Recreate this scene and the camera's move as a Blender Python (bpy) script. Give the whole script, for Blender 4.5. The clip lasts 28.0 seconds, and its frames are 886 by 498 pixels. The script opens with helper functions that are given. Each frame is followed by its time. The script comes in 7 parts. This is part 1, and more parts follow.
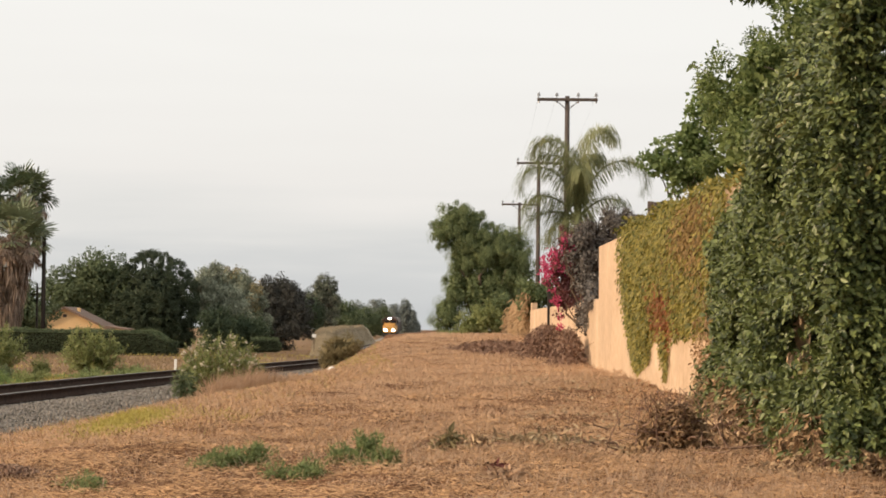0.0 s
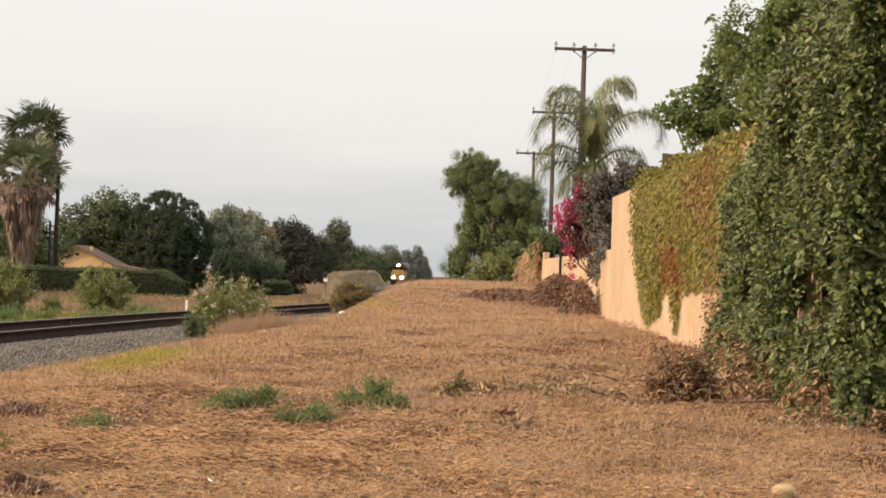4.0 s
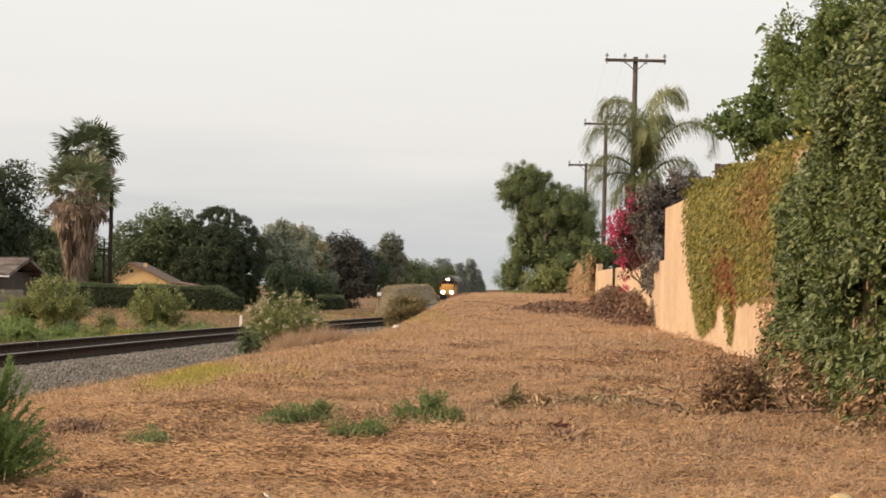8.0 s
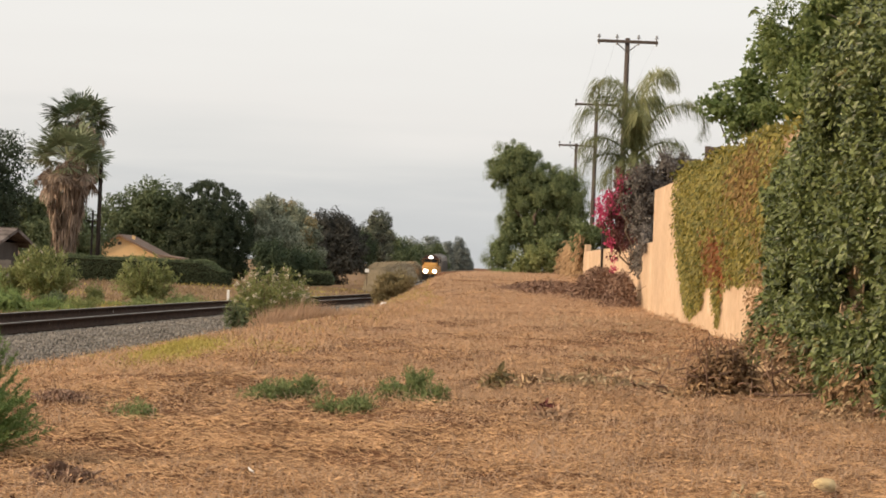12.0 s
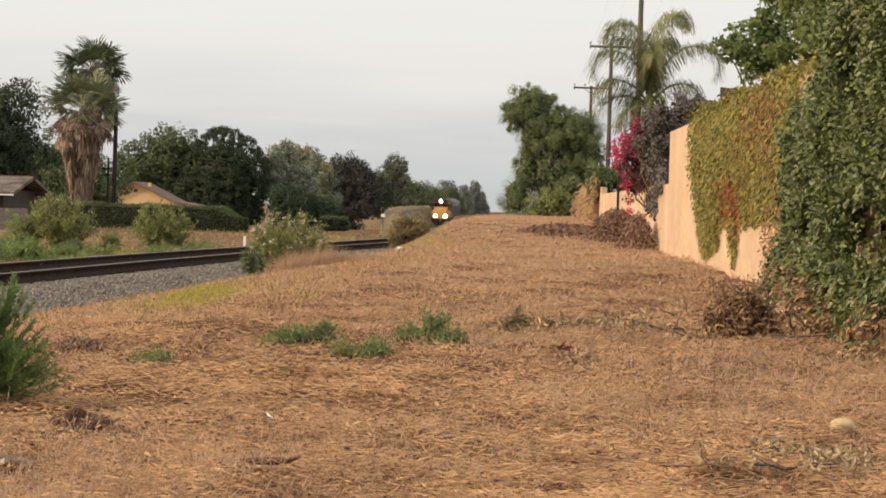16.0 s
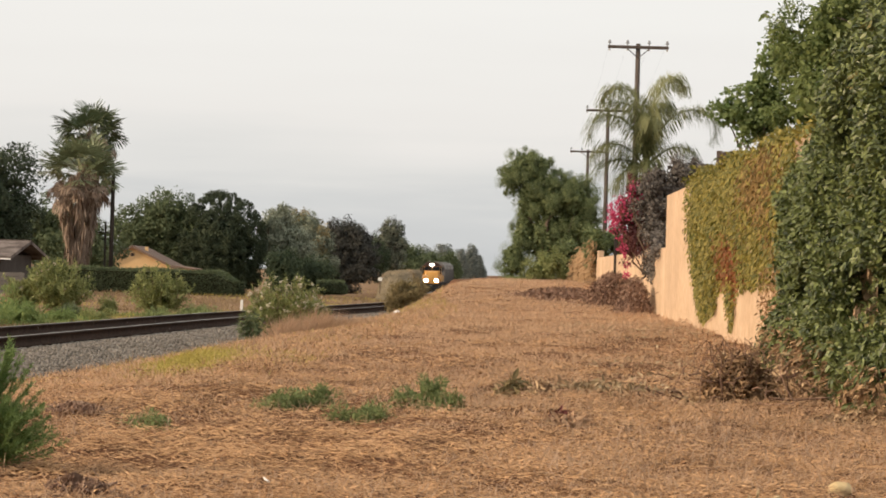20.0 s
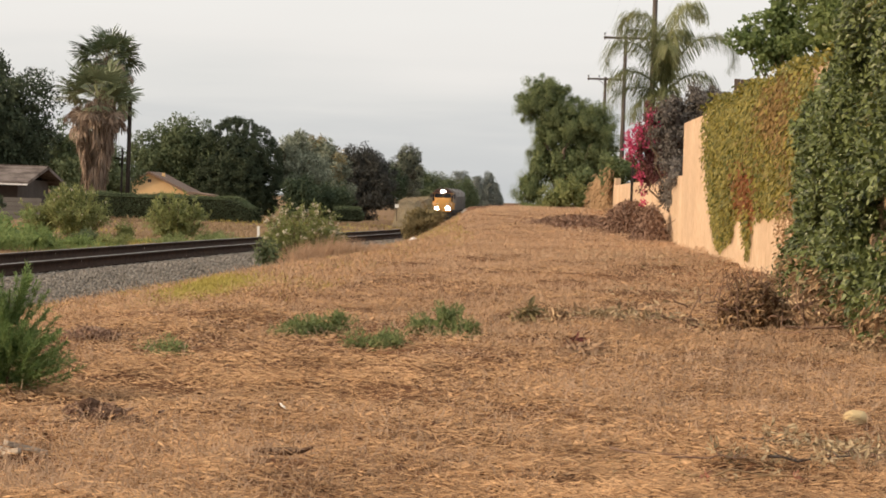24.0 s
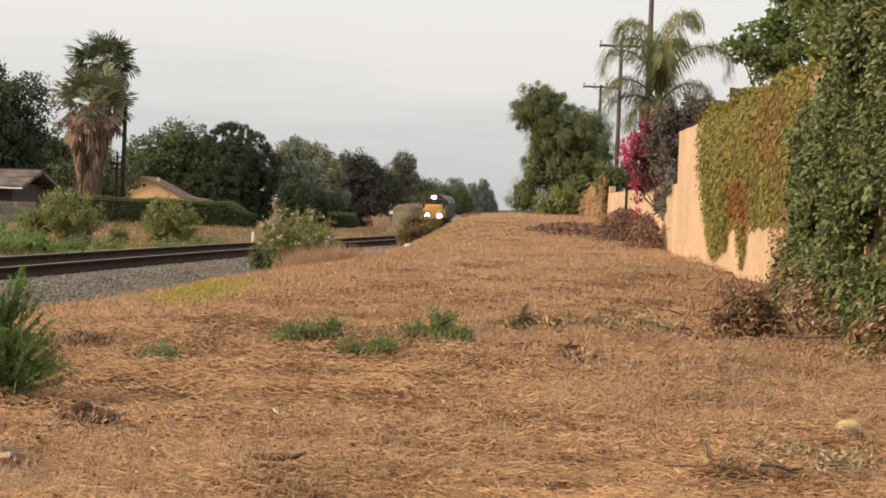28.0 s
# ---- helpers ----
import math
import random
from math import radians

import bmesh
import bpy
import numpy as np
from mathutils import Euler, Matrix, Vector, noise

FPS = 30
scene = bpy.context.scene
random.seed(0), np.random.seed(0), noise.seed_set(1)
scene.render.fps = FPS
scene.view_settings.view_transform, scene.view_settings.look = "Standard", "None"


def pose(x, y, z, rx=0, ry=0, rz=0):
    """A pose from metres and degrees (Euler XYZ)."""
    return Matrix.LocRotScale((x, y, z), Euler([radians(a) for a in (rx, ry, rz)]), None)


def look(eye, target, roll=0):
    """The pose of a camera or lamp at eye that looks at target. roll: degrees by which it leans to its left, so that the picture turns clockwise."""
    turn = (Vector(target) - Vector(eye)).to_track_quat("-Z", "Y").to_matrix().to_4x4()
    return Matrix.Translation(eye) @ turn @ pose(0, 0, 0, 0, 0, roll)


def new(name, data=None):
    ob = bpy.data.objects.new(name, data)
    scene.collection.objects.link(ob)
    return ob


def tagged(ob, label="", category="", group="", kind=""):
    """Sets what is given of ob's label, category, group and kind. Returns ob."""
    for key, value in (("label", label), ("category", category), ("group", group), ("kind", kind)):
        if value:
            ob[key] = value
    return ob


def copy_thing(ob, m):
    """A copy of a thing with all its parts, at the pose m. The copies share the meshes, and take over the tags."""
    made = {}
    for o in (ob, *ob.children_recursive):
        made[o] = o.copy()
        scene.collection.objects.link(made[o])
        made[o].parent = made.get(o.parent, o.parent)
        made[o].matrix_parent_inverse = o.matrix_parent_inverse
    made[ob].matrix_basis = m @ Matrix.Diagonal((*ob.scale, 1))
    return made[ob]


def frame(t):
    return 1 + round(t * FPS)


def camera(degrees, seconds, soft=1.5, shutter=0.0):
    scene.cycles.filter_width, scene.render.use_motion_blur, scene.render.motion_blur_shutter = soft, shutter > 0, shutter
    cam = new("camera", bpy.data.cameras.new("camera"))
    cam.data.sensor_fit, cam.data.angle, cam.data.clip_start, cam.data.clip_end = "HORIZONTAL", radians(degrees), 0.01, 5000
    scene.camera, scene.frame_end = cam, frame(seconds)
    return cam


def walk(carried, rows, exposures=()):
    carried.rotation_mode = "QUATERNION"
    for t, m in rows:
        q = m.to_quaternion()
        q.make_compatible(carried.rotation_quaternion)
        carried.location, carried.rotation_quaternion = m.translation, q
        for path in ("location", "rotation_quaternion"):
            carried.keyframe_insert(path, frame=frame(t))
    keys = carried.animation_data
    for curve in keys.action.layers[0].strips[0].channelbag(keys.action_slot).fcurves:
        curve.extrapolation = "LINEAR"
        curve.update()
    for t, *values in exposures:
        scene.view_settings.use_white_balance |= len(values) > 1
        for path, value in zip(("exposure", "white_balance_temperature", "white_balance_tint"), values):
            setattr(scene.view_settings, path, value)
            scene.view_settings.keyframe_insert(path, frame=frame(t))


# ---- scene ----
EYE = 1.4
cam = camera(20.0, 28.0, soft=1.75)
# seconds, tilt, lean and turn of a hand-held camera that stays on one spot
ROWS = [
    (0.0, 91.837, -0.639, -0.098),
    (0.5, 92.854, -0.875, 0.028),
    (1.0, 93.079, -0.812, 0.085),
    (1.5, 92.508, -1.193, 0.517),
    (2.0, 92.020, -1.110, 1.215),
    (2.5, 92.059, -0.429, 1.570),
    (3.0, 91.967, -0.305, 1.690),
    (3.5, 91.179, -1.519, 0.772),
    (4.0, 90.624, -1.975, 0.166),
    (4.5, 90.351, -1.584, 0.021),
    (6.5, 90.426, -1.713, 0.898),
    (7.0, 90.459, -1.520, 1.076),
    (7.5, 90.675, -1.352, 1.190),
    (8.0, 90.887, -1.348, 1.385),
    (8.5, 90.881, -1.464, 1.551),
    (9.0, 90.696, -1.588, 1.574),
    (9.5, 90.554, -1.602, 1.562),
    (10.0, 90.444, -1.862, 1.450),
    (10.5, 90.455, -2.113, 1.302),
    (11.0, 90.461, -2.285, 1.075),
    (11.5, 90.460, -2.535, 1.075),
    (13.5, 89.798, -1.464, 1.306),
    (14.0, 89.612, -1.600, 1.440),
    (14.5, 89.500, -1.727, 1.386),
    (15.0, 89.371, -1.827, 1.219),
    (15.5, 89.208, -1.910, 1.266),
    (16.0, 89.104, -1.787, 1.477),
    (16.5, 89.317, -1.595, 1.575),
    (17.0, 89.724, -1.706, 1.462),
    (17.5, 90.151, -2.054, 1.189),
    (18.0, 90.540, -2.079, 1.064),
    (18.5, 90.721, -1.873, 1.155),
    (19.0, 90.678, -1.891, 1.281),
    (19.5, 90.590, -1.821, 1.376),
    (20.0, 90.559, -1.735, 1.409),
    (20.5, 90.406, -1.952, 1.410),
    (21.0, 90.389, -2.215, 1.260),
    (21.5, 90.193, -2.475, 1.082),
    (23.5, 89.098, -2.116, 1.446),
    (24.0, 88.885, -1.938, 1.788),
    (24.5, 88.973, -1.945, 1.827),
    (25.0, 89.331, -1.781, 1.624),
    (25.5, 89.546, -1.993, 1.550),
    (26.0, 89.539, -1.901, 1.751),
    (26.5, 89.400, -1.584, 2.029),
    (27.0, 89.461, -1.559, 1.961),
    (27.5, 89.514, -1.821, 1.742),
    (28.0, 89.042, -2.345, 1.666),
]
walk(cam, [(t, pose(0, 0, EYE, rx, ry, rz)) for t, rx, ry, rz in ROWS],
     exposures=[(0.0, 0.05), (1.0, -0.04), (2.0, 0.03), (3.0, 0.0), (4.0, 0.07), (7.0, 0.02), (15.0, 0.02), (18.0, 0.0), (21.0, 0.03), (25.0, 0.03), (26.0, -0.06), (27.0, 0.0), (28.0, 0.0)])

# ---- world and sun ----
SUN_EL, SUN_AZ = 24.0, -108.0        # degrees above the horizon; azimuth from +Y towards +X


def make_world():
    world = bpy.data.worlds.new("overcast")
    scene.world = world
    world.use_nodes = True
    nt = world.node_tree
    nt.nodes.clear()
    sky = nt.nodes.new("ShaderNodeTexSky")
    sky.sky_type, sky.sun_disc = "NISHITA", False
    sky.sun_elevation, sky.sun_rotation = radians(SUN_EL), radians(SUN_AZ)
    sky.dust_density = 4.0
    dim = nt.nodes.new("ShaderNodeVectorMath")
    dim.operation = "SCALE"
    dim.inputs["Scale"].default_value = 0.1
    nt.links.new(sky.outputs[0], dim.inputs[0])
    # high cloud deck: bright overhead, a duller bank low over the horizon, faint streaks
    coord = nt.nodes.new("ShaderNodeTexCoord")
    stretch = nt.nodes.new("ShaderNodeMapping")
    stretch.inputs["Scale"].default_value = (3.0, 3.0, 26.0)
    nt.links.new(coord.outputs["Generated"], stretch.inputs[0])
    streak = nt.nodes.new("ShaderNodeTexNoise")
    streak.inputs["Scale"].default_value, streak.inputs["Detail"].default_value = 2.2, 4.0
    nt.links.new(stretch.outputs[0], streak.inputs["Vector"])
    sep = nt.nodes.new("ShaderNodeSeparateXYZ")
    nt.links.new(coord.outputs["Generated"], sep.inputs[0])
    wob = nt.nodes.new("ShaderNodeMath")
    wob.operation, wob.inputs[1].default_value = "MULTIPLY_ADD", 0.055
    nt.links.new(streak.outputs[0], wob.inputs[0])
    nt.links.new(sep.outputs["Z"], wob.inputs[2])
    ramp = nt.nodes.new("ShaderNodeValToRGB")
    el = ramp.color_ramp.elements
    el[0].position, el[0].color = 0.0, (0.55, 0.565, 0.57, 1)
    el[1].position, el[1].color = 1.0, (0.86, 0.84, 0.80, 1)
    for pos, col in ((0.035, (0.54, 0.55, 0.552, 1)), (0.052, (0.595, 0.60, 0.595, 1)), (0.062, (0.68, 0.672, 0.652, 1)), (0.09, (0.765, 0.74, 0.71, 1)), (0.15, (0.815, 0.795, 0.76, 1))):
        e = el.new(pos)
        e.color = col
    nt.links.new(wob.outputs[0], ramp.inputs[0])
    mix = nt.nodes.new("ShaderNodeMixRGB")
    mix.inputs[0].default_value = 0.88
    nt.links.new(dim.outputs[0], mix.inputs[1])
    nt.links.new(ramp.outputs[0], mix.inputs[2])
    bg = nt.nodes.new("ShaderNodeBackground")
    bg.inputs["Strength"].default_value = 1.2
    nt.links.new(mix.outputs[0], bg.inputs[0])
    out = nt.nodes.new("ShaderNodeOutputWorld")
    nt.links.new(bg.outputs[0], out.inputs[0])


make_world()
sun_data = bpy.data.lights.new("sun", "SUN")
sun_data.energy, sun_data.angle, sun_data.color = 3.9, radians(4), (1.0, 0.76, 0.52)
sun = new("sun", sun_data)
a, e = radians(SUN_AZ), radians(SUN_EL)
sun.matrix_world = look((100 * math.sin(a) * math.cos(e), 100 * math.cos(a) * math.cos(e), 100 * math.sin(e)), (0, 0, 0))


# ---- materials ----
def material(name, colours, scale=4.0, rough=0.8, bump=0.0, bump_scale=None, metal=0.0, island=0.0, object_random=0.0,
             leaf=0.0, stretch=(1, 1, 1), fine=0.35, stain=0.0, stain_colour=(0.1, 0.08, 0.06), spec=0.3, spread=0.2):
    """A node material: colours along a ramp, driven by noise at two scales, by the random of the mesh island or of the object."""
    m = bpy.data.materials.new(name)
    m.use_nodes = True
    nt = m.node_tree
    b = nt.nodes["Principled BSDF"]
    tex = nt.nodes.new("ShaderNodeTexCoord")
    mp = nt.nodes.new("ShaderNodeMapping")
    mp.inputs["Scale"].default_value = stretch
    nt.links.new(tex.outputs["Object"], mp.inputs[0])
    n1 = nt.nodes.new("ShaderNodeTexNoise")
    n1.inputs["Scale"].default_value, n1.inputs["Detail"].default_value = scale, 5.0
    nt.links.new(mp.outputs[0], n1.inputs["Vector"])
    n2 = nt.nodes.new("ShaderNodeTexNoise")
    n2.inputs["Scale"].default_value, n2.inputs["Detail"].default_value = scale * 7.3, 3.0
    nt.links.new(mp.outputs[0], n2.inputs["Vector"])

    def blend(a_out, b_out, f):
        k = nt.nodes.new("ShaderNodeMix")
        k.inputs["Factor"].default_value = f
        nt.links.new(a_out, k.inputs["A"])
        nt.links.new(b_out, k.inputs["B"])
        return k.outputs["Result"]

    value = blend(n1.outputs[0], n2.outputs[0], fine)
    widen = nt.nodes.new("ShaderNodeMapRange")
    widen.inputs["From Min"].default_value, widen.inputs["From Max"].default_value = 0.5 - spread, 0.5 + spread
    nt.links.new(value, widen.inputs[0])
    value = widen.outputs[0]
    if island:
        g = nt.nodes.new("ShaderNodeNewGeometry")
        value = blend(value, g.outputs["Random Per Island"], island)
    if object_random:
        o = nt.nodes.new("ShaderNodeObjectInfo")
        value = blend(value, o.outputs["Random"], object_random)
    ramp = nt.nodes.new("ShaderNodeValToRGB")
    el = ramp.color_ramp.elements
    for k, c in enumerate(colours):
        pos = k / max(1, len(colours) - 1)
        if k == 0:
            item = el[0]
        elif k == len(colours) - 1:
            item = el[1]
        else:
            item = el.new(pos)
        item.position, item.color = pos, (*c, 1)
    nt.links.new(value, ramp.inputs[0])
    colour = ramp.outputs[0]
    if stain:
        n3 = nt.nodes.new("ShaderNodeTexNoise")
        n3.inputs["Scale"].default_value, n3.inputs["Detail"].default_value = scale * 0.31, 6.0
        nt.links.new(mp.outputs[0], n3.inputs["Vector"])
        r3 = nt.nodes.new("ShaderNodeMapRange")
        r3.inputs["From Min"].default_value, r3.inputs["From Max"].default_value = 0.5, 0.7
        r3.inputs["To Max"].default_value = stain
        nt.links.new(n3.outputs[0], r3.inputs[0])
        k3 = nt.nodes.new("ShaderNodeMixRGB")
        k3.inputs[2].default_value = (*stain_colour, 1)
        nt.links.new(r3.outputs[0], k3.inputs[0])
        nt.links.new(colour, k3.inputs[1])
        colour = k3.outputs[0]
    nt.links.new(colour, b.inputs["Base Color"])
    b.inputs["Roughness"].default_value, b.inputs["Metallic"].default_value = rough, metal
    b.inputs["Specular IOR Level"].default_value = spec
    if bump:
        n4 = nt.nodes.new("ShaderNodeTexNoise")
        n4.inputs["Scale"].default_value, n4.inputs["Detail"].default_value = bump_scale or scale * 5, 6.0
        nt.links.new(mp.outputs[0], n4.inputs["Vector"])
        bp = nt.nodes.new("ShaderNodeBump")
        bp.inputs["Strength"].default_value, bp.inputs["Distance"].default_value = min(1.0, bump), 0.03
        nt.links.new(n4.outputs[0], bp.inputs["Height"])
        nt.links.new(bp.outputs[0], b.inputs["Normal"])
    if leaf:
        tr = nt.nodes.new("ShaderNodeBsdfTranslucent")
        nt.links.new(colour, tr.inputs[0])
        mx = nt.nodes.new("ShaderNodeMixShader")
        mx.inputs[0].default_value = leaf
        nt.links.new(b.outputs[0], mx.inputs[1])
        nt.links.new(tr.outputs[0], mx.inputs[2])
        nt.links.new(mx.outputs[0], nt.nodes["Material Output"].inputs[0])
    return m


def glow(name, colour, strength):
    m = bpy.data.materials.new(name)
    m.use_nodes = True
    b = m.node_tree.nodes["Principled BSDF"]
    b.inputs["Base Color"].default_value = (*colour, 1)
    b.inputs["Emission Color"].default_value = (*colour, 1)
    b.inputs["Emission Strength"].default_value = strength
    return m


M_GROUND = material("dry_ground", [(0.07, 0.032, 0.017), (0.165, 0.080, 0.040), (0.30, 0.155, 0.078), (0.22, 0.11, 0.056)], 1.6, 0.95, 1.0, 26, stain=0.6, stain_colour=(0.075, 0.036, 0.02), spec=0.08, fine=0.5)
M_EARTH = material("trackside_earth", [(0.18, 0.105, 0.066), (0.28, 0.172, 0.108), (0.36, 0.235, 0.15), (0.28, 0.19, 0.105)], 0.35, 0.95, 1.0, 12, stain=0.5, stain_colour=(0.14, 0.095, 0.05), spec=0.1, fine=0.5)
M_STRAW = material("straw", [(0.0712, 0.0271, 0.013), (0.275, 0.122, 0.0501), (0.541, 0.276, 0.123), (0.834, 0.521, 0.276)], 1.7, 0.75, island=0.62, leaf=0.12, spec=0.12, fine=0.35, spread=0.15)
M_DRYTALL = material("tall_dry_grass", [(0.32, 0.204, 0.124), (0.46, 0.311, 0.2), (0.58, 0.418, 0.292)], 0.8, 0.8, island=0.6, leaf=0.25, spec=0.1)
M_YGRASS = material("yellow_green_grass", [(0.27, 0.225, 0.05), (0.45, 0.38, 0.085), (0.58, 0.485, 0.15)], 0.9, 0.7, island=0.6, leaf=0.3, spec=0.12)
M_WEED = material("green_weed", [(0.11, 0.145, 0.055), (0.20, 0.25, 0.095), (0.31, 0.36, 0.16)], 1.5, 0.6, island=0.6, leaf=0.35, spec=0.1)
M_BRIGHTWEED = material("bright_weed", [(0.10, 0.16, 0.05), (0.185, 0.265, 0.085), (0.29, 0.36, 0.14)], 0.8, 0.6, island=0.6, leaf=0.35, spec=0.1)
M_BALLAST = material("ballast_stone", [(0.055, 0.0473, 0.04), (0.16, 0.142, 0.122), (0.34, 0.307, 0.266)], 1.6, 0.9, 0.6, 40, island=0.55, spec=0.15)
# rust darkened further: the shade on the rails' near side is in it
M_RAIL = material("rail_rust", [(0.020, 0.012, 0.009), (0.038, 0.023, 0.016), (0.06, 0.036, 0.025)], 5.0, 0.85, 0.3, spec=0.1)
M_RAILHEAD = material("rail_head_steel", [(0.20, 0.18, 0.165), (0.30, 0.275, 0.25)], 3.0, 0.5, metal=0.7)
M_TIE = material("creosote_tie", [(0.014, 0.010, 0.008), (0.032, 0.023, 0.018), (0.055, 0.04, 0.031)], 3.0, 0.95, 0.8, 20, object_random=0.4, spec=0.1)
M_PLASTER = material("tan_plaster", [(0.47, 0.315, 0.195), (0.62, 0.435, 0.28), (0.74, 0.545, 0.37)], 0.8, 0.9, 0.5, 60, stain=0.55, stain_colour=(0.43, 0.30, 0.20), fine=0.5)
M_BROWNVINE = material("withered_vine", [(0.085, 0.055, 0.02), (0.22, 0.14, 0.052), (0.38, 0.25, 0.095)], 1.2, 0.6, island=0.8, leaf=0.3, spec=0.2)
M_VINE = material("turning_vine", [(0.0484, 0.0686, 0.0123), (0.167, 0.189, 0.0264), (0.352, 0.343, 0.0528), (0.581, 0.519, 0.132), (0.396, 0.326, 0.0792)], 0.9, 0.5, island=0.85, leaf=0.28, spec=0.3)
M_REDVINE = material("reddened_vine", [(0.14, 0.10, 0.03), (0.27, 0.12, 0.045), (0.34, 0.10, 0.045)], 1.2, 0.6, island=0.6, leaf=0.3, spec=0.25)
M_STEM = material("vine_stem", [(0.10, 0.07, 0.045), (0.19, 0.13, 0.085)], 6.0, 0.9)
M_HEDGE = material("hedge_leaf", [(0.009, 0.022, 0.006), (0.027, 0.057, 0.011), (0.082, 0.13, 0.029), (0.235, 0.275, 0.09)], 0.9, 0.40, island=0.8, leaf=0.16, spec=0.36)
M_OLDHEDGE = material("old_hedge_leaf", [(0.07, 0.085, 0.022), (0.16, 0.155, 0.045), (0.29, 0.235, 0.09)], 1.2, 0.5, island=0.7, leaf=0.25, spec=0.35)
# near-black: the shade deep inside a hedge, put into a colour
M_HEDGESHADE = material("hedge_inner_shade", [(0.010, 0.013, 0.007), (0.022, 0.026, 0.014)], 3.0, 0.95, 0.6, spec=0.05)
M_TREELEAF = material("tree_leaf", [(0.035, 0.07, 0.017), (0.10, 0.165, 0.04), (0.18, 0.25, 0.068), (0.29, 0.34, 0.12)], 0.8, 0.5, island=0.7, leaf=0.38, spec=0.22)
M_LOQUAT = material("round_leaf", [(0.065, 0.115, 0.03), (0.17, 0.25, 0.07), (0.34, 0.41, 0.17)], 0.8, 0.5, island=0.65, leaf=0.45, spec=0.25)
M_DEADLEAF = material("dead_leaf", [(0.11, 0.056, 0.032), (0.31, 0.18, 0.095), (0.56, 0.36, 0.20), (0.74, 0.54, 0.335)], 2.0, 0.8, island=0.85, leaf=0.22, spec=0.15)
M_BRUSHLEAF = material("curled_dead_leaf", [(0.0602, 0.0275, 0.0172), (0.172, 0.086, 0.0447), (0.378, 0.224, 0.116), (0.619, 0.421, 0.241)], 2.0, 0.8, island=0.85, leaf=0.22, spec=0.15)
M_TWIG = material("dead_twig", [(0.10, 0.052, 0.037), (0.22, 0.128, 0.09), (0.37, 0.24, 0.17)], 6.0, 0.9, island=0.6)
M_BARK = material("bark", [(0.07, 0.05, 0.035), (0.14, 0.10, 0.07), (0.2, 0.15, 0.11)], 4.0, 0.95, 0.8, 25)
# darkest tones raised and contrast narrowed: haze put into the crown colour
M_DARKTREE = material("dark_crown", [(0.036, 0.054, 0.033), (0.057, 0.083, 0.047), (0.088, 0.118, 0.066)], 0.35, 0.6, island=0.4, leaf=0.2, spec=0.12)
M_DOMETREE = material("dome_crown", [(0.0299, 0.0414, 0.0276), (0.0483, 0.0667, 0.0391), (0.0805, 0.103, 0.0575)], 0.35, 0.6, island=0.4, leaf=0.1, spec=0.12)
M_MIDTREE = material("mid_green_crown", [(0.0596, 0.0832, 0.0444), (0.112, 0.144, 0.0731), (0.186, 0.223, 0.117)], 0.25, 0.6, island=0.55, leaf=0.24, spec=0.12)
M_GREYTREE = material("grey_green_crown", [(0.12, 0.148, 0.105), (0.24, 0.272, 0.19), (0.40, 0.42, 0.31)], 0.3, 0.6, island=0.65, leaf=0.2, spec=0.2)
M_BROWNTREE = material("tawny_crown", [(0.15, 0.14, 0.07), (0.28, 0.25, 0.12), (0.42, 0.34, 0.19)], 0.3, 0.7, island=0.6, leaf=0.2, spec=0.2)
M_PEPPER = material("pepper_tree_leaf", [(0.0645, 0.0946, 0.0396), (0.142, 0.189, 0.0757), (0.267, 0.31, 0.138)], 0.45, 0.55, island=0.7, leaf=0.35, spec=0.2)
# pale grey-green: distance haze is mixed into the leaf colour
M_HAZETREE = material("hazed_far_crown", [(0.15, 0.172, 0.16), (0.20, 0.225, 0.205), (0.25, 0.275, 0.245)], 0.2, 0.7, island=0.5, spec=0.1)
M_PALM = material("palm_frond", [(0.03, 0.05, 0.024), (0.075, 0.11, 0.047), (0.17, 0.21, 0.11)], 0.9, 0.42, island=0.3, object_random=0.4, leaf=0.2, spec=0.4)
M_QPALM = material("queen_palm_frond", [(0.09, 0.115, 0.05), (0.21, 0.24, 0.10), (0.40, 0.41, 0.21)], 0.6, 0.5, island=0.45, object_random=0.4, leaf=0.42, spec=0.2)
M_PALEPALM = material("pale_palm_frond", [(0.05, 0.075, 0.035), (0.13, 0.165, 0.078), (0.28, 0.31, 0.175)], 0.9, 0.45, island=0.3, object_random=0.4, leaf=0.25, spec=0.35)
M_STALK = material("palm_leaf_stalk", [(0.20, 0.215, 0.11), (0.31, 0.32, 0.18)], 2.0, 0.5, spec=0.2)
M_SKIRT = material("dead_frond_skirt", [(0.09, 0.06, 0.042), (0.24, 0.17, 0.125), (0.46, 0.36, 0.285)], 0.8, 0.85, island=0.8, leaf=0.12, spec=0.15)
M_BOUG = material("bougainvillea_bract", [(0.42, 0.018, 0.08), (0.60, 0.045, 0.15), (0.74, 0.16, 0.28)], 1.0, 0.6, island=0.7, leaf=0.3, spec=0.1)
M_BOUGLEAF = material("bougainvillea_leaf", [(0.07, 0.045, 0.04), (0.15, 0.075, 0.062), (0.27, 0.10, 0.095)], 1.0, 0.6, island=0.6, leaf=0.25, spec=0.15)
M_GUM = material("gum_crown", [(0.07, 0.086, 0.065), (0.155, 0.177, 0.13), (0.27, 0.285, 0.205)], 0.35, 0.6, island=0.6, leaf=0.2, spec=0.15)
M_DARKGUM = material("dark_gum_crown", [(0.030, 0.031, 0.029), (0.060, 0.060, 0.054), (0.115, 0.115, 0.10)], 0.35, 0.6, island=0.6, leaf=0.15, spec=0.12)
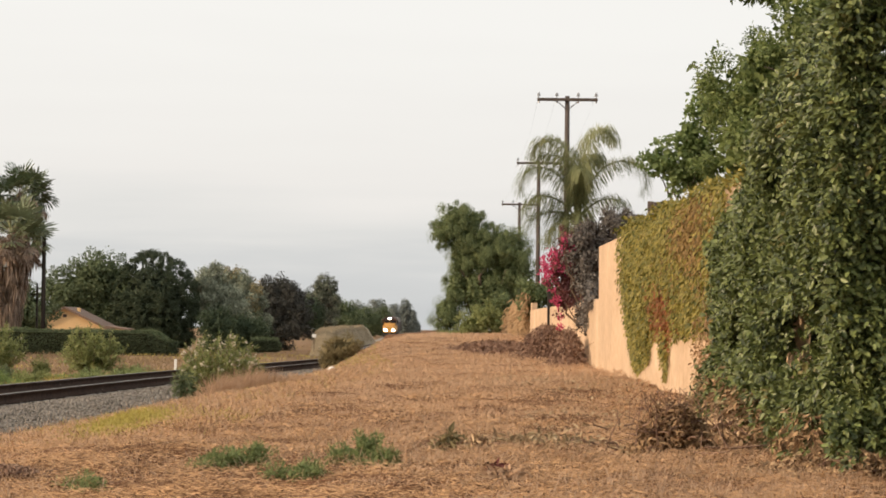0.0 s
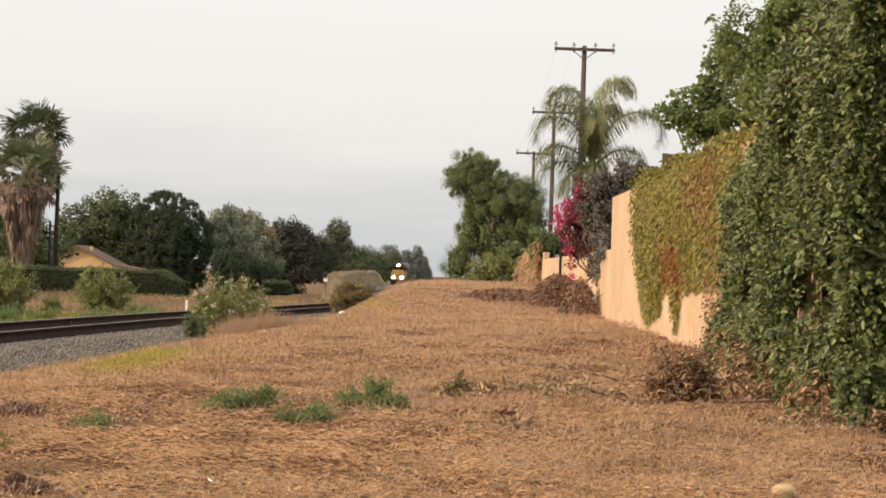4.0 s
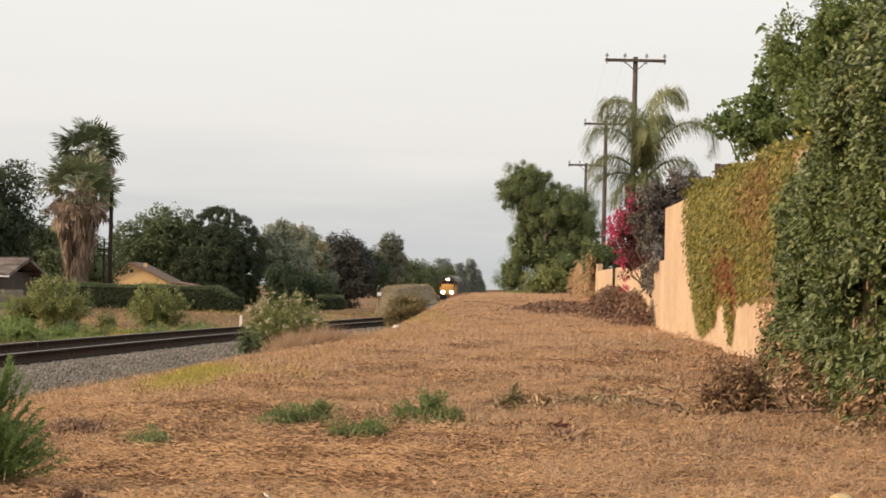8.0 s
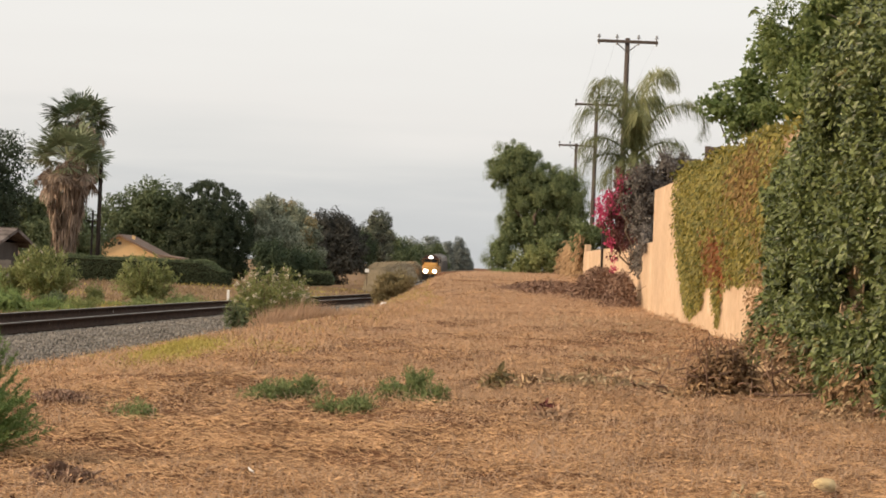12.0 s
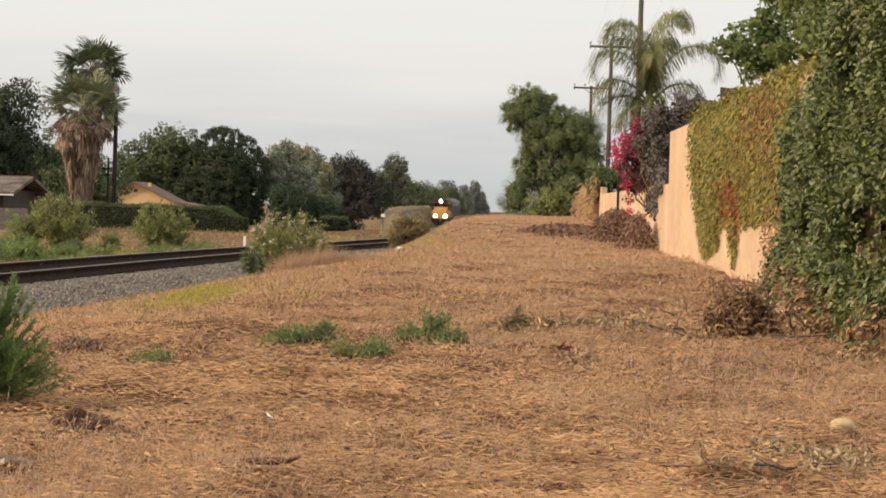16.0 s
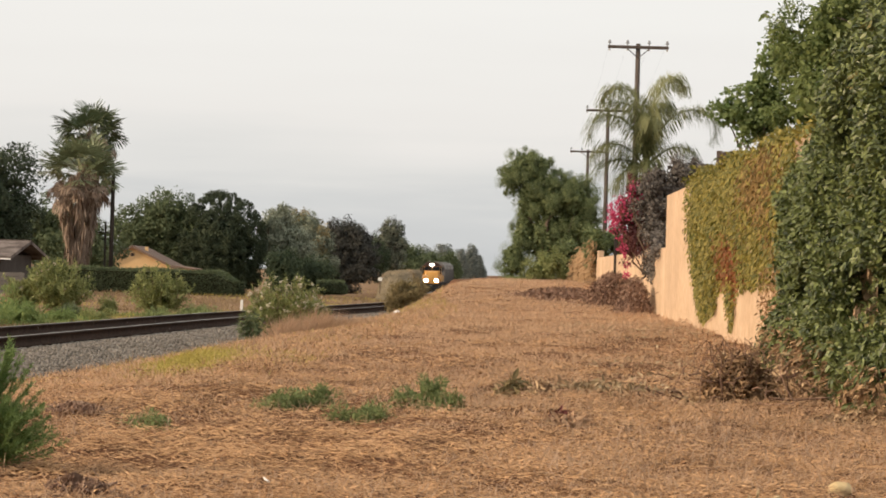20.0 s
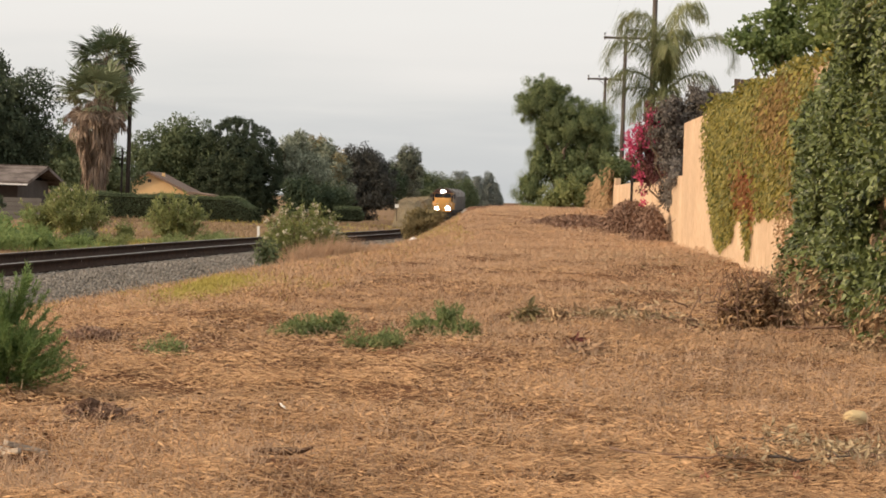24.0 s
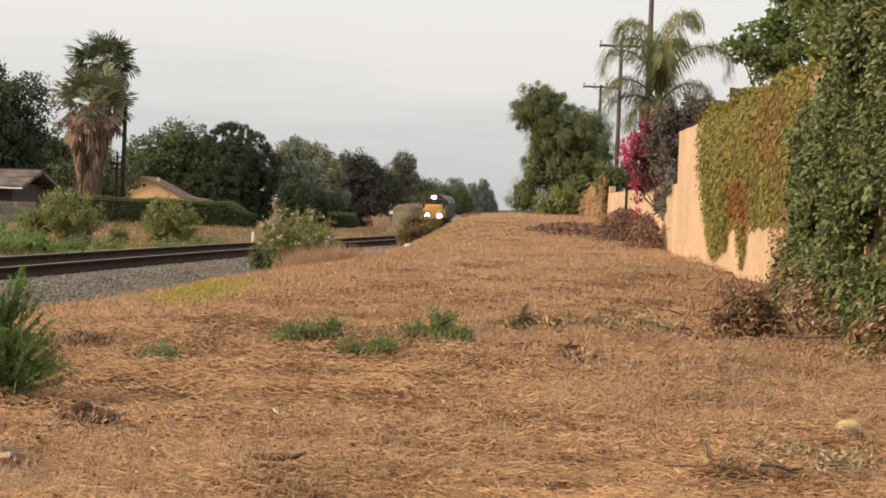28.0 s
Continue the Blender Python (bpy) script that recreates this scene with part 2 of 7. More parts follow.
M_PLUM = material("plum_foliage", [(0.038, 0.028, 0.025), (0.095, 0.078, 0.066), (0.23, 0.205, 0.175)], 1.0, 0.5, island=0.7, leaf=0.15, spec=0.3)
M_POLE = material("weathered_pole", [(0.05, 0.04, 0.035), (0.095, 0.077, 0.066), (0.14, 0.115, 0.098)], 3.0, 0.9, 0.5, 30, stretch=(4, 4, 0.4))
M_DARKPOLE = material("creosoted_pole", [(0.022, 0.018, 0.016), (0.045, 0.036, 0.03)], 3.0, 0.9, 0.4, 30, stretch=(4, 4, 0.4))
M_GLASS = material("insulator_glass", [(0.2, 0.21, 0.22), (0.3, 0.31, 0.32)], 10.0, 0.2, spec=0.6)
M_WIRE = material("wire", [(0.2, 0.2, 0.2), (0.28, 0.28, 0.28)], 2.0, 0.6)
M_OLDWOOD = material("old_fence_wood", [(0.065, 0.048, 0.04), (0.11, 0.083, 0.068), (0.16, 0.122, 0.10)], 3.0, 0.9, 0.5, 30, stretch=(5, 5, 0.5), object_random=0.3)
M_MAROONLEAF = material("maroon_dead_leaf", [(0.05, 0.014, 0.014), (0.11, 0.028, 0.026), (0.19, 0.06, 0.05)], 3.0, 0.7, island=0.7, leaf=0.15, spec=0.2)
M_PETAL = material("salmon_petal", [(0.50, 0.22, 0.14), (0.62, 0.34, 0.24)], 6.0, 0.6, island=0.5, leaf=0.3)
M_PALEWOOD = material("bleached_wood", [(0.22, 0.17, 0.13), (0.38, 0.31, 0.245), (0.60, 0.52, 0.43)], 5.0, 0.9, 0.5, 30, stretch=(0.6, 5, 5))
M_WHITE = material("white_paint", [(0.72, 0.72, 0.7), (0.82, 0.82, 0.8)], 4.0, 0.6, stain=0.3)
M_HOUSE = material("ochre_stucco", [(0.60, 0.40, 0.20), (0.68, 0.47, 0.25)], 1.0, 0.9, 0.2, 30, stain=0.2, stain_colour=(0.5, 0.33, 0.17))
M_ROOF = material("brown_shingle", [(0.12, 0.08, 0.06), (0.20, 0.135, 0.10), (0.26, 0.18, 0.14)], 3.0, 0.9, 0.5, 20, object_random=0.3)
M_GREYROOF = material("weathered_roofing", [(0.03, 0.02, 0.017), (0.05, 0.033, 0.027), (0.075, 0.053, 0.045), (0.26, 0.22, 0.20)], 0.9, 0.95, 0.4, 20, fine=0.25, spec=0.05)
M_SIDING = material("grey_brown_siding", [(0.045, 0.036, 0.032), (0.08, 0.066, 0.058)], 2.0, 0.9, 0.3)
M_FENCE = material("pale_board_fence", [(0.10, 0.092, 0.085), (0.17, 0.158, 0.147)], 2.0, 0.9, 0.3, object_random=0.4)
M_WINDOW = material("dark_window", [(0.012, 0.013, 0.015), (0.02, 0.022, 0.025)], 2.0, 0.1, spec=0.6)
M_LOCO = material("loco_yellow", [(0.60, 0.31, 0.085), (0.69, 0.385, 0.115)], 1.2, 0.55, stain=0.4, stain_colour=(0.38, 0.23, 0.08))
M_LOCOGREY = material("loco_grey", [(0.09, 0.085, 0.085), (0.14, 0.135, 0.13)], 1.5, 0.55, stain=0.3)
M_LOCODARK = material("loco_underframe", [(0.025, 0.023, 0.022), (0.05, 0.045, 0.042)], 2.0, 0.7)
M_LOCOMAROON = material("loco_maroon_band", [(0.075, 0.03, 0.028), (0.12, 0.05, 0.045)], 2.0, 0.55)
M_LOCORED = material("loco_red_stripe", [(0.35, 0.03, 0.02), (0.42, 0.045, 0.03)], 2.0, 0.5)
M_STEEL = material("worn_steel", [(0.16, 0.15, 0.145), (0.26, 0.25, 0.24)], 4.0, 0.4, metal=0.7)
M_WAGON = material("hopper_grey", [(0.13, 0.118, 0.106), (0.21, 0.195, 0.18)], 0.8, 0.7, stain=0.5, stain_colour=(0.11, 0.085, 0.065))
M_LAMP = glow("headlamp", (1.0, 0.93, 0.78), 30.0)
M_STONE = material("pale_stone", [(0.475, 0.344, 0.173), (0.57, 0.421, 0.223), (0.627, 0.482, 0.274)], 6.0, 0.9, 0.3, 30, spec=0.1)
M_PAPER = material("white_litter", [(0.75, 0.74, 0.72), (0.85, 0.84, 0.82)], 6.0, 0.7)
M_BANK = material("bank_dry_grass", [(0.20, 0.165, 0.11), (0.31, 0.26, 0.18), (0.42, 0.355, 0.255)], 0.25, 0.95, 0.6, 5, stain=0.45, stain_colour=(0.24, 0.19, 0.10), spec=0.1, fine=0.4, island=0.3)
M_BRUSH = material("olive_brush", [(0.15, 0.105, 0.058), (0.26, 0.185, 0.105), (0.36, 0.26, 0.155)], 1.0, 0.7, island=0.6, leaf=0.2, spec=0.1)
M_SAPLING = material("sapling_needle", [(0.06, 0.115, 0.03), (0.165, 0.26, 0.075), (0.34, 0.44, 0.17)], 2.0, 0.55, island=0.6, leaf=0.4, spec=0.12)
M_CRUMB = material("leaf_crumb", [(0.05, 0.024, 0.014), (0.11, 0.052, 0.030), (0.20, 0.10, 0.057)], 2.0, 0.85, island=0.8, spec=0.08)
M_STUBBLE = material("pale_stubble", [(0.42, 0.26, 0.156), (0.535, 0.352, 0.22), (0.64, 0.449, 0.297)], 0.35, 0.85, island=0.12, leaf=0.2, spec=0.08)
M_DRYCLOD = material("dry_clod", [(0.20, 0.125, 0.085), (0.30, 0.20, 0.14), (0.38, 0.26, 0.185)], 14.0, 0.95, 1.0, 40, spec=0.05)
M_CLOD = material("dark_clod", [(0.05, 0.03, 0.022), (0.11, 0.065, 0.045), (0.17, 0.10, 0.065)], 14.0, 0.95, 1.0, 40, spec=0.05)
M_OLIVE = material("dark_olive_brush", [(0.13, 0.105, 0.05), (0.235, 0.19, 0.095), (0.36, 0.29, 0.155)], 1.0, 0.7, island=0.6, leaf=0.2, spec=0.1)
M_FLOWER = material("cream_blossom", [(0.5, 0.44, 0.33), (0.66, 0.6, 0.48)], 2.0, 0.7, island=0.6, leaf=0.2)
M_OLEANDER = material("oleander_leaf", [(0.10, 0.135, 0.045), (0.22, 0.26, 0.085), (0.38, 0.39, 0.16)], 1.2, 0.55, island=0.65, leaf=0.35, spec=0.2)
M_CLIP = material("withered_clipping", [(0.17, 0.115, 0.055), (0.32, 0.24, 0.105), (0.46, 0.37, 0.20), (0.64, 0.51, 0.33)], 2.0, 0.7, island=0.8, leaf=0.2, spec=0.15)
M_HAY = material("dry_creeper", [(0.21, 0.13, 0.068), (0.34, 0.22, 0.118), (0.45, 0.31, 0.18)], 1.0, 0.85, island=0.55, leaf=0.15, spec=0.1)


# ---- building helpers ----
def mesh_of(name, verts, faces, mat):
    """A mesh from numpy vertices and faces that all have the same number of corners."""
    verts, faces = np.asarray(verts, np.float32), np.asarray(faces, np.int32)
    me = bpy.data.meshes.new(name)
    k = faces.shape[1]
    me.vertices.add(len(verts))
    me.vertices.foreach_set("co", verts.ravel())
    me.loops.add(faces.size)
    me.loops.foreach_set("vertex_index", faces.ravel())
    me.polygons.add(len(faces))
    me.polygons.foreach_set("loop_start", np.arange(0, faces.size, k, dtype=np.int32))
    me.update(calc_edges=True)
    me.validate()
    if mat:
        me.materials.append(mat)
    return me


def part(name, bm, mat, parent=None, label="", smooth=False):
    """Links a bmesh or a mesh as one object under a thing or a part."""
    if isinstance(bm, bmesh.types.BMesh):
        me = bpy.data.meshes.new(name)
        bm.to_mesh(me)
        bm.free()
        me.materials.append(mat)
    else:
        me = bm
    if smooth:
        me.polygons.foreach_set("use_smooth", np.ones(len(me.polygons), bool))
    ob = new(name, me)
    if parent:
        ob.parent = parent
    return tagged(ob, label)


def thing(name, x, y, z, label, category, group="", rz=0.0, kind=""):
    ob = new(name)
    ob.matrix_world = pose(x, y, z, 0, 0, rz)
    ob.empty_display_size = 0.2
    return tagged(ob, label, category, group, kind)


def add_box(bm, cx, cy, cz, sx, sy, sz, bevel=0.0, turn=None):
    m = Matrix.Translation((cx, cy, cz)) @ (turn or Matrix()) @ Matrix.Diagonal((sx, sy, sz, 1))
    made = bmesh.ops.create_cube(bm, size=1, matrix=m)["verts"]
    if bevel:
        edges = list({e for v in made for e in v.link_edges})
        bmesh.ops.bevel(bm, geom=edges, offset=bevel, segments=1, affect="EDGES")
    return bm


def box(cx, cy, cz, sx, sy, sz, bevel=0.0, turn=None):
    return add_box(bmesh.new(), cx, cy, cz, sx, sy, sz, bevel, turn)


def add_rod(bm, p, q, r1, r2=None, sides=8):
    p, q = Vector(p), Vector(q)
    d = q - p
    m = Matrix.Translation((p + q) / 2) @ d.to_track_quat("Z", "Y").to_matrix().to_4x4()
    bmesh.ops.create_cone(bm, cap_ends=True, segments=sides, radius1=r1, radius2=r1 if r2 is None else r2, depth=d.length, matrix=m)
    return bm


def rod(p, q, r1, r2=None, sides=8):
    return add_rod(bmesh.new(), p, q, r1, r2, sides)


def tube(pts, radii, sides=7):
    """Vertices and quads of a tube along points."""
    pts = np.asarray(pts, float)
    n = len(pts)
    tan = np.gradient(pts, axis=0)
    tan /= np.linalg.norm(tan, axis=1)[:, None] + 1e-9
    up = np.where(np.abs(tan[:, 2:3]) > 0.9, np.array([[1.0, 0, 0]]), np.array([[0, 0, 1.0]]))
    s = np.cross(tan, up)
    s /= np.linalg.norm(s, axis=1)[:, None]
    u = np.cross(s, tan)
    ang = np.linspace(0, 2 * np.pi, sides, endpoint=False)
    ring = s[:, None, :] * np.cos(ang)[None, :, None] + u[:, None, :] * np.sin(ang)[None, :, None]
    v = pts[:, None, :] + ring * np.asarray(radii, float)[:, None, None]
    i, j = np.meshgrid(np.arange(n - 1), np.arange(sides), indexing="ij")
    a, b = i * sides + j, i * sides + (j + 1) % sides
    f = np.stack([a, b, b + sides, a + sides], -1).reshape(-1, 4)
    return v.reshape(-1, 3), f


def join(pieces):
    vs, fs, k = [], [], 0
    for v, f in pieces:
        vs.append(v)
        fs.append(np.asarray(f) + k)
        k += len(v)
    return np.concatenate(vs), np.concatenate(fs)


def unit(v):
    return v / (np.linalg.norm(v, axis=-1, keepdims=True) + 1e-9)


def leaves(c, d, nrm, length, width, fold=0.18):
    """Folded leaves: bases c, axes d, rough normals nrm; lengths and widths as arrays."""
    n = len(c)
    d = unit(d)
    s = unit(np.cross(d, nrm))
    up = np.cross(s, d)
    length, width = np.broadcast_to(length, n)[:, None], np.broadcast_to(width, n)[:, None]
    mid = c + d * length * 0.45
    v = np.stack([c, mid - s * width / 2 + up * width * fold, c + d * length, mid + s * width / 2 + up * width * fold], 1)
    k = np.arange(n)[:, None] * 4
    f = np.concatenate([k + [0, 2, 1], k + [0, 3, 2]], 1).reshape(-1, 3)
    return v.reshape(-1, 3), f


def ovate(c, d, nrm, length, width, fold=0.16):
    """Rounder leaves of four triangles, folded along the midrib."""
    n = len(c)
    d = unit(d)
    s = unit(np.cross(d, nrm))
    up = np.cross(s, d)
    length, width = np.broadcast_to(length, n)[:, None], np.broadcast_to(width, n)[:, None]
    a0, b0 = c + d * length * 0.30 + up * width * fold, c + d * length * 0.66 + up * width * fold
    v = np.stack([c, a0 - s * width * 0.46, b0 - s * width * 0.40, c + d * length, b0 + s * width * 0.40, a0 + s * width * 0.46], 1)
    k = np.arange(n)[:, None] * 6
    f = np.concatenate([k + [0, 2, 1], k + [0, 3, 2], k + [0, 5, 4], k + [0, 4, 3]], 1).reshape(-1, 3)
    return v.reshape(-1, 3), f


def sprays(rng, c, out, per, reach, leaf, aspect=0.5, hang=0.35):
    """Short leafy shoots rooted at c that point out; per leaves on each."""
    n = len(c)
    axis = unit(out + rng.normal(size=(n, 3)) * 0.55)
    ln = reach * (0.5 + 0.8 * rng.random(n))
    i = np.repeat(np.arange(n), per)
    m = n * per
    t = 0.1 + 0.9 * rng.random(m)
    pos = c[i] + axis[i] * (ln[i] * t)[:, None] + np.array([0, 0, -0.12]) * (ln[i] * t * t)[:, None] + rng.normal(size=(m, 3)) * 0.012
    side = unit(np.cross(axis[i], rng.normal(size=(m, 3))))
    d = axis[i] * 0.55 + side * 0.8 + np.array([0, 0, -hang])
    nrm = out[i] * 0.6 + np.array([0, 0, 0.5]) + rng.normal(size=(m, 3)) * 0.45
    size = leaf * (0.65 + 0.7 * rng.random(m))
    return ovate(pos, d, nrm, size, size * aspect)


def rand_dir(rng, n):
    return unit(rng.normal(size=(n, 3)))


def blob_leaves(rng, blobs, clumps, count, clump_r, leaf, aspect=0.5, droop=0.3, shell=0.75, flat=1.0, jitter=0.10):
    """Leaves in clumps over a union of ellipsoids (x, y, z, rx, ry, rz)."""
    b = np.asarray(blobs, float)
    area = (b[:, 3] * b[:, 5]) ** 1.0
    which = rng.choice(len(b), clumps, p=area / area.sum())
    d = rand_dir(rng, clumps)
    rad = shell + (1 - shell) * rng.random(clumps) ** 0.5
    rad *= 1 + jitter * rng.normal(size=clumps)
    cc = b[which, :3] + d * b[which, 3:] * rad[:, None]
    pick = rng.integers(0, clumps, count)
    dd = rand_dir(rng, count)
    cr = clump_r * (0.6 + 0.8 * rng.random(clumps))
    pos = cc[pick] + dd * (cr[pick] * rng.random(count) ** 0.4)[:, None] * np.array([1, 1, flat])
    out = unit(d[pick] * 0.6 + dd)
    axis = unit(out * 0.6 + rand_dir(rng, count) * 0.8 + np.array([0, 0, -droop]))
    ln = leaf * (0.6 + 0.8 * rng.random(count))
    k = count // 4
    w2 = rng.choice(len(b), k, p=area / area.sum())
    d2 = rand_dir(rng, k)
    pos2 = b[w2, :3] + d2 * b[w2, 3:] * (0.76 * rng.random(k) ** 0.5)[:, None]
    ln2 = np.minimum(leaf * 2.1, b[w2, 3:].min(1) * 0.7)
    deep = leaves(pos2 - d2 * ln2[:, None] * 0.4, rand_dir(rng, k), d2, ln2, ln2 * 0.7)
    return join([leaves(pos, axis, out, ln, ln * aspect), deep])


def grow(rng, base, tip, r0, r1, wob=0.06, n=6):
    base, tip = np.asarray(base, float), np.asarray(tip, float)
    t = np.linspace(0, 1, n)[:, None]
    pts = base + (tip - base) * t
    size = np.linalg.norm(tip - base)
    pts[1:-1] += rng.normal(size=(n - 2, 3)) * wob * size * np.array([1, 1, 0.3])
    return tube(pts, np.linspace(r0, r1, n))


# ---- the lie of the land ----
def smooth(x, a, b):
    t = np.clip((np.asarray(x, float) - a) / (b - a), 0, 1)
    return t * t * (3 - 2 * t)


def curve_through(knots):
    """A smooth function through (u, v) knots (monotone-time cubic)."""
    ku, kv = np.array([k[0] for k in knots], float), np.array([k[1] for k in knots], float)
    slope = np.gradient(kv, ku)

    def f(x):
        x = np.clip(np.asarray(x, float), ku[0], ku[-1])
        i = np.clip(np.searchsorted(ku, x) - 1, 0, len(ku) - 2)
        h = ku[i + 1] - ku[i]
        t = (x - ku[i]) / h
        return ((2 * t ** 3 - 3 * t ** 2 + 1) * kv[i] + (t ** 3 - 2 * t ** 2 + t) * h * slope[i]
                + (3 * t ** 2 - 2 * t ** 3) * kv[i + 1] + (t ** 3 - t ** 2) * h * slope[i + 1])

    return f


track_x = curve_through([(-60, -13.6), (0, -10.3), (37, -8.3), (60, -6.95), (90, -5.05), (110, -4.15), (135, -3.65), (170, -4.1), (220, -5.9), (280, -8.8), (330, -11.0), (371, -11.75), (420, -11.6), (487, -11.0), (560, -10.85), (700, -10.9), (1200, -11)])
track_z = curve_through([(-60, 0.17), (90, 0.17), (130, 0.0), (200, -0.75), (280, -1.3), (344, -1.5), (403, -1.45), (487, -1.12), (560, -0.5), (700, 0.0), (1200, 0.3)])
field_z = curve_through([(-60, 0.3), (16, 0.3), (34, 0.58), (50, 0.64), (66, 0.84), (82, 1.12), (100, 1.17), (150, 0.92), (300, 0.65), (500, 0.55), (1200, 0.4)])
left_z = curve_through([(-60, -0.1), (60, -0.1), (150, -0.35), (230, -1.2), (400, -0.6), (1200, 0.0)])


def value_noise(x, y, seed=0.0):
    """Smooth noise from 0 to 1 over the plane."""
    x, y = np.asarray(x, float), np.asarray(y, float)
    ix, iy = np.floor(x), np.floor(y)
    fx, fy = x - ix, y - iy
    fx, fy = fx * fx * (3 - 2 * fx), fy * fy * (3 - 2 * fy)

    def corner(a0, b0):
        h = np.sin(a0 * 127.1 + b0 * 311.7 + seed * 74.7) * 43758.5453
        return h - np.floor(h)

    low = corner(ix, iy) * (1 - fx) + corner(ix + 1, iy) * fx
    high = corner(ix, iy + 1) * (1 - fx) + corner(ix + 1, iy + 1) * fx
    return low * (1 - fy) + high * fy


def ground_z(x, y):
    x, y = np.asarray(x, float), np.asarray(y, float)
    u = x - track_x(y)
    bed = track_z(y) - 0.36
    wide = 4.6 - 2.5 * smooth(y, 54, 80)
    right = smooth(u, 2.3, 2.3 + wide)
    left = smooth(-u, 2.3, 7.0)
    z = bed + right * (field_z(y) - bed) + left * (left_z(y) - bed)
    # low ridge that the field makes beside the line
    z = z + 0.05 * np.exp(-((x + 2.2) / 1.2) ** 2 - ((y - 62) / 18) ** 2)
    bumpy = smooth(np.abs(u), 2.3, 4.0)
    rough = bumpy * (1 - smooth(y, 26, 50)) * (u > 0)
    z = z + rough * (0.055 * (value_noise(1.9 * x, 1.5 * y, 1) - 0.5) + 0.035 * (value_noise(4.7 * x, 3.6 * y, 2) - 0.5) + 0.02 * (value_noise(9.5 * x, 7.5 * y, 3) - 0.5))
    z = z + bumpy * (0.018 * np.sin(1.7 * x + 0.6 * y) * np.sin(0.9 * y - 0.5 * x) + 0.012 * np.sin(4.1 * x - 1.3 * y) + 0.010 * np.sin(3.3 * y + 2.0 * x))
    return z


def steps(*runs):
    out = [runs[0][0]]
    for a0, b0, s in runs:
        n = max(1, int(round((b0 - a0) / s)))
        out += list(a0 + (b0 - a0) * (np.arange(n) + 1) / n)
    return np.array(out)


def build_ground():
    xs = steps((-2600, -300, 575), (-300, -60, 40), (-60, -16, 4), (-16, -7, 0.25), (-7, 4, 0.07), (4, 6, 0.25), (6, 20, 2), (20, 60, 10), (60, 300, 60), (300, 2600, 575))
    ys = steps((-1500, -100, 350), (-100, 0, 20), (0, 8, 1), (8, 26, 0.085), (26, 60, 0.35), (60, 140, 0.8), (140, 600, 6), (600, 1200, 60), (1200, 4600, 850))
    gx, gy = np.meshgrid(xs, ys)
    near = (np.abs(gx) < 8) & (gy > 5) & (gy < 140)
    rng = np.random.default_rng(3)
    gz = ground_z(gx, gy) + near * rng.normal(size=gx.shape) * 0.006
    v = np.stack([gx, gy, gz], -1).reshape(-1, 3)
    nx, ny = len(xs), len(ys)
    i, j = np.meshgrid(np.arange(ny - 1), np.arange(nx - 1), indexing="ij")
    a0 = i * nx + j
    f = np.stack([a0, a0 + 1, a0 + 1 + nx, a0 + nx], -1).reshape(-1, 4)
    ob = part("ground", mesh_of("ground", v, f, M_GROUND), None, smooth=True)
    ob.data.materials.append(M_EARTH)
    mid = (f[:, 0] + 0)
    beyond = (v[mid, 0] - track_x(v[mid, 1]) < -2.6)
    ob.data.polygons.foreach_set("material_index", beyond.astype(np.int32))
    tagged(ob, "dry straw-coloured mown field sloping to the railway", "ground", kind="structure")


build_ground()


# ---- railway ----
def sweep(profile, offset, ys, mat, name, parent, label="", closed=True):
    """A profile (u, z) swept along the line at a side offset."""
    ys = np.asarray(ys, float)
    cx, cz = track_x(ys), track_z(ys)
    sl = (track_x(ys + 0.5) - track_x(ys - 0.5))
    nrm = np.stack([1 / np.sqrt(1 + sl ** 2), -sl / np.sqrt(1 + sl ** 2)], -1)
    p = np.array(profile, float)
    k, n = len(p), len(ys)
    u = p[:, 0] + offset
    x = cx[:, None] + nrm[:, :1] * u[None]
    y = ys[:, None] + nrm[:, 1:] * u[None]
    z = cz[:, None] + p[None, :, 1] + 0 * x
    v = np.stack([x, y, z], -1).reshape(-1, 3)
    i, j = np.meshgrid(np.arange(n - 1), np.arange(k if closed else k - 1), indexing="ij")
    a0, b0 = i * k + j, i * k + (j + 1) % k
    f = np.stack([a0, b0, b0 + k, a0 + k], -1).reshape(-1, 4)
    return part(name, mesh_of(name, v, f, mat), None, parent, label)


RUN = steps((-40, 10, 5), (10, 140, 1.5), (140, 640, 5), (640, 900, 20))
track = thing("railway_track", 0, 0, 0, "single railway track with rusty rails on grey ballast", "railway track", kind="structure")
RAIL_SIDE = [(-0.07, -0.172), (0.07, -0.172), (0.07, -0.155), (0.012, -0.135), (0.012, -0.045), (0.036, -0.035), (0.036, -0.006), (-0.036, -0.006), (-0.036, -0.035), (-0.012, -0.045), (-0.012, -0.135), (-0.07, -0.155)]
for side in (-0.7525, 0.7525):
    rail = sweep(RAIL_SIDE, side, RUN, M_RAIL, "rail", track, "rusty steel rail")
    sweep([(-0.033, -0.0055), (0.033, -0.0055), (0.028, 0.0), (-0.028, 0.0)], side, RUN, M_RAILHEAD, "rail_head", rail, "bright worn rail head")
sweep([(-3.1, -0.42), (-2.6, -0.33), (-1.7, -0.19), (-1.2, -0.175), (-0.6, -0.21), (0.6, -0.21), (1.2, -0.175), (1.7, -0.19), (2.3, -0.29), (3.1, -0.42)], 0.0, RUN, M_BALLAST, "ballast_bed", track, "grey crushed stone ballast", closed=False)


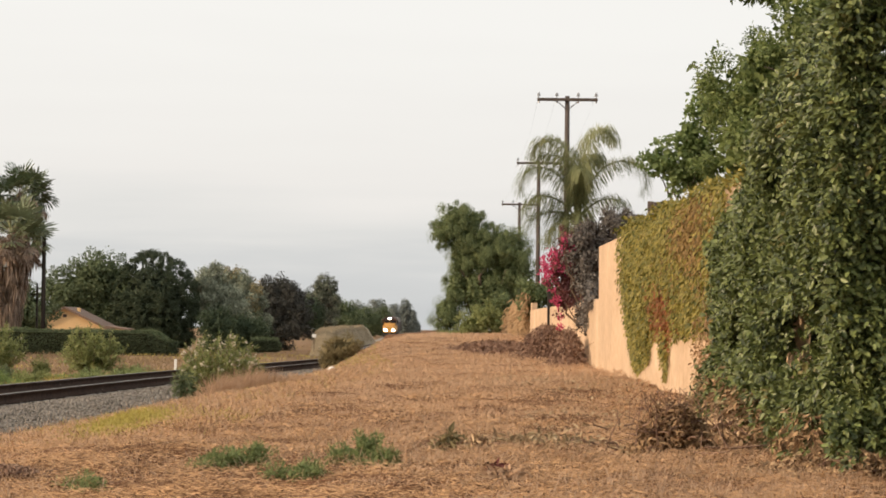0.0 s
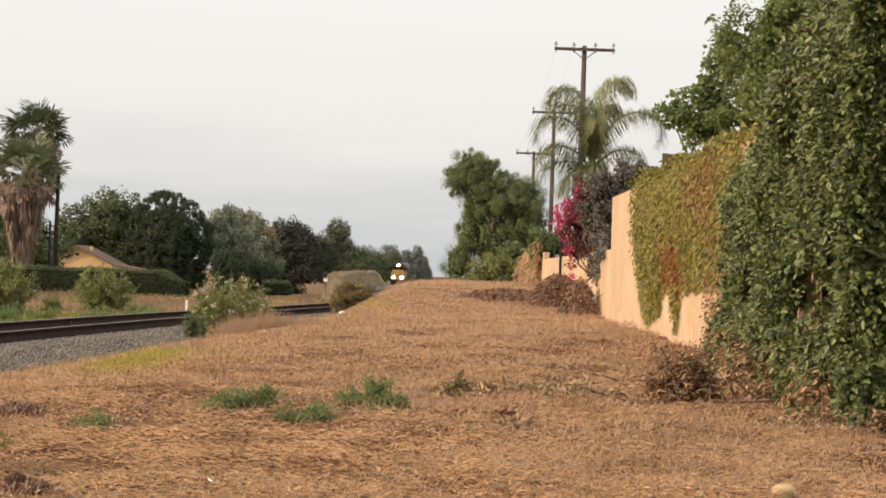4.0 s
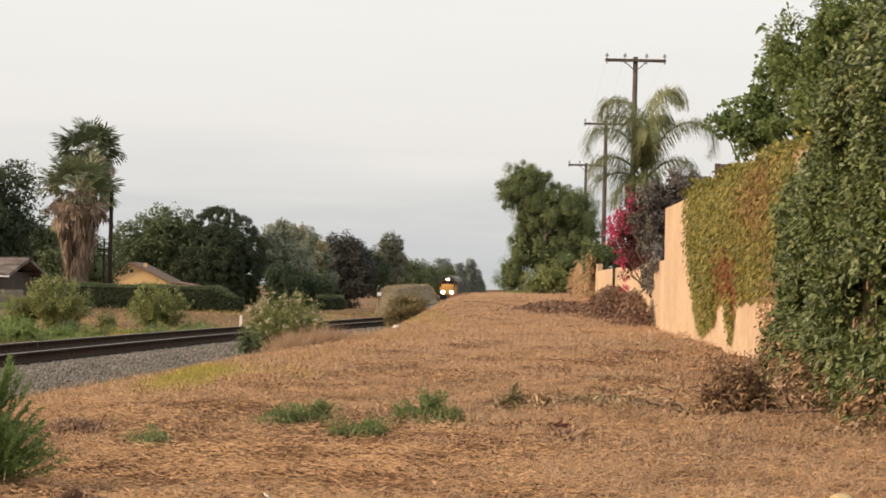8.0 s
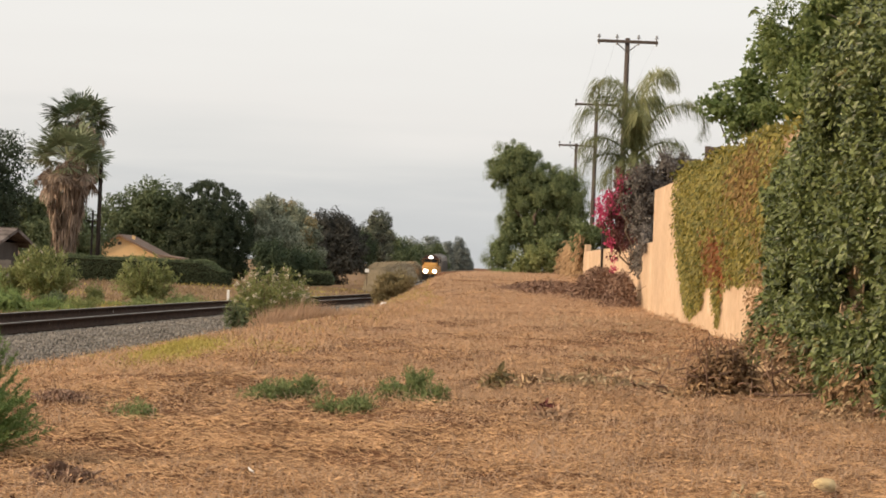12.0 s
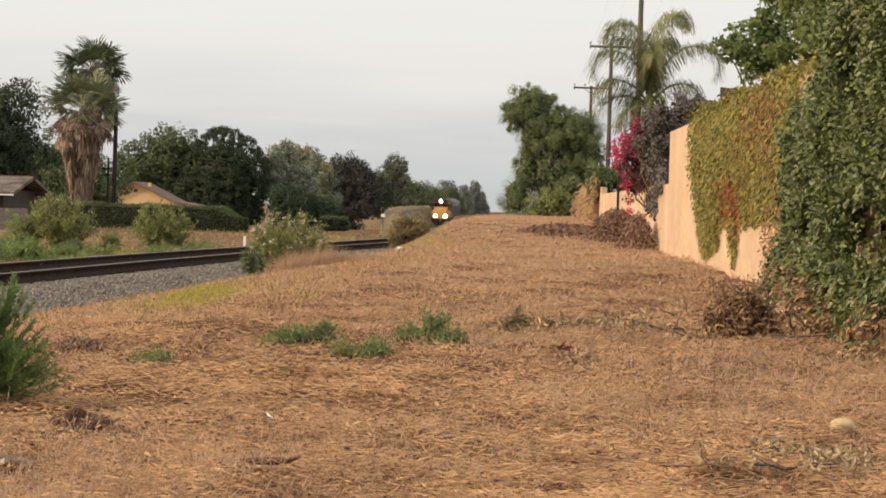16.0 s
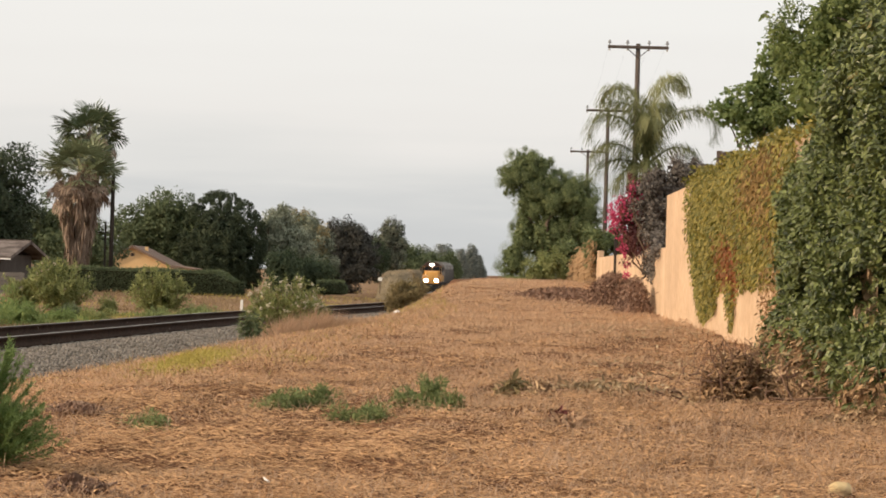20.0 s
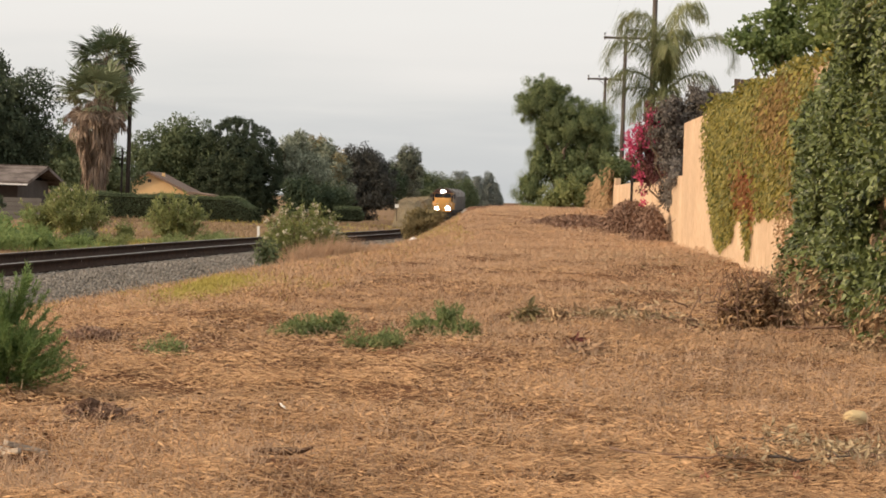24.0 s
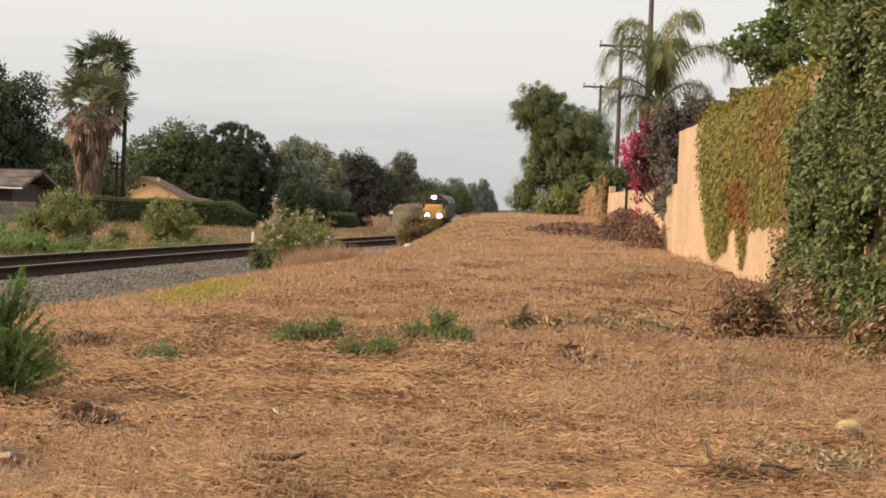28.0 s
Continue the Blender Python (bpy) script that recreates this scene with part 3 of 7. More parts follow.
def stone_cloud(name, rng, x, y, z, size, mat, parent=None):
    """Many rough stones, each a squashed octahedron, in one mesh."""
    n = len(x)
    base = np.array([(1, 0, 0), (-1, 0, 0), (0, 1, 0), (0, -1, 0), (0, 0, 1), (0, 0, -1)], float)
    face = np.array([(0, 2, 4), (2, 1, 4), (1, 3, 4), (3, 0, 4), (2, 0, 5), (1, 2, 5), (3, 1, 5), (0, 3, 5)])
    v = base[None] * (0.6 + 0.7 * rng.random((n, 6, 1))) + rng.normal(size=(n, 6, 3)) * 0.2
    t = rng.random(n) * 6.28
    c, s = np.cos(t)[:, None], np.sin(t)[:, None]
    vx, vy = v[:, :, 0] * c - v[:, :, 1] * s, v[:, :, 0] * s + v[:, :, 1] * c
    v = np.stack([vx, vy, v[:, :, 2] * 0.75], -1) * np.asarray(size)[:, None, None]
    v += np.stack([x, y, z], -1)[:, None]
    f = face[None] + np.arange(n)[:, None, None] * 6
    return part(name, mesh_of(name, v.reshape(-1, 3), f.reshape(-1, 3), mat), None, parent)


def build_ballast():
    rng = np.random.default_rng(5)
    n = 32000
    y = 1 / (1 / 26 + (1 / 125 - 1 / 26) * rng.random(n))
    u = np.where(rng.random(n) < 0.8, 0.9 + 2.1 * rng.random(n), -2.6 + 5 * rng.random(n))
    z = track_z(y) + np.interp(np.abs(u), [0, 0.6, 1.2, 1.7, 2.3, 3.1], [-0.21, -0.21, -0.175, -0.19, -0.29, -0.41]) + 0.006
    ob = stone_cloud("ballast_stones", rng, track_x(y) + u, y, z, 0.014 + 0.024 * rng.random(n), M_BALLAST)
    tagged(ob, "loose grey crushed stone along the rails", "ballast", kind="stuff")


build_ballast()


# ---- field cover ----
def scatter(rng, n, y0, y1, x_of):
    """Points thinning out with distance; x_of gives the side limits at each y."""
    y = 1 / (1 / y0 + (1 / y1 - 1 / y0) * rng.random(n))
    lo, hi = x_of(y)
    return lo + (hi - lo) * rng.random(n), y


def blades(rng, x, y, length, width, lift, mat, name, label, category, comb=0.0):
    n = len(x)
    ang = comb * rng.normal(size=n) + np.pi * (rng.random(n) < 0.5) if comb else rng.random(n) * 2 * np.pi
    up = lift * rng.random(n) ** 1.6
    d = np.stack([np.cos(ang), np.sin(ang), up], -1)
    heap = np.clip(mat_pattern(x, y), 0, 1)
    c = np.stack([x, y, ground_z(x, y) + 0.004 + (0.02 + 0.07 * heap) * rng.random(n)], -1)
    nrm = unit(np.stack([0.5 * rng.normal(size=n), 0.5 * rng.normal(size=n) - 0.35, np.ones(n)], -1))
    v, f = leaves(c, d, nrm, length, width, 0.1)
    ob = part(name, mesh_of(name, v, f, mat), None)
    return tagged(ob, label, category, kind="stuff")


def mat_pattern(x, y):
    """Where straw lies matted (high) and where earth shows (low)."""
    wx = x + 0.35 * np.sin(0.9 * y + 0.4 * x)
    wy = y + 0.6 * np.sin(1.3 * x)
    return (0.55 * np.sin(2.3 * wx + 0.7 * wy) * np.sin(0.9 * wy - 0.6 * wx) + 0.5 * np.sin(1.1 * wy + 2.9) * np.sin(1.4 * wx + 0.31 * wy)
            + 0.4 * np.sin(5.1 * wx - 1.7 * wy) * np.sin(3.2 * wy + 1.9 * wx) + 0.35 * np.sin(0.42 * wx * 2 - 0.33 * wy))


def lush_verge(x, y):
    """Where the grass beside the ballast is still yellow-green."""
    u = x - track_x(y)
    return np.exp(-((x + 3.3 + 0.10 * (y - 26.5)) / 0.5) ** 2 - ((y - 27.2) / 3.2) ** 2) + np.exp(-((u - 3.0) / 0.75) ** 2 - ((y - 43.5) / 5.5) ** 2)


SMALL_SPOTS = [(-0.98, 10.6, 0.2), (1.77, 13.1, 0.09), (0.45, 18.2, 0.16), (-2.12, 10.5, 0.2), (-2.0, 11.7, 0.14), (-1.2, 13.0, 0.06)]


def trodden(x, y):
    """Where small things lie in the open, with no straw over or before them."""
    hit = np.zeros(np.shape(x), bool)
    for sx, sy, r in SMALL_SPOTS:
        hit |= (np.abs(x - sx) < r) & (y - sy > -0.45) & (y - sy < r)
    return hit


def build_field():
    rng = np.random.default_rng(11)
    lim = lambda y: (np.maximum(track_x(y) + 2.6, -0.23 * y - 0.4), np.minimum(0.22 * y + 0.4, 3.1 + 0 * y))
    n = 210000
    x, y = scatter(rng, n, 8.5, 110, lim)
    patch = mat_pattern(x, y) + 0.5 * rng.normal(size=n)
    far = smooth(y, 19, 34)
    band = np.sin(0.75 * y + 0.5 * x + 1.6 * np.sin(0.5 * x + 0.2 * y)) + 0.6 * np.sin(0.31 * y - 0.7 * x)
    keep = (patch > -0.05 + 0.55 * (1 - smooth(y, 16, 24))) & (rng.random(n) > far * (0.72 - 0.22 * band)) & (x - track_x(y) > 3.5 + 0.5 * rng.normal(size=n)) & (lush_verge(x, y) < 0.22 + 0.1 * rng.normal(size=n)) & ~(trodden(x, y) & (rng.random(n) < 0.85))
    x, y = x[keep], y[keep]
    s = np.clip((y / 15) ** 0.38, 0.8, 1.6)
    k = len(x)
    blades(rng, x, y, (0.018 + 0.055 * rng.random(k) ** 1.6 + 0.07 * (rng.random(k) > 0.96)) * s, (0.0032 + 0.0045 * rng.random(k) ** 2) * s, 0.55, M_STRAW, "mown_straw", "flattened dry straw covering the field", "dry grass", 1.1)
    # small heaps of raked straw, wider across the field than along it
    m = 3900
    hx, hy = scatter(rng, m, 8.5, 85, lim)
    ok = (hx - track_x(hy) > 4.3) & (lush_verge(hx, hy) < 0.15) & (rng.random(m) > 0.5 * smooth(hy, 22, 30) * (1 - smooth(hy, 48, 60)))
    hx, hy = hx[ok], hy[ok]
    per = 72
    size = (0.09 + 0.15 * rng.random(len(hx))) * np.clip((hy / 14) ** 0.4, 0.8, 1.9)
    head = np.repeat(0.6 * rng.normal(size=len(hx)), per) + 0.42 * rng.normal(size=len(hx) * per) + np.pi * (rng.random(len(hx) * per) < 0.5)
    ox, oy = rng.normal(size=len(head)), rng.normal(size=len(head))
    bx, by = np.repeat(hx, per) + ox * np.repeat(size, per), np.repeat(hy, per) + 0.7 * oy * np.repeat(size, per)
    rise = np.repeat((0.02 + 0.085 * rng.random(len(hx)) ** 1.5), per) * np.exp(-(ox ** 2 + oy ** 2) / 1.6)
    clear = ~trodden(bx, by)
    bx, by, rise, head = bx[clear], by[clear], rise[clear], head[clear]
    k = len(head)
    far = np.clip((by / 14) ** 0.35, 0.8, 1.7)
    c = np.stack([bx, by, ground_z(bx, by) + 0.006 + rise * rng.random(k) ** 0.4], -1)
    d = np.stack([np.cos(head), np.sin(head), 0.22 * rng.normal(size=k)], -1)
    nrm = unit(np.stack([0.4 * rng.normal(size=k), 0.4 * rng.normal(size=k) - 0.4, np.ones(k)], -1))
    v, f = leaves(c, d, nrm, (0.03 + 0.105 * rng.random(k) ** 1.4) * far, (0.0036 + 0.0050 * rng.random(k) ** 1.5) * far, 0.1)
    tagged(part("raked_straw", mesh_of("raked_straw", v, f, M_STRAW), None), "small raked heaps of pale orange straw", "dry grass", kind="stuff")
    n = 90000
    x, y = scatter(rng, n, 8.7, 100, lim)
    patch = np.sin(0.9 * x + 0.31 * y + 1.3) + np.sin(0.61 * y - 1.3 * x) + 0.7 * rng.normal(size=n)
    sel = (patch > 0.25) & (lush_verge(x, y) < 0.35)
    x, y = x[sel], y[sel]
    s = np.clip((y / 15) ** 0.4, 0.8, 1.6)
    k = len(x)
    blades(rng, x, y, (0.05 + 0.08 * rng.random(k)) * s, (0.003 + 0.003 * rng.random(k)) * s, 2.6, M_DRYTALL, "dry_stubble", "short upright dry grass stubble", "dry grass")
    # soft pale stubble of the middle distance
    n = 270000
    x, y = scatter(rng, n, 17, 150, lim)
    keep = (mat_pattern(0.6 * x + 3, 0.5 * y) + 0.5 * rng.normal(size=n) > -0.45 - 0.5 * smooth(y, 21, 26) + 0.6 * (1 - smooth(y, 17, 22))) & (x - track_x(y) > 4.2 - 1.4 * smooth(y, 55, 80) + 0.4 * rng.normal(size=n)) & (lush_verge(x, y) < 0.22 + 0.08 * rng.normal(size=n))
    x, y = x[keep], y[keep]
    n = len(x)
    s = (y / 30) ** 0.5
    blades(rng, x, y, (0.03 + 0.06 * rng.random(n)) * s, (0.004 + 0.004 * rng.random(n)) * s, 2.0, M_STUBBLE, "pale_stubble", "soft pale stubble over the rising field", "dry grass")
    # broken chips of straw and bark, in drifts
    n = 60000
    x, y = scatter(rng, n, 8.5, 30, lim)
    keep = (value_noise(1.3 * x, 0.9 * y, 21) + 0.5 * value_noise(3.1 * x, 2.3 * y, 22) + 0.12 * rng.normal(size=n) > 0.80) & (x - track_x(y) > 4.3) & (lush_verge(x, y) < 0.2)
    x, y = x[keep], y[keep]
    k = len(x)
    blades(rng, x, y, 0.02 + 0.05 * rng.random(k), 0.006 + 0.008 * rng.random(k), 0.5, M_STRAW, "straw_chips", "broken chips of straw in drifts", "dry grass")
    # dark dead leaves and crumbs of stalk between the straw
    n = 70000
    x, y = scatter(rng, n, 8.5, 40, lim)
    keep = (mat_pattern(x, y) + 0.6 * rng.normal(size=n) < 0.2) & (lush_verge(x, y) < 0.4)
    x, y = x[keep], y[keep]
    k = len(x)
    s = np.clip((y / 15) ** 0.3, 0.8, 1.5)
    blades(rng, x, y, (0.015 + 0.035 * rng.random(k)) * s, (0.008 + 0.010 * rng.random(k)) * s, 0.4, M_CRUMB, "field_litter", "dark crumbs of dead leaf and stalk on the field", "leaf litter")
    # rough dry tufts left standing
    n = 700
    x, y = scatter(rng, n, 9, 70, lim)
    pieces = []
    for cx, cy in zip(x, y):
        if lush_verge(cx, cy) > 0.2:
            continue
        v, f = tuft(rng, 26, 0.05 + 0.05 * rng.random(), 0.05 + 0.08 * rng.random(), 0.004 + 0.00012 * cy, 1.3)
        v += np.array([cx, cy, float(ground_z(cx, cy))])
        pieces.append((v, f))
    ob = part("dry_tufts", mesh_of("dry_tufts", *join(pieces), M_DRYTALL), None)
    tagged(ob, "small dry tufts standing in the mown field", "dry grass", kind="stuff")


def build_verge():
    """Yellowing grass between the ballast and the mown field."""
    rng = np.random.default_rng(12)
    n = 90000
    y = 1 / (1 / 22 + (1 / 100 - 1 / 22) * rng.random(n))
    u = 2.7 + (4.4 - 3.0 * smooth(y, 40, 80)) * rng.random(n) ** 0.8
    x = track_x(y) + u
    lush = 1.25 * lush_verge(x, y) + 0.2 * np.exp(-((y - 62) / 10) ** 2) + 0.2 * np.sin(1.3 * y) * np.sin(2.1 * x) + 0.18 * rng.normal(size=n)
    s = (y / 35) ** 0.5
    thin = rng.random(n) < 0.35
    for sel, mat, nm, lab in ((lush > 0.33, M_YGRASS, "verge_grass_growth", "yellow-green grass along the ballast"), ((lush <= 0.33) & thin, M_STRAW, "verge_dry_growth", "dry orange straw along the ballast")):
        k = int(sel.sum())
        blades(rng, x[sel], y[sel], (0.04 + 0.08 * rng.random(k)) * s[sel], (0.006 + 0.006 * rng.random(k)) * s[sel], 1.6, mat, nm, lab, "grass")


build_verge()
FIELD_LATER = build_field


def tuft(rng, n, spread, height, width, lean=0.7):
    """Blades that fan out of a patch round the origin."""
    r = spread * np.sqrt(rng.random(n))
    t = rng.random(n) * 6.283
    c = np.stack([r * np.cos(t), r * np.sin(t), np.zeros(n)], -1)
    d = np.stack([np.cos(t) * lean * rng.random(n), np.sin(t) * lean * rng.random(n), np.ones(n)], -1) + rng.normal(size=(n, 3)) * 0.25
    d[:, 2] = np.abs(d[:, 2])
    h = height * (0.45 + 0.65 * rng.random(n)) * (1 - 0.55 * (r / spread) ** 2)
    return leaves(c, d, rand_dir(rng, n), h, width, 0.15)


FIELD_LATER()


def grass_patch(name, x, y, spread, height, n, width, mat, label, category, seed, squash=1.0, group=""):
    rng = np.random.default_rng(seed)
    v, f = tuft(rng, n, spread, height, width)
    v[:, 1] *= squash
    wx, wy = v[:, 0] + x, v[:, 1] + y
    v[:, 2] += ground_z(wx, wy) - float(ground_z(x, y)) - 0.01
    ob = part(name, mesh_of(name, v, f, mat), None)
    ob.matrix_world = pose(x, y, float(ground_z(x, y)))
    return tagged(ob, label, category, group, "stuff")


for k, (x, y, s, h, n) in enumerate([(-3.45, 27.0, 0.3, 0.10, 700), (-3.6, 29.5, 0.34, 0.11, 1000), (-3.85, 32.8, 0.34, 0.12, 1000), (-3.75, 31, 0.3, 0.12, 700), (-4.2, 40, 0.5, 0.16, 1000), (-3.9, 66, 0.3, 0.22, 400), (-4.5, 58, 0.5, 0.18, 600)]):
    grass_patch("verge_grass", x, y, s, h, n, 0.012, M_YGRASS, "yellow-green grass beside the ballast", "grass", 60 + k, 2.0, group="verge grass")
for k, (x, y, s, h, n, w) in enumerate([(-3.3, 37.0, 0.34, 0.46, 800, 0.006), (-3.0, 38, 0.4, 0.50, 900, 0.006), (-2.7, 38.6, 0.36, 0.40, 700, 0.006), (-3.1, 40.5, 0.45, 0.42, 700, 0.006), (-2.4, 39.5, 0.4, 0.24, 900, 0.008), (-3.2, 34.5, 0.4, 0.2, 700, 0.008), (-3.1, 80, 0.5, 0.34, 500, 0.014), (-2.6, 74, 0.3, 0.22, 250, 0.012)]):
    grass_patch("tall_dry_grass", x, y, s, h, n, w, M_DRYTALL, "tall dry brown grass on the slope", "dry grass", 80 + k, 1.2, group="tall dry grass")


# ---- leafy things ----
def bush(name, x, y, blobs, n, leaf, mat, label, category, seed, clumps=40, clump_r=0.2, stems=7, stem_r=0.012, aspect=0.35, flowers=None, droop=0.1, group="", shell=0.55):
    rng = np.random.default_rng(seed)
    z0 = float(ground_z(x, y))
    ob = thing(name, x, y, z0, label, category, group)
    b = np.asarray(blobs, float)
    sticks = []
    for k in range(stems):
        i = rng.integers(0, len(b))
        tip = b[i, :3] + rand_dir(rng, 1)[0] * b[i, 3:] * 0.6
        sticks.append(grow(rng, (rng.normal() * 0.06, rng.normal() * 0.06, -0.05), tip, stem_r, stem_r * 0.4))
    part("woody_growth", mesh_of("woody_growth", *join(sticks), M_STEM), None, ob)
    part("foliage", mesh_of("foliage", *blob_leaves(rng, blobs, clumps, n, clump_r, leaf, aspect, droop, shell), mat), None, ob)
    if flowers:
        part("blossom", mesh_of("blossom", *blob_leaves(rng, blobs, clumps, flowers, clump_r, leaf * 0.55, 0.9, 0, 0.9), M_FLOWER), None, ob, "pale cream blossom")
    return ob


def shoot_shrub(name, x, y, half, height, shoots, leaf, mat, label, category, seed, flowers=0, group="", per=16):
    """Upright shoots that fan out of one foot, leafy along their upper part."""
    rng = np.random.default_rng(seed)
    ob = thing(name, x, y, float(ground_z(x, y)), label, category, group)
    sticks, roots, ways = [], [], []
    tips = []
    for k in range(shoots):
        a0 = rng.random() * 6.283
        r = half * math.sqrt(rng.random())
        top = height * (0.55 + 0.45 * rng.random()) * math.sqrt(max(0.12, 1 - 0.75 * (r / half) ** 2)) * (0.86 + 0.28 * float(value_noise(1.7 * r * math.cos(a0) / half + seed, 1.7 * r * math.sin(a0) / half, 4)))
        foot = np.array([0.22 * r * math.cos(a0), 0.22 * r * math.sin(a0), -0.03])
        tip = np.array([r * math.cos(a0), r * math.sin(a0), top])
        if k < 40:
            sticks.append(grow(rng, foot, tip, 0.012, 0.004, 0.03))
        for q in (0.22, 0.42, 0.6, 0.78, 0.92):
            roots.append(foot + (tip - foot) * q + rng.normal(size=3) * 0.03)
            ways.append(unit(tip - foot) + rng.normal(size=3) * 0.35)
        tips.append(tip)
    part("woody_growth", mesh_of("woody_growth", *join(sticks), M_STEM), None, ob)
    v, f = sprays(rng, np.array(roots), np.array(ways), per, leaf * 2.2, leaf, 0.26, -0.15)
    part("foliage", mesh_of("foliage", v, f, mat), None, ob)
    if flowers:
        c = np.array(tips)[rng.integers(0, len(tips), flowers)]
        v, f = sprays(rng, c - [0, 0, 0.05], np.repeat(np.array([[0, 0, 1.0]]), flowers, 0), 6, 0.06, 0.042, 0.9, 0.0)
        part("blossom", mesh_of("blossom", v, f, M_FLOWER), None, ob, "pale cream blossom")
    return ob


shoot_shrub("flowering_shrub", -4.45, 51.5, 0.86, 1.38, 190, 0.085, M_OLEANDER, "pale green shrub with cream blossom beside the track", "shrub", 1, flowers=170, per=9)
bush("low_shrub", -3.58, 36.0, [(0, 0, 0.16, 0.15, 0.2, 0.22), (-0.08, 0, 0.28, 0.10, 0.12, 0.14)], 700, 0.05, M_MIDTREE, "low dark green shrub beside the ballast", "shrub", 2, 12, 0.14)
def sapling():
    rng = np.random.default_rng(3)
    x, y = -2.72, 13.35
    ob = thing("young_tree", x, y, float(ground_z(x, y)), "small dense feathery green sapling in dry straw", "sapling")
    stem, sf = tube([(0, 0, -0.02), (0.01, 0, 0.25), (0, 0, 0.58)], [0.010, 0.008, 0.003], 5)
    part("stem", mesh_of("stem", stem, sf, M_STEM), None, ob)
    for k in range(210):
        t = rng.random() * 6.283
        root = 0.02 + 0.44 * rng.random() ** 1.1
        reach = (0.44 - 0.60 * root) * (0.45 + 0.6 * rng.random())
        rise = 0.07 + 0.13 * rng.random() + 0.10 * (root > 0.3)
        q = np.linspace(0, 1, 6)[:, None]
        tip = np.array([reach * math.cos(t), reach * math.sin(t), rise])
        root *= 0.92
        pts = np.array([0, 0, root]) + tip * np.concatenate([q ** 0.8, q ** 0.8, q ** 1.3], 1)
        v, f = tube(pts, np.linspace(0.003, 0.001, 6), 4)
        m = 130
        u = 0.1 + 0.9 * rng.random(m)
        c = np.stack([np.interp(u, q[:, 0], pts[:, i]) for i in range(3)], -1)
        ax = unit(tip)[None] * 0.8 + rng.normal(size=(m, 3)) * 0.6 + np.array([0, 0, 0.3])
        lv, lf = leaves(c, ax, rand_dir(rng, m), 0.020 + 0.030 * rng.random(m), 0.005)
        part("frond", mesh_of("frond", *join([(v, np.concatenate([f[:, [0, 1, 2]], f[:, [0, 2, 3]]])), (lv, lf)]), M_SAPLING), None, ob)


sapling()
G_W = "green weeds in the field"
for k, (x, y, r, h, n) in enumerate([(-1.63, 18.9, 0.19, 0.17, 1200), (-1.41, 19.1, 0.16, 0.17, 1000), (-1.0, 18.1, 0.17, 0.15, 950), (-0.89, 18.0, 0.11, 0.11, 400), (-0.61, 19.3, 0.18, 0.26, 1500), (-0.44, 19.1, 0.15, 0.17, 900), (-2.28, 16.5, 0.14, 0.1, 420), (-2.43, 17.0, 0.1, 0.08, 200)]):
    bush("weed_clump", x, y, [(0, 0, h * 0.3, r * 1.3, r, h * 0.35), (r * 0.3, 0, h * 0.6, r * 0.7, r * 0.6, h * 0.35), (-r * 0.9, 0, h * 0.25, r * 0.7, r * 0.6, h * 0.25)], n, 0.038, M_WEED, "grey-green feathery weed clump in dry straw", "weed", 40 + k, 26, 0.05, 5, 0.003, 0.2, group=G_W, droop=-0.5, shell=0.3)
bush("brush", -3.1, 84, [(0, 0, 0.85, 0.48, 0.6, 0.5), (-0.3, 0, 0.7, 0.45, 0.5, 0.5), (0.35, 0, 0.6, 0.4, 0.5, 0.42), (-0.5, 0, 0.3, 0.45, 0.4, 0.35), (0.1, 0, 0.3, 0.6, 0.5, 0.35)], 5200, 0.13, M_OLIVE, "olive-brown brush on the slope by the rails", "shrub", 48, 46, 0.16, 10, 0.008, 0.2, droop=-0.8)
G_S = "shrubs beyond the track"
shoot_shrub("oleander", -10.6, 77, 1.0, 1.45, 120, 0.13, M_OLEANDER, "rounded green oleander beyond the track", "shrub", 4, group=G_S, per=10)
shoot_shrub("oleander", -12.6, 71, 0.95, 1.65, 110, 0.13, M_OLEANDER, "tall straggling oleander with pale blossom", "shrub", 5, flowers=22, group=G_S, per=10)
shoot_shrub("oleander", -13.7, 71.5, 0.6, 1.35, 60, 0.13, M_OLEANDER, "straggling dark oleander beside the weeds", "shrub", 6, group=G_S, per=10)
for k, (x, y, r, h, mat) in enumerate([(-11.6, 67, 0.42, 0.42, M_MIDTREE), (-12.0, 62, 0.55, 0.3, M_WEED), (-9.7, 70, 0.5, 0.27, M_WEED), (-12.3, 60, 1.0, 0.75, M_BRIGHTWEED), (-11.9, 57.5, 0.8, 0.45, M_BRIGHTWEED), (-13.5, 64, 1.1, 1.0, M_BRIGHTWEED), (-11.4, 59.5, 0.6, 0.5, M_BRIGHTWEED), (-13.0, 58.5, 0.9, 0.8, M_BRIGHTWEED), (-8.9, 73.5, 0.6, 0.3, M_WEED), (-9.6, 78, 0.6, 0.3, M_WEED), (-11.3, 63, 0.6, 0.3, M_BRIGHTWEED), (-10.7, 66, 0.45, 0.25, M_OLEANDER), (-11.2, 71, 0.3, 0.55, M_OLEANDER), (-7.7, 100, 0.5, 0.3, M_WEED)]):
    bush("low_weed_bush", x, y, [(0, 0, h * 0.45, r, r, h * 0.55)], 900, 0.09, mat, "low mounded green weeds beyond the rails", "weed", 20 + k, 24, 0.13, 3, 0.006, 0.25, group="weed mounds", droop=-0.4)
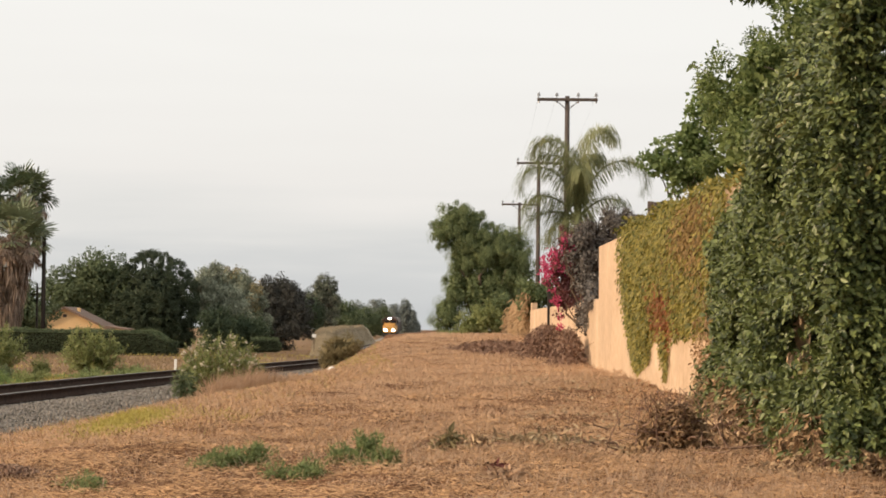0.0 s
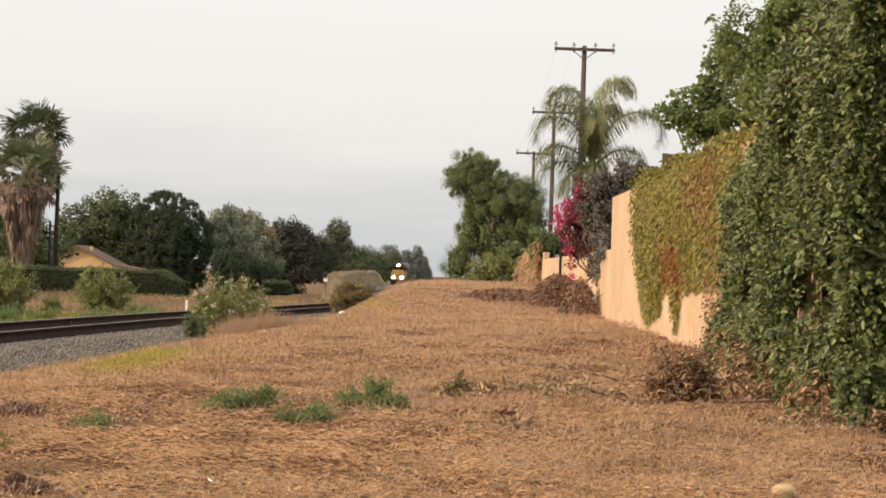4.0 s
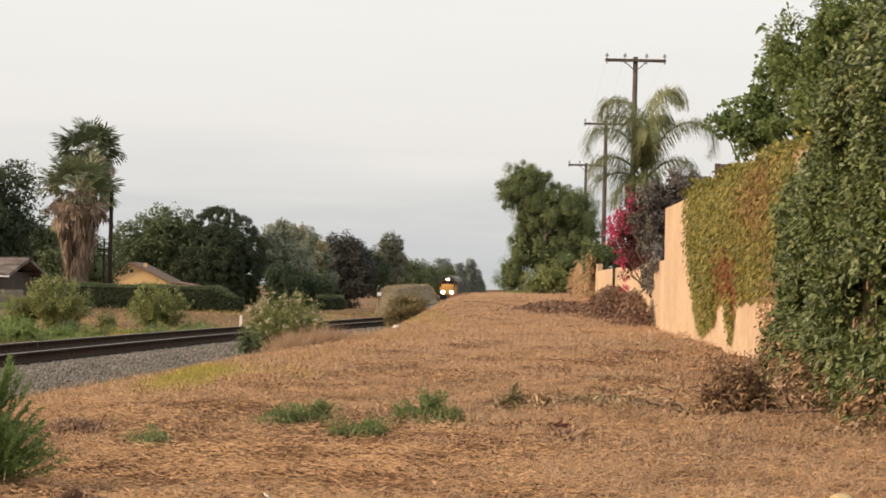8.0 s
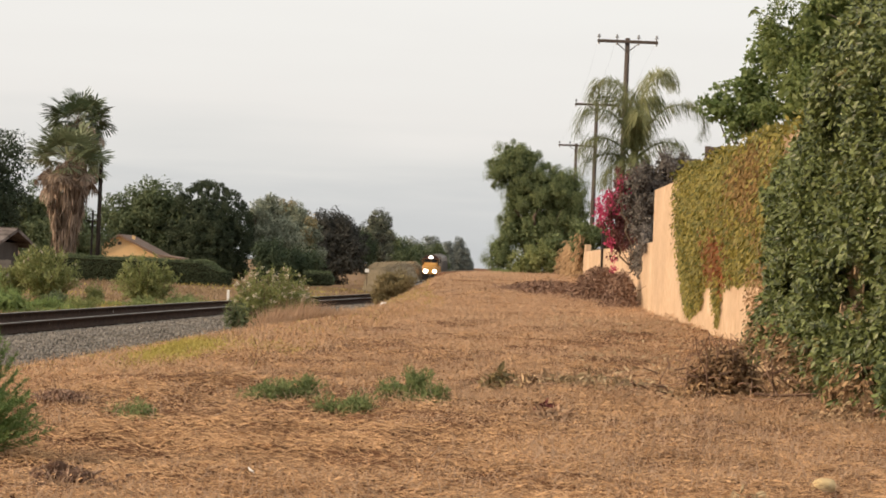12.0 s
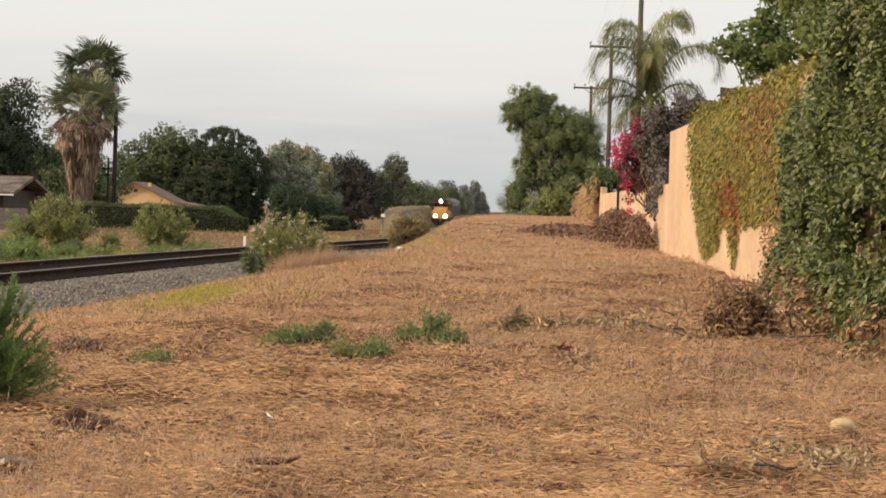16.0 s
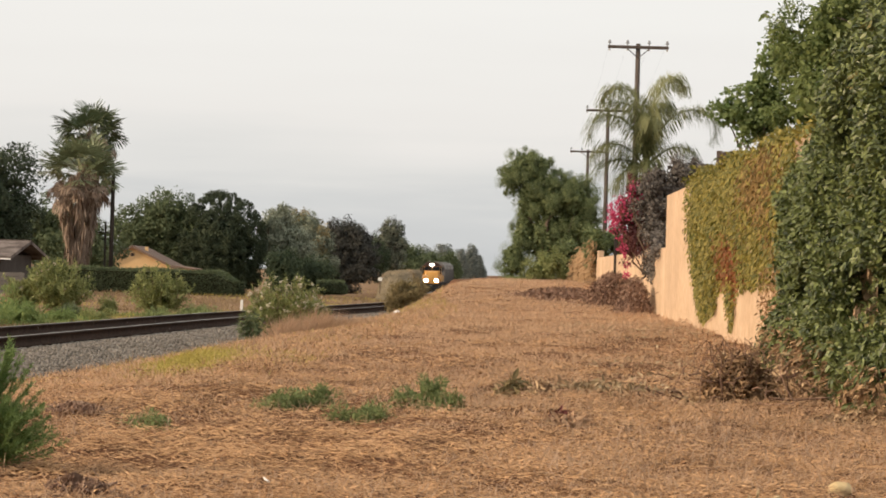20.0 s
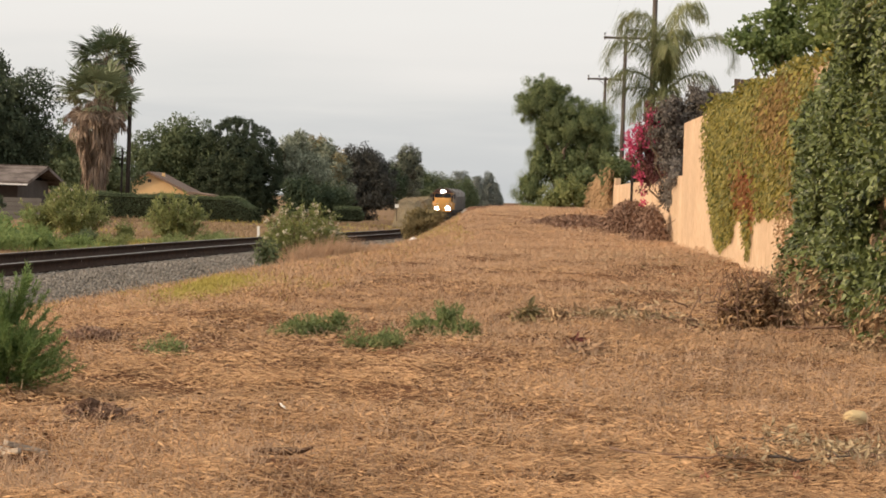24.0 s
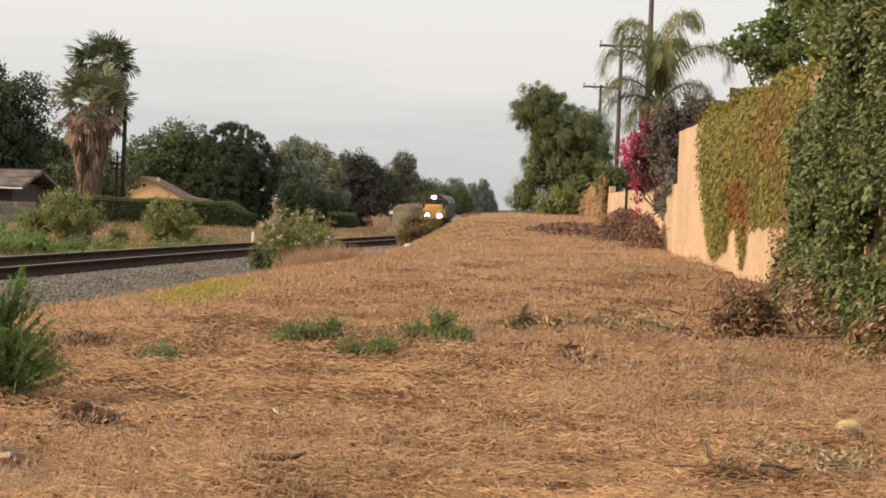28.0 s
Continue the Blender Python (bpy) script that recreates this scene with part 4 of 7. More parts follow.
for k, (x, y, s, n) in enumerate([(-12.6, 60.5, 2.4, 3200), (-11.8, 65, 1.7, 1600), (-10.3, 74, 1.6, 600), (-8.3, 95, 1.6, 500), (-7.6, 108, 1.8, 500), (-8.8, 84, 1.5, 300)]):
    grass_patch("roadside_grass", x, y, s, 0.22, n, 0.02, M_BRIGHTWEED if k < 4 else M_YGRASS, "soft green grass beyond the track", "grass", 120 + k, 1.6, group="far side grass")


def far_side_cover():
    rng = np.random.default_rng(150)
    n = 26000
    y = 1 / (1 / 50 + (1 / 330 - 1 / 50) * rng.random(n))
    x = track_x(y) - 2.6 - (3 + 0.10 * y) * rng.random(n)
    s = (y / 60) ** 0.7
    g = np.sin(0.35 * x + 0.09 * y) + np.sin(0.21 * y - 0.5 * x) + 0.6 * rng.normal(size=n)
    for sel, mat, nm, lab in ((g > 1.15, M_YGRASS, "trackside_grass", "thin yellow-green grass beyond the track"), (g <= 0.35, M_BRUSH, "trackside_dry_grass", "thin dry grass beyond the track")):
        k = int(sel.sum())
        d = np.stack([rng.normal(size=k) * 0.6, rng.normal(size=k) * 0.6, np.ones(k)], -1)
        c = np.stack([x[sel], y[sel], ground_z(x[sel], y[sel]) - 0.01], -1)
        v, f = leaves(c, d, rand_dir(rng, k), (0.06 + 0.10 * rng.random(k)) * s[sel], 0.02 * s[sel])
        tagged(part(nm, mesh_of(nm, v, f, mat), None), lab, "grass", kind="stuff")


far_side_cover()


def tree(name, x, y, blobs, n, leaf, mat, label, seed, trunk=0.25, clumps=70, clump_r=0.9, limbs=6, droop=0.2, aspect=0.55, category="tree", group="", second=None, shell=0.7, z0=None, dense=2.2, jitter=0.10):
    rng = np.random.default_rng(seed)
    z0 = float(ground_z(x, y)) if z0 is None else z0
    ob = thing(name, x, y, z0, label, category, group)
    b = np.asarray(blobs, float)
    top = b[np.argmax(b[:, 2]), :3]
    fork = np.array([top[0] * 0.3, top[1] * 0.3, b[:, 2].min() * 0.7])
    part("trunk", mesh_of("trunk", *grow(rng, (0, 0, -0.2), fork, trunk, trunk * 0.7), M_BARK), None, ob, smooth=True)
    for k in range(limbs):
        i = k % len(b)
        tip = b[i, :3] + rand_dir(rng, 1)[0] * b[i, 3:] * 0.55
        part("limb", mesh_of("limb", *grow(rng, fork, tip, trunk * 0.5, trunk * 0.12), M_BARK), None, ob, smooth=True)
    part("crown", mesh_of("crown", *blob_leaves(rng, blobs, clumps * 2, int(n * dense), clump_r * 0.85, leaf * 0.72, aspect, droop, shell, 1.0, jitter), mat), None, ob)
    if second:
        part("crown", mesh_of("crown", *blob_leaves(rng, blobs, clumps, n // 2, clump_r * 0.7, leaf * 0.72, aspect, droop, 0.95), second), None, ob)
    return ob


# ---- trees beyond the railway ----
G_L = "trees beyond the railway"
tree("tree", -28.05, 132, [(0, 0, 5.2, 3.3, 3, 3.4), (-1, 0, 3.0, 3.6, 3, 2.6), (1.0, 0, 3.2, 2.0, 2, 2.2)], 14000, 0.24, M_DOMETREE, "large dark broadleaf tree behind a low house", 200, 0.35, 90, 0.8, group=G_L)
tree("tree", -33.5, 185, [(0, 0, 3.6, 3.0, 2.5, 3.2), (1.0, 0, 2.4, 1.8, 2, 2.4), (3.4, 0, 2.6, 1.7, 2, 2.6)], 6500, 0.34, M_MIDTREE, "olive-green broadleaf tree behind the palms", 206, 0.3, 60, 0.9, group=G_L)
tree("round_tree", -29.4, 260, [(0, 0, 5.45, 4.45, 4.0, 4.9), (0, 0, 3.7, 4.4, 3.9, 3.4), (0, 0, 1.9, 4.1, 3.7, 2.2)], 38000, 0.24, M_DOMETREE, "dense dark green dome-shaped tree", 201, 0.4, 420, 0.36, group=G_L, shell=0.95, jitter=0.015)
tree("tree", -36.0, 262, [(0.5, 0, 7.4, 3.6, 3, 3.0), (-2.0, 0, 5.5, 3.6, 3, 3.2), (2.6, 0, 5.2, 3.2, 3, 3.4), (0, 0, 3, 5, 3, 2.5)], 11000, 0.40, M_MIDTREE, "broad mid-green tree behind the ochre house", 202, 0.4, 120, 0.95, group=G_L)
tree("tree", -32.3, 262, [(0, 0, 3.2, 2.6, 2, 2.8)], 3500, 0.36, M_MIDTREE, "bright green tree beside the ochre house", 207, 0.25, 40, 0.8, group=G_L)
tree("grey_gum_tree", -23.8, 265, [(0, 0, 5.7, 2.1, 2, 3.0), (-0.6, 0, 7.5, 1.2, 1.2, 1.4), (1.4, 0, 4.4, 1.9, 2, 2.8)], 7000, 0.36, M_GREYTREE, "pale grey-green gum tree", 203, 0.3, 42, 0.8, group=G_L, droop=0.6)
tree("grey_gum_tree", -21.4, 272, [(0, 0, 5.7, 2.4, 2, 2.8), (-0.8, 0, 7.6, 1.5, 1.4, 1.5), (0.7, 0, 3.4, 2.2, 2, 2.4)], 7000, 0.36, M_GREYTREE, "gum tree with tawny top leaves", 204, 0.3, 42, 0.8, group=G_L, droop=0.6, second=M_BROWNTREE)
tree("gum_tree", -18.3, 290, [(0, 0, 5.6, 1.9, 2, 3.0), (-1.6, 0, 5.2, 1.8, 2, 3.0), (0.9, 0, 6.4, 1.3, 1.4, 1.7), (1.9, 0, 4.6, 1.6, 1.6, 2.6), (0.4, 0, 2.8, 3.4, 2, 2.6), (-1.9, 0, 2.6, 1.6, 1.6, 2.4)], 13500, 0.32, M_DARKGUM, "tall dark gum tree with ragged crown", 205, 0.3, 130, 0.7, group=G_L, droop=0.6)
tree("gum_tree", -20.4, 446, [(0.14, 0.0, 8.1, 2.03, 2.03, 3.24), (-1.22, 0.0, 6.75, 1.89, 1.89, 3.1), (1.35, 0.0, 6.75, 1.35, 1.62, 2.43), (0.0, 0.0, 3.78, 2.56, 2.7, 2.97)], 7000, 0.34, M_GUM, "ragged dark gum tree beside the line", 208, 0.3, 110, 0.6, group=G_L, droop=0.5, second=M_DARKGUM)
tree("gum_tree", -23.8, 430, [(0.0, 0.0, 4.59, 3.51, 2.7, 3.51), (1.89, 0.0, 3.51, 2.43, 2.7, 2.97)], 4500, 0.36, M_DARKTREE, "low dark tree beside the line", 209, 0.3, 60, 0.8, group=G_L)
tree("tree", -22.5, 255, [(0, 0, 2.3, 2.0, 2, 2.0), (3.2, 2, 2.2, 1.9, 2, 1.8)], 4200, 0.34, M_DARKTREE, "low dark green tree in front of gum trees", 214, 0.25, 50, 0.8, group=G_L)
for k, (x, y, w, h, mat) in enumerate([(-19.5, 520, 4.0, 6.6, M_MIDTREE), (-24, 560, 5.0, 7.2, M_DARKTREE), (-17.5, 600, 3.6, 6.0, M_MIDTREE), (-21.5, 640, 4.2, 7.6, M_HAZETREE), (-16.4, 660, 3.4, 8.6, M_HAZETREE), (-14.0, 640, 2.4, 6.4, M_MIDTREE)]):
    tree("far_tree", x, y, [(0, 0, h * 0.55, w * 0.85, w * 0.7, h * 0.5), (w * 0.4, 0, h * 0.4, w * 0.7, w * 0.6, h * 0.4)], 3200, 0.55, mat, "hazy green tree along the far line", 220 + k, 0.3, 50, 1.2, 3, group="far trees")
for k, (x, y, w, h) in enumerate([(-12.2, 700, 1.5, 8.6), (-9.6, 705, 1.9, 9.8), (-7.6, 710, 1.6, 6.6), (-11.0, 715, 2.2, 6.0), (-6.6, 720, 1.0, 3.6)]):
    tree("cypress", x, y, [(0, 0, h * 0.6, w * 0.75, w * 0.75, h * 0.42), (0, 0, h * 0.35, w, w, h * 0.36)], 2600, 0.5, M_HAZETREE, "tall hazy cypress on the skyline", 230 + k, 0.25, 46, 0.7, 2, group="far cypresses", z0=-0.2)


# ---- fan palms ----
def fan_palm(x, y, height, radius, label, seed, skirt, greens, trunk=0.32, low=-0.5, lean=0.0, green=M_PALM, reach=0.30, spread=0.47):
    """skirt: (drop below the crown, half-width) rings down the dead fronds."""
    rng = np.random.default_rng(seed)
    z0 = float(ground_z(x, y))
    ob = thing("fan_palm", x, y, z0, label, "palm tree", "fan palms")
    top = np.array([lean, 0, height])
    part("trunk", mesh_of("trunk", *grow(rng, (0, 0, -0.2), top, trunk, trunk * 0.7, 0.004, 9), M_BARK), None, ob, smooth=True)

    def fan(elev, azi, stalk, size, hang, n=20):
        """A stalk, and a pleated half-disc of leaf that splits into pointed, hanging ends."""
        d = np.array([math.cos(elev) * math.cos(azi), math.cos(elev) * math.sin(azi), math.sin(elev)])
        base = top + d * 0.10 + np.array([0, 0, 0.2 * rng.normal()])
        hub = base + d * stalk + np.array([0, 0, -0.12 * stalk])
        side = unit(np.cross(d, [0, 0, 1.0]) + 1e-6)
        up = np.cross(side, d)
        tw = 0.45 * rng.normal()
        side, up = side * math.cos(tw) + up * math.sin(tw), up * math.cos(tw) - side * math.sin(tw)
        a = np.linspace(-1.75, 1.75, n)
        out = lambda ang: d[None] * np.cos(ang)[:, None] + side[None] * np.sin(ang)[:, None]
        ln = size * (0.85 + 0.2 * rng.random(n)) * (1 - 0.18 * np.abs(a) / 1.75)
        ax = unit(out(a) - up[None] * 0.2 + rng.normal(size=(n, 3)) * 0.04)
        half = (a[1] - a[0]) / 2
        inner = leaves(np.repeat(hub[None], n, 0), ax, np.repeat(up[None], n, 0), ln * 0.95, 2.6 * half * ln * 0.45, 0.10)
        ends = leaves(hub + ax * (ln * 0.58)[:, None], ax + np.array([0, 0, -hang]) + rng.normal(size=(n, 3)) * 0.06, np.repeat(up[None], n, 0), ln * 0.55, half * ln * 1.15)
        rib = leaves(base[None], (hub - base)[None], up[None], np.array([np.linalg.norm(hub - base) * 1.2]), 0.10)
        return join([inner, ends]), rib

    rise = low + (0.97 - low) * (np.arange(greens) + 0.5) / greens
    for elev, azi in zip(np.arcsin(rise), np.arange(greens) * 2.4 + 0.2 * rng.normal(size=greens)):
        blade, rib = fan(elev, azi, radius * (reach + 0.22 * rng.random()), radius * spread, 0.10 + 0.75 * max(0.0, 0.35 - math.sin(elev)))
        fr = part("frond", mesh_of("frond", *blade, green), None, ob)
        part("stalk", mesh_of("stalk", *rib, M_STALK), None, fr, "pale leaf stalk")
    for azi in np.arange(20) * 2.4:
        blade, rib = fan(-0.25 - 0.75 * rng.random(), azi, radius * (0.42 + 0.25 * rng.random()), radius * 0.38, 1.3, 14)
        part("dead_frond", mesh_of("dead_frond", *join([blade, rib]), M_SKIRT), None, ob, "brown drooping dead frond")
    # bunches of dead fronds hanging against the trunk
    drops, widths = [k[0] for k in skirt], [k[1] for k in skirt]
    bunches = []
    for k in range(int(26 * drops[-1])):
        q = (drops[-1] - 0.9) * rng.random()
        w = float(np.interp(q + 0.5, drops, widths)) * (0.55 + 0.5 * rng.random())
        t = rng.random() * 6.283
        out = np.array([math.cos(t), math.sin(t), 0])
        root = top + np.array([0, 0, -q]) + out * w * 0.75
        root[0] -= lean * q / height
        n = 11
        apart = rng.normal(size=(n, 3)) * np.array([0.10, 0.10, 0.10])
        d = out * (float(np.interp(q + 1.4, drops, widths)) - w) * 0.5 + np.array([0, 0, -1.0]) + rng.normal(size=(n, 3)) * 0.13
        bunches.append(leaves(root + apart, d, np.repeat(out[None], n, 0) + rng.normal(size=(n, 3)) * 0.4, 0.8 + 0.8 * rng.random(n), 0.05 + 0.07 * rng.random(n)))
    part("skirt", mesh_of("skirt", *join(bunches), M_SKIRT), None, ob, "hanging skirt of dead brown fronds")
    return ob


fan_palm(-26.45, 155, 7.35, 2.7, "shorter fan palm with a shaggy dead skirt", 301, [(0, 0.5), (0.8, 1.3), (1.8, 1.75), (2.8, 1.5), (4.4, 0.9), (6.0, 0.5)], 30, low=-0.05, green=M_PALEPALM, reach=0.44, spread=0.50)
fan_palm(-27.6, 165, 10.6, 2.6, "taller dark green fan palm behind another", 302, [(0, 0.5), (0.8, 1.0), (1.8, 1.0), (3.5, 0.7), (7.0, 0.5)], 54, 0.26, -0.85, reach=0.34)


# ---- queen palm ----
def queen_palm(x, y, z0, height):
    rng = np.random.default_rng(310)
    ob = thing("queen_palm", x, y, z0, "feathery queen palm behind the garden wall", "palm tree")
    part("trunk", mesh_of("trunk", *grow(rng, (0, 0, -0.3), (0.02, 0, height), 0.2, 0.16, 0.004, 8), M_BARK), None, ob, smooth=True)
    # frond: heading (0 is +x), rise, length, how far it bends over, how late it bends
    fronds = [(140, 87, 4.7, 1.6, 2.7), (188, 77, 3.9, 1.75, 2.1), (150, 88, 3.4, 1.1, 2.4), (48, 87, 4.9, 1.4, 2.9), (-4, 76, 4.5, 1.75, 2.1), (60, 84, 3.6, 1.1, 2.2),
              (178, 30, 2.1, 0.9, 1.5), (196, 52, 2.7, 1.3, 1.8), (-14, 52, 2.6, 1.4, 1.8), (-88, 86, 2.9, 1.3, 2.2), (215, 10, 1.8, 0.9, 1.4), (-80, 30, 1.7, 1.2, 1.5), (-110, 20, 1.5, 1.1, 1.4)]
    for azi, rise, length, droop, late in fronds:
        az, el = radians(azi), radians(rise)
        n = 18
        t = np.linspace(0, 1, n)
        bend = el - droop * 2.0 * t ** late
        step = length / (n - 1)
        r = np.concatenate([[0], np.cumsum(np.cos(bend[:-1]) * step)])
        h = np.concatenate([[0], np.cumsum(np.sin(bend[:-1]) * step)])
        pts = np.stack([0.02 + r * math.cos(az), r * math.sin(az), height + h], -1)
        v, f = tube(pts, np.linspace(0.045, 0.008, n), 4)
        tri = [(v, np.concatenate([f[:, [0, 1, 2]], f[:, [0, 2, 3]]]))]
        m = int(120 * length)
        q = 0.12 + 0.88 * rng.random(m)
        base = np.stack([np.interp(q, t, pts[:, i]) for i in range(3)], -1)
        tang = unit(np.stack([np.interp(q, t, np.gradient(pts[:, i])) for i in range(3)], -1))
        side = np.array([-math.sin(az), math.cos(az), 0]) * np.where(rng.random(m) < 0.5, -1, 1)[:, None]
        up = np.cross(side, tang)
        ax = unit(tang * 0.75 + side * 0.65 + up * (0.5 * rng.normal(size=(m, 1))) + rng.normal(size=(m, 3)) * 0.12)
        ln = (0.28 + 0.42 * np.sin(np.pi * (0.12 + 0.78 * q))) * (0.75 + 0.4 * rng.random(m))
        first = leaves(base, ax, np.cross(ax, side), ln * 0.65, 0.030)
        # the leaflets' ends hang
        second = leaves(base + ax * (ln * 0.55)[:, None], ax * 0.5 + np.array([0, 0, -0.9]), np.cross(ax, side), ln * 0.75, 0.026)
        tri += [first, second]
        part("frond", mesh_of("frond", *join(tri), M_QPALM), None, ob)
    return ob


queen_palm(5.03, 92, 1.0, 4.45)

# ---- pepper tree and shrubs at the end of the field ----
tree("pepper_tree", 2.2, 141, [(-1.2, 0, 6.4, 1.2, 1.2, 1.3), (-1.9, 0, 5.9, 0.9, 0.9, 0.9), (-0.3, 0, 6.6, 0.6, 0.8, 0.8), (1.4, 0, 4.9, 1.55, 1.5, 1.55), (0.2, 0, 4.8, 1.4, 1.5, 1.6), (2.1, 0, 3.6, 1.2, 1.4, 1.9), (0.3, 0, 2.6, 2.1, 1.5, 1.8), (-1.0, 0, 4.6, 0.8, 1.0, 1.3), (-1.2, 0, 2.9, 0.8, 1.0, 1.2), (-1.7, 0, 1.3, 0.9, 1.0, 1.3), (1.8, 0, 1.5, 1.5, 1.2, 1.5)], 44000, 0.15, M_PEPPER, "weeping green pepper tree", 320, 0.3, 300, 0.36, 8, droop=1.8, aspect=0.22, shell=0.75)
bush("shrub", 1.65, 101, [(0, 0, 0.5, 0.75, 0.6, 0.55), (-0.45, 0, 0.3, 0.5, 0.5, 0.35), (0.3, 0, 0.75, 0.45, 0.4, 0.45)], 3600, 0.11, M_OLEANDER, "rounded green shrub at the end of the field", "shrub", 330, 34, 0.2)
bush("shrub", 2.7, 108, [(0, 0, 0.9, 0.4, 0.5, 0.9)], 1400, 0.15, M_PEPPER, "upright green shrub beside the wall", "shrub", 331, 24, 0.22)
for k, (x, y) in enumerate([(0.35, 106), (0.75, 103), (-0.05, 110), (1.1, 108)]):
    grass_patch("field_end_grass", x, y, 0.8, 0.3, 500, 0.02, M_WEED, "green grass under the pepper tree", "grass", 335 + k, 1.0, group="grass at the field end")


# ---- utility poles ----
def utility_pole(x, y, top, seed):
    z0 = float(ground_z(min(x, 3.0), y))
    ob = thing("utility_pole", x, y, z0, "weathered wooden utility pole with one crossarm", "utility pole", "utility poles")
    h = top - z0 + 0.12
    part("pole", rod((0, 0, -0.4), (0, 0, h), 0.14, 0.09, 12), M_POLE, ob, smooth=True)
    zc = h - 0.15
    part("crossarm", box(0, -0.13, zc, 2.36, 0.10, 0.12, 0.012), M_POLE, ob)
    for s in (-1, 1):
        part("brace", rod((s * 0.42, -0.13, zc - 0.06), (0, -0.1, zc - 0.42), 0.018, 0.018, 6), M_POLE, ob)
    for ux in (-1.12, -0.42, 0.42, 1.12):
        bm = rod((ux, -0.13, zc + 0.05), (ux, -0.13, zc + 0.17), 0.02, 0.02, 6)
        add_rod(bm, (ux, -0.13, zc + 0.14), (ux, -0.13, zc + 0.20), 0.075, 0.06, 10)
        add_rod(bm, (ux, -0.13, zc + 0.20), (ux, -0.13, zc + 0.27), 0.05, 0.035, 10)
        part("insulator", bm, M_GLASS, ob, "grey glass insulator")
        part("bolt", rod((ux, -0.13, zc - 0.14), (ux, -0.13, zc - 0.05), 0.04, 0.03, 6), M_STEEL, ob)
    return ob, [(x + ux, y - 0.13, z0 + zc + 0.24) for ux in (-1.12, -0.42, 0.42, 1.12)]


POLES = [utility_pole(4.93, 98, 10.46, 1), utility_pole(5.25, 134, 10.36, 2), utility_pole(5.25, 166, 9.75, 3)]
for (pa, ca), (pb, cb) in zip(POLES, POLES[1:]):
    for p, q in zip(ca, cb):
        t = np.linspace(0, 1, 14)[:, None]
        pts = np.array(p) * (1 - t) + np.array(q) * t
        pts[:, 2] -= 0.55 * 4 * (t * (1 - t))[:, 0]
        ob = part("power_line", mesh_of("power_line", *tube(pts, np.full(14, 0.0018), 4), M_WIRE), None)
        tagged(ob, "thin sagging overhead wire between poles", "wire", "overhead wires")


def plain_pole(name, x, y, z0, h, r, mat, label):
    ob = thing(name, x, y, z0, label, "pole")
    part("shaft", rod((0, 0, -0.3), (0, 0, h), r, r * 0.75, 10), mat, ob, smooth=True)
    return ob


left_pole = plain_pole("utility_pole", -24.4, 155, -0.4, 7.64, 0.155, M_DARKPOLE, "dark creosoted pole behind the clipped hedge")
part("crossarm", box(0, -0.18, 6.6, 0.12, 0.1, 0.1), M_DARKPOLE, left_pole)
part("bracket", box(-0.45, 0, 3.7, 0.8, 0.06, 0.06), M_DARKPOLE, left_pole)
plain_pole("service_pole", -24.95, 156, -0.4, 4.4, 0.08, M_DARKPOLE, "thin dark service pole behind the hedge")


# ---- garden walls on the field's edge ----
def wall_run(name, x0, y0, x1, y1, base, top, thick, label, seams=3.0, courses=()):
    """A plastered wall of panels from the point (x0, y0) to (x1, y1), with its face on that line."""
    length = math.hypot(x1 - x0, y1 - y0)
    turn = math.degrees(math.atan2(-(x1 - x0), y1 - y0))
    ob = thing(name, x0, y0, base, label, "wall", kind="structure")
    ob.matrix_world = pose(x0, y0, base, 0, 0, turn)
    h = top - base
    part("core", box(thick / 2 + 0.012, length / 2, h / 2 - 0.15, thick - 0.024, length - 0.01, h + 0.27), M_PLASTER, ob)
    n = max(1, int(round(length / seams)))
    cuts = [-0.3, *courses, h]
    for k in range(n):
        for lo, hi in zip(cuts, cuts[1:]):
            part("panel", box(thick / 2, length * (k + 0.5) / n, (lo + hi) / 2, thick, length / n - 0.012, hi - lo - 0.010, 0.006), M_PLASTER, ob)
    return ob


wall_run("wall_east", 3.29, 22.0, 3.08, 48.5, 0.5, 3.04, 0.2, "tall tan plastered garden wall", 4.5)
wall_run("wall_low", 3.2, 48.7, 2.95, 81.0, 0.6, 2.06, 0.18, "low tan plastered garden wall", 8.0)
wall_run("wall_far", 3.0, 81.2, 3.05, 122.0, 1.0, 2.3, 0.18, "tan garden wall under dry creeper", 5.0)
pil = thing("wall_footing", 3.07, 48.75, 0.55, "low tan plastered footing at the wall's end", "wall", kind="structure")
part("footing", box(-0.08, -1.1, 0.06, 0.5, 0.9, 0.12, 0.02), M_PLASTER, pil)


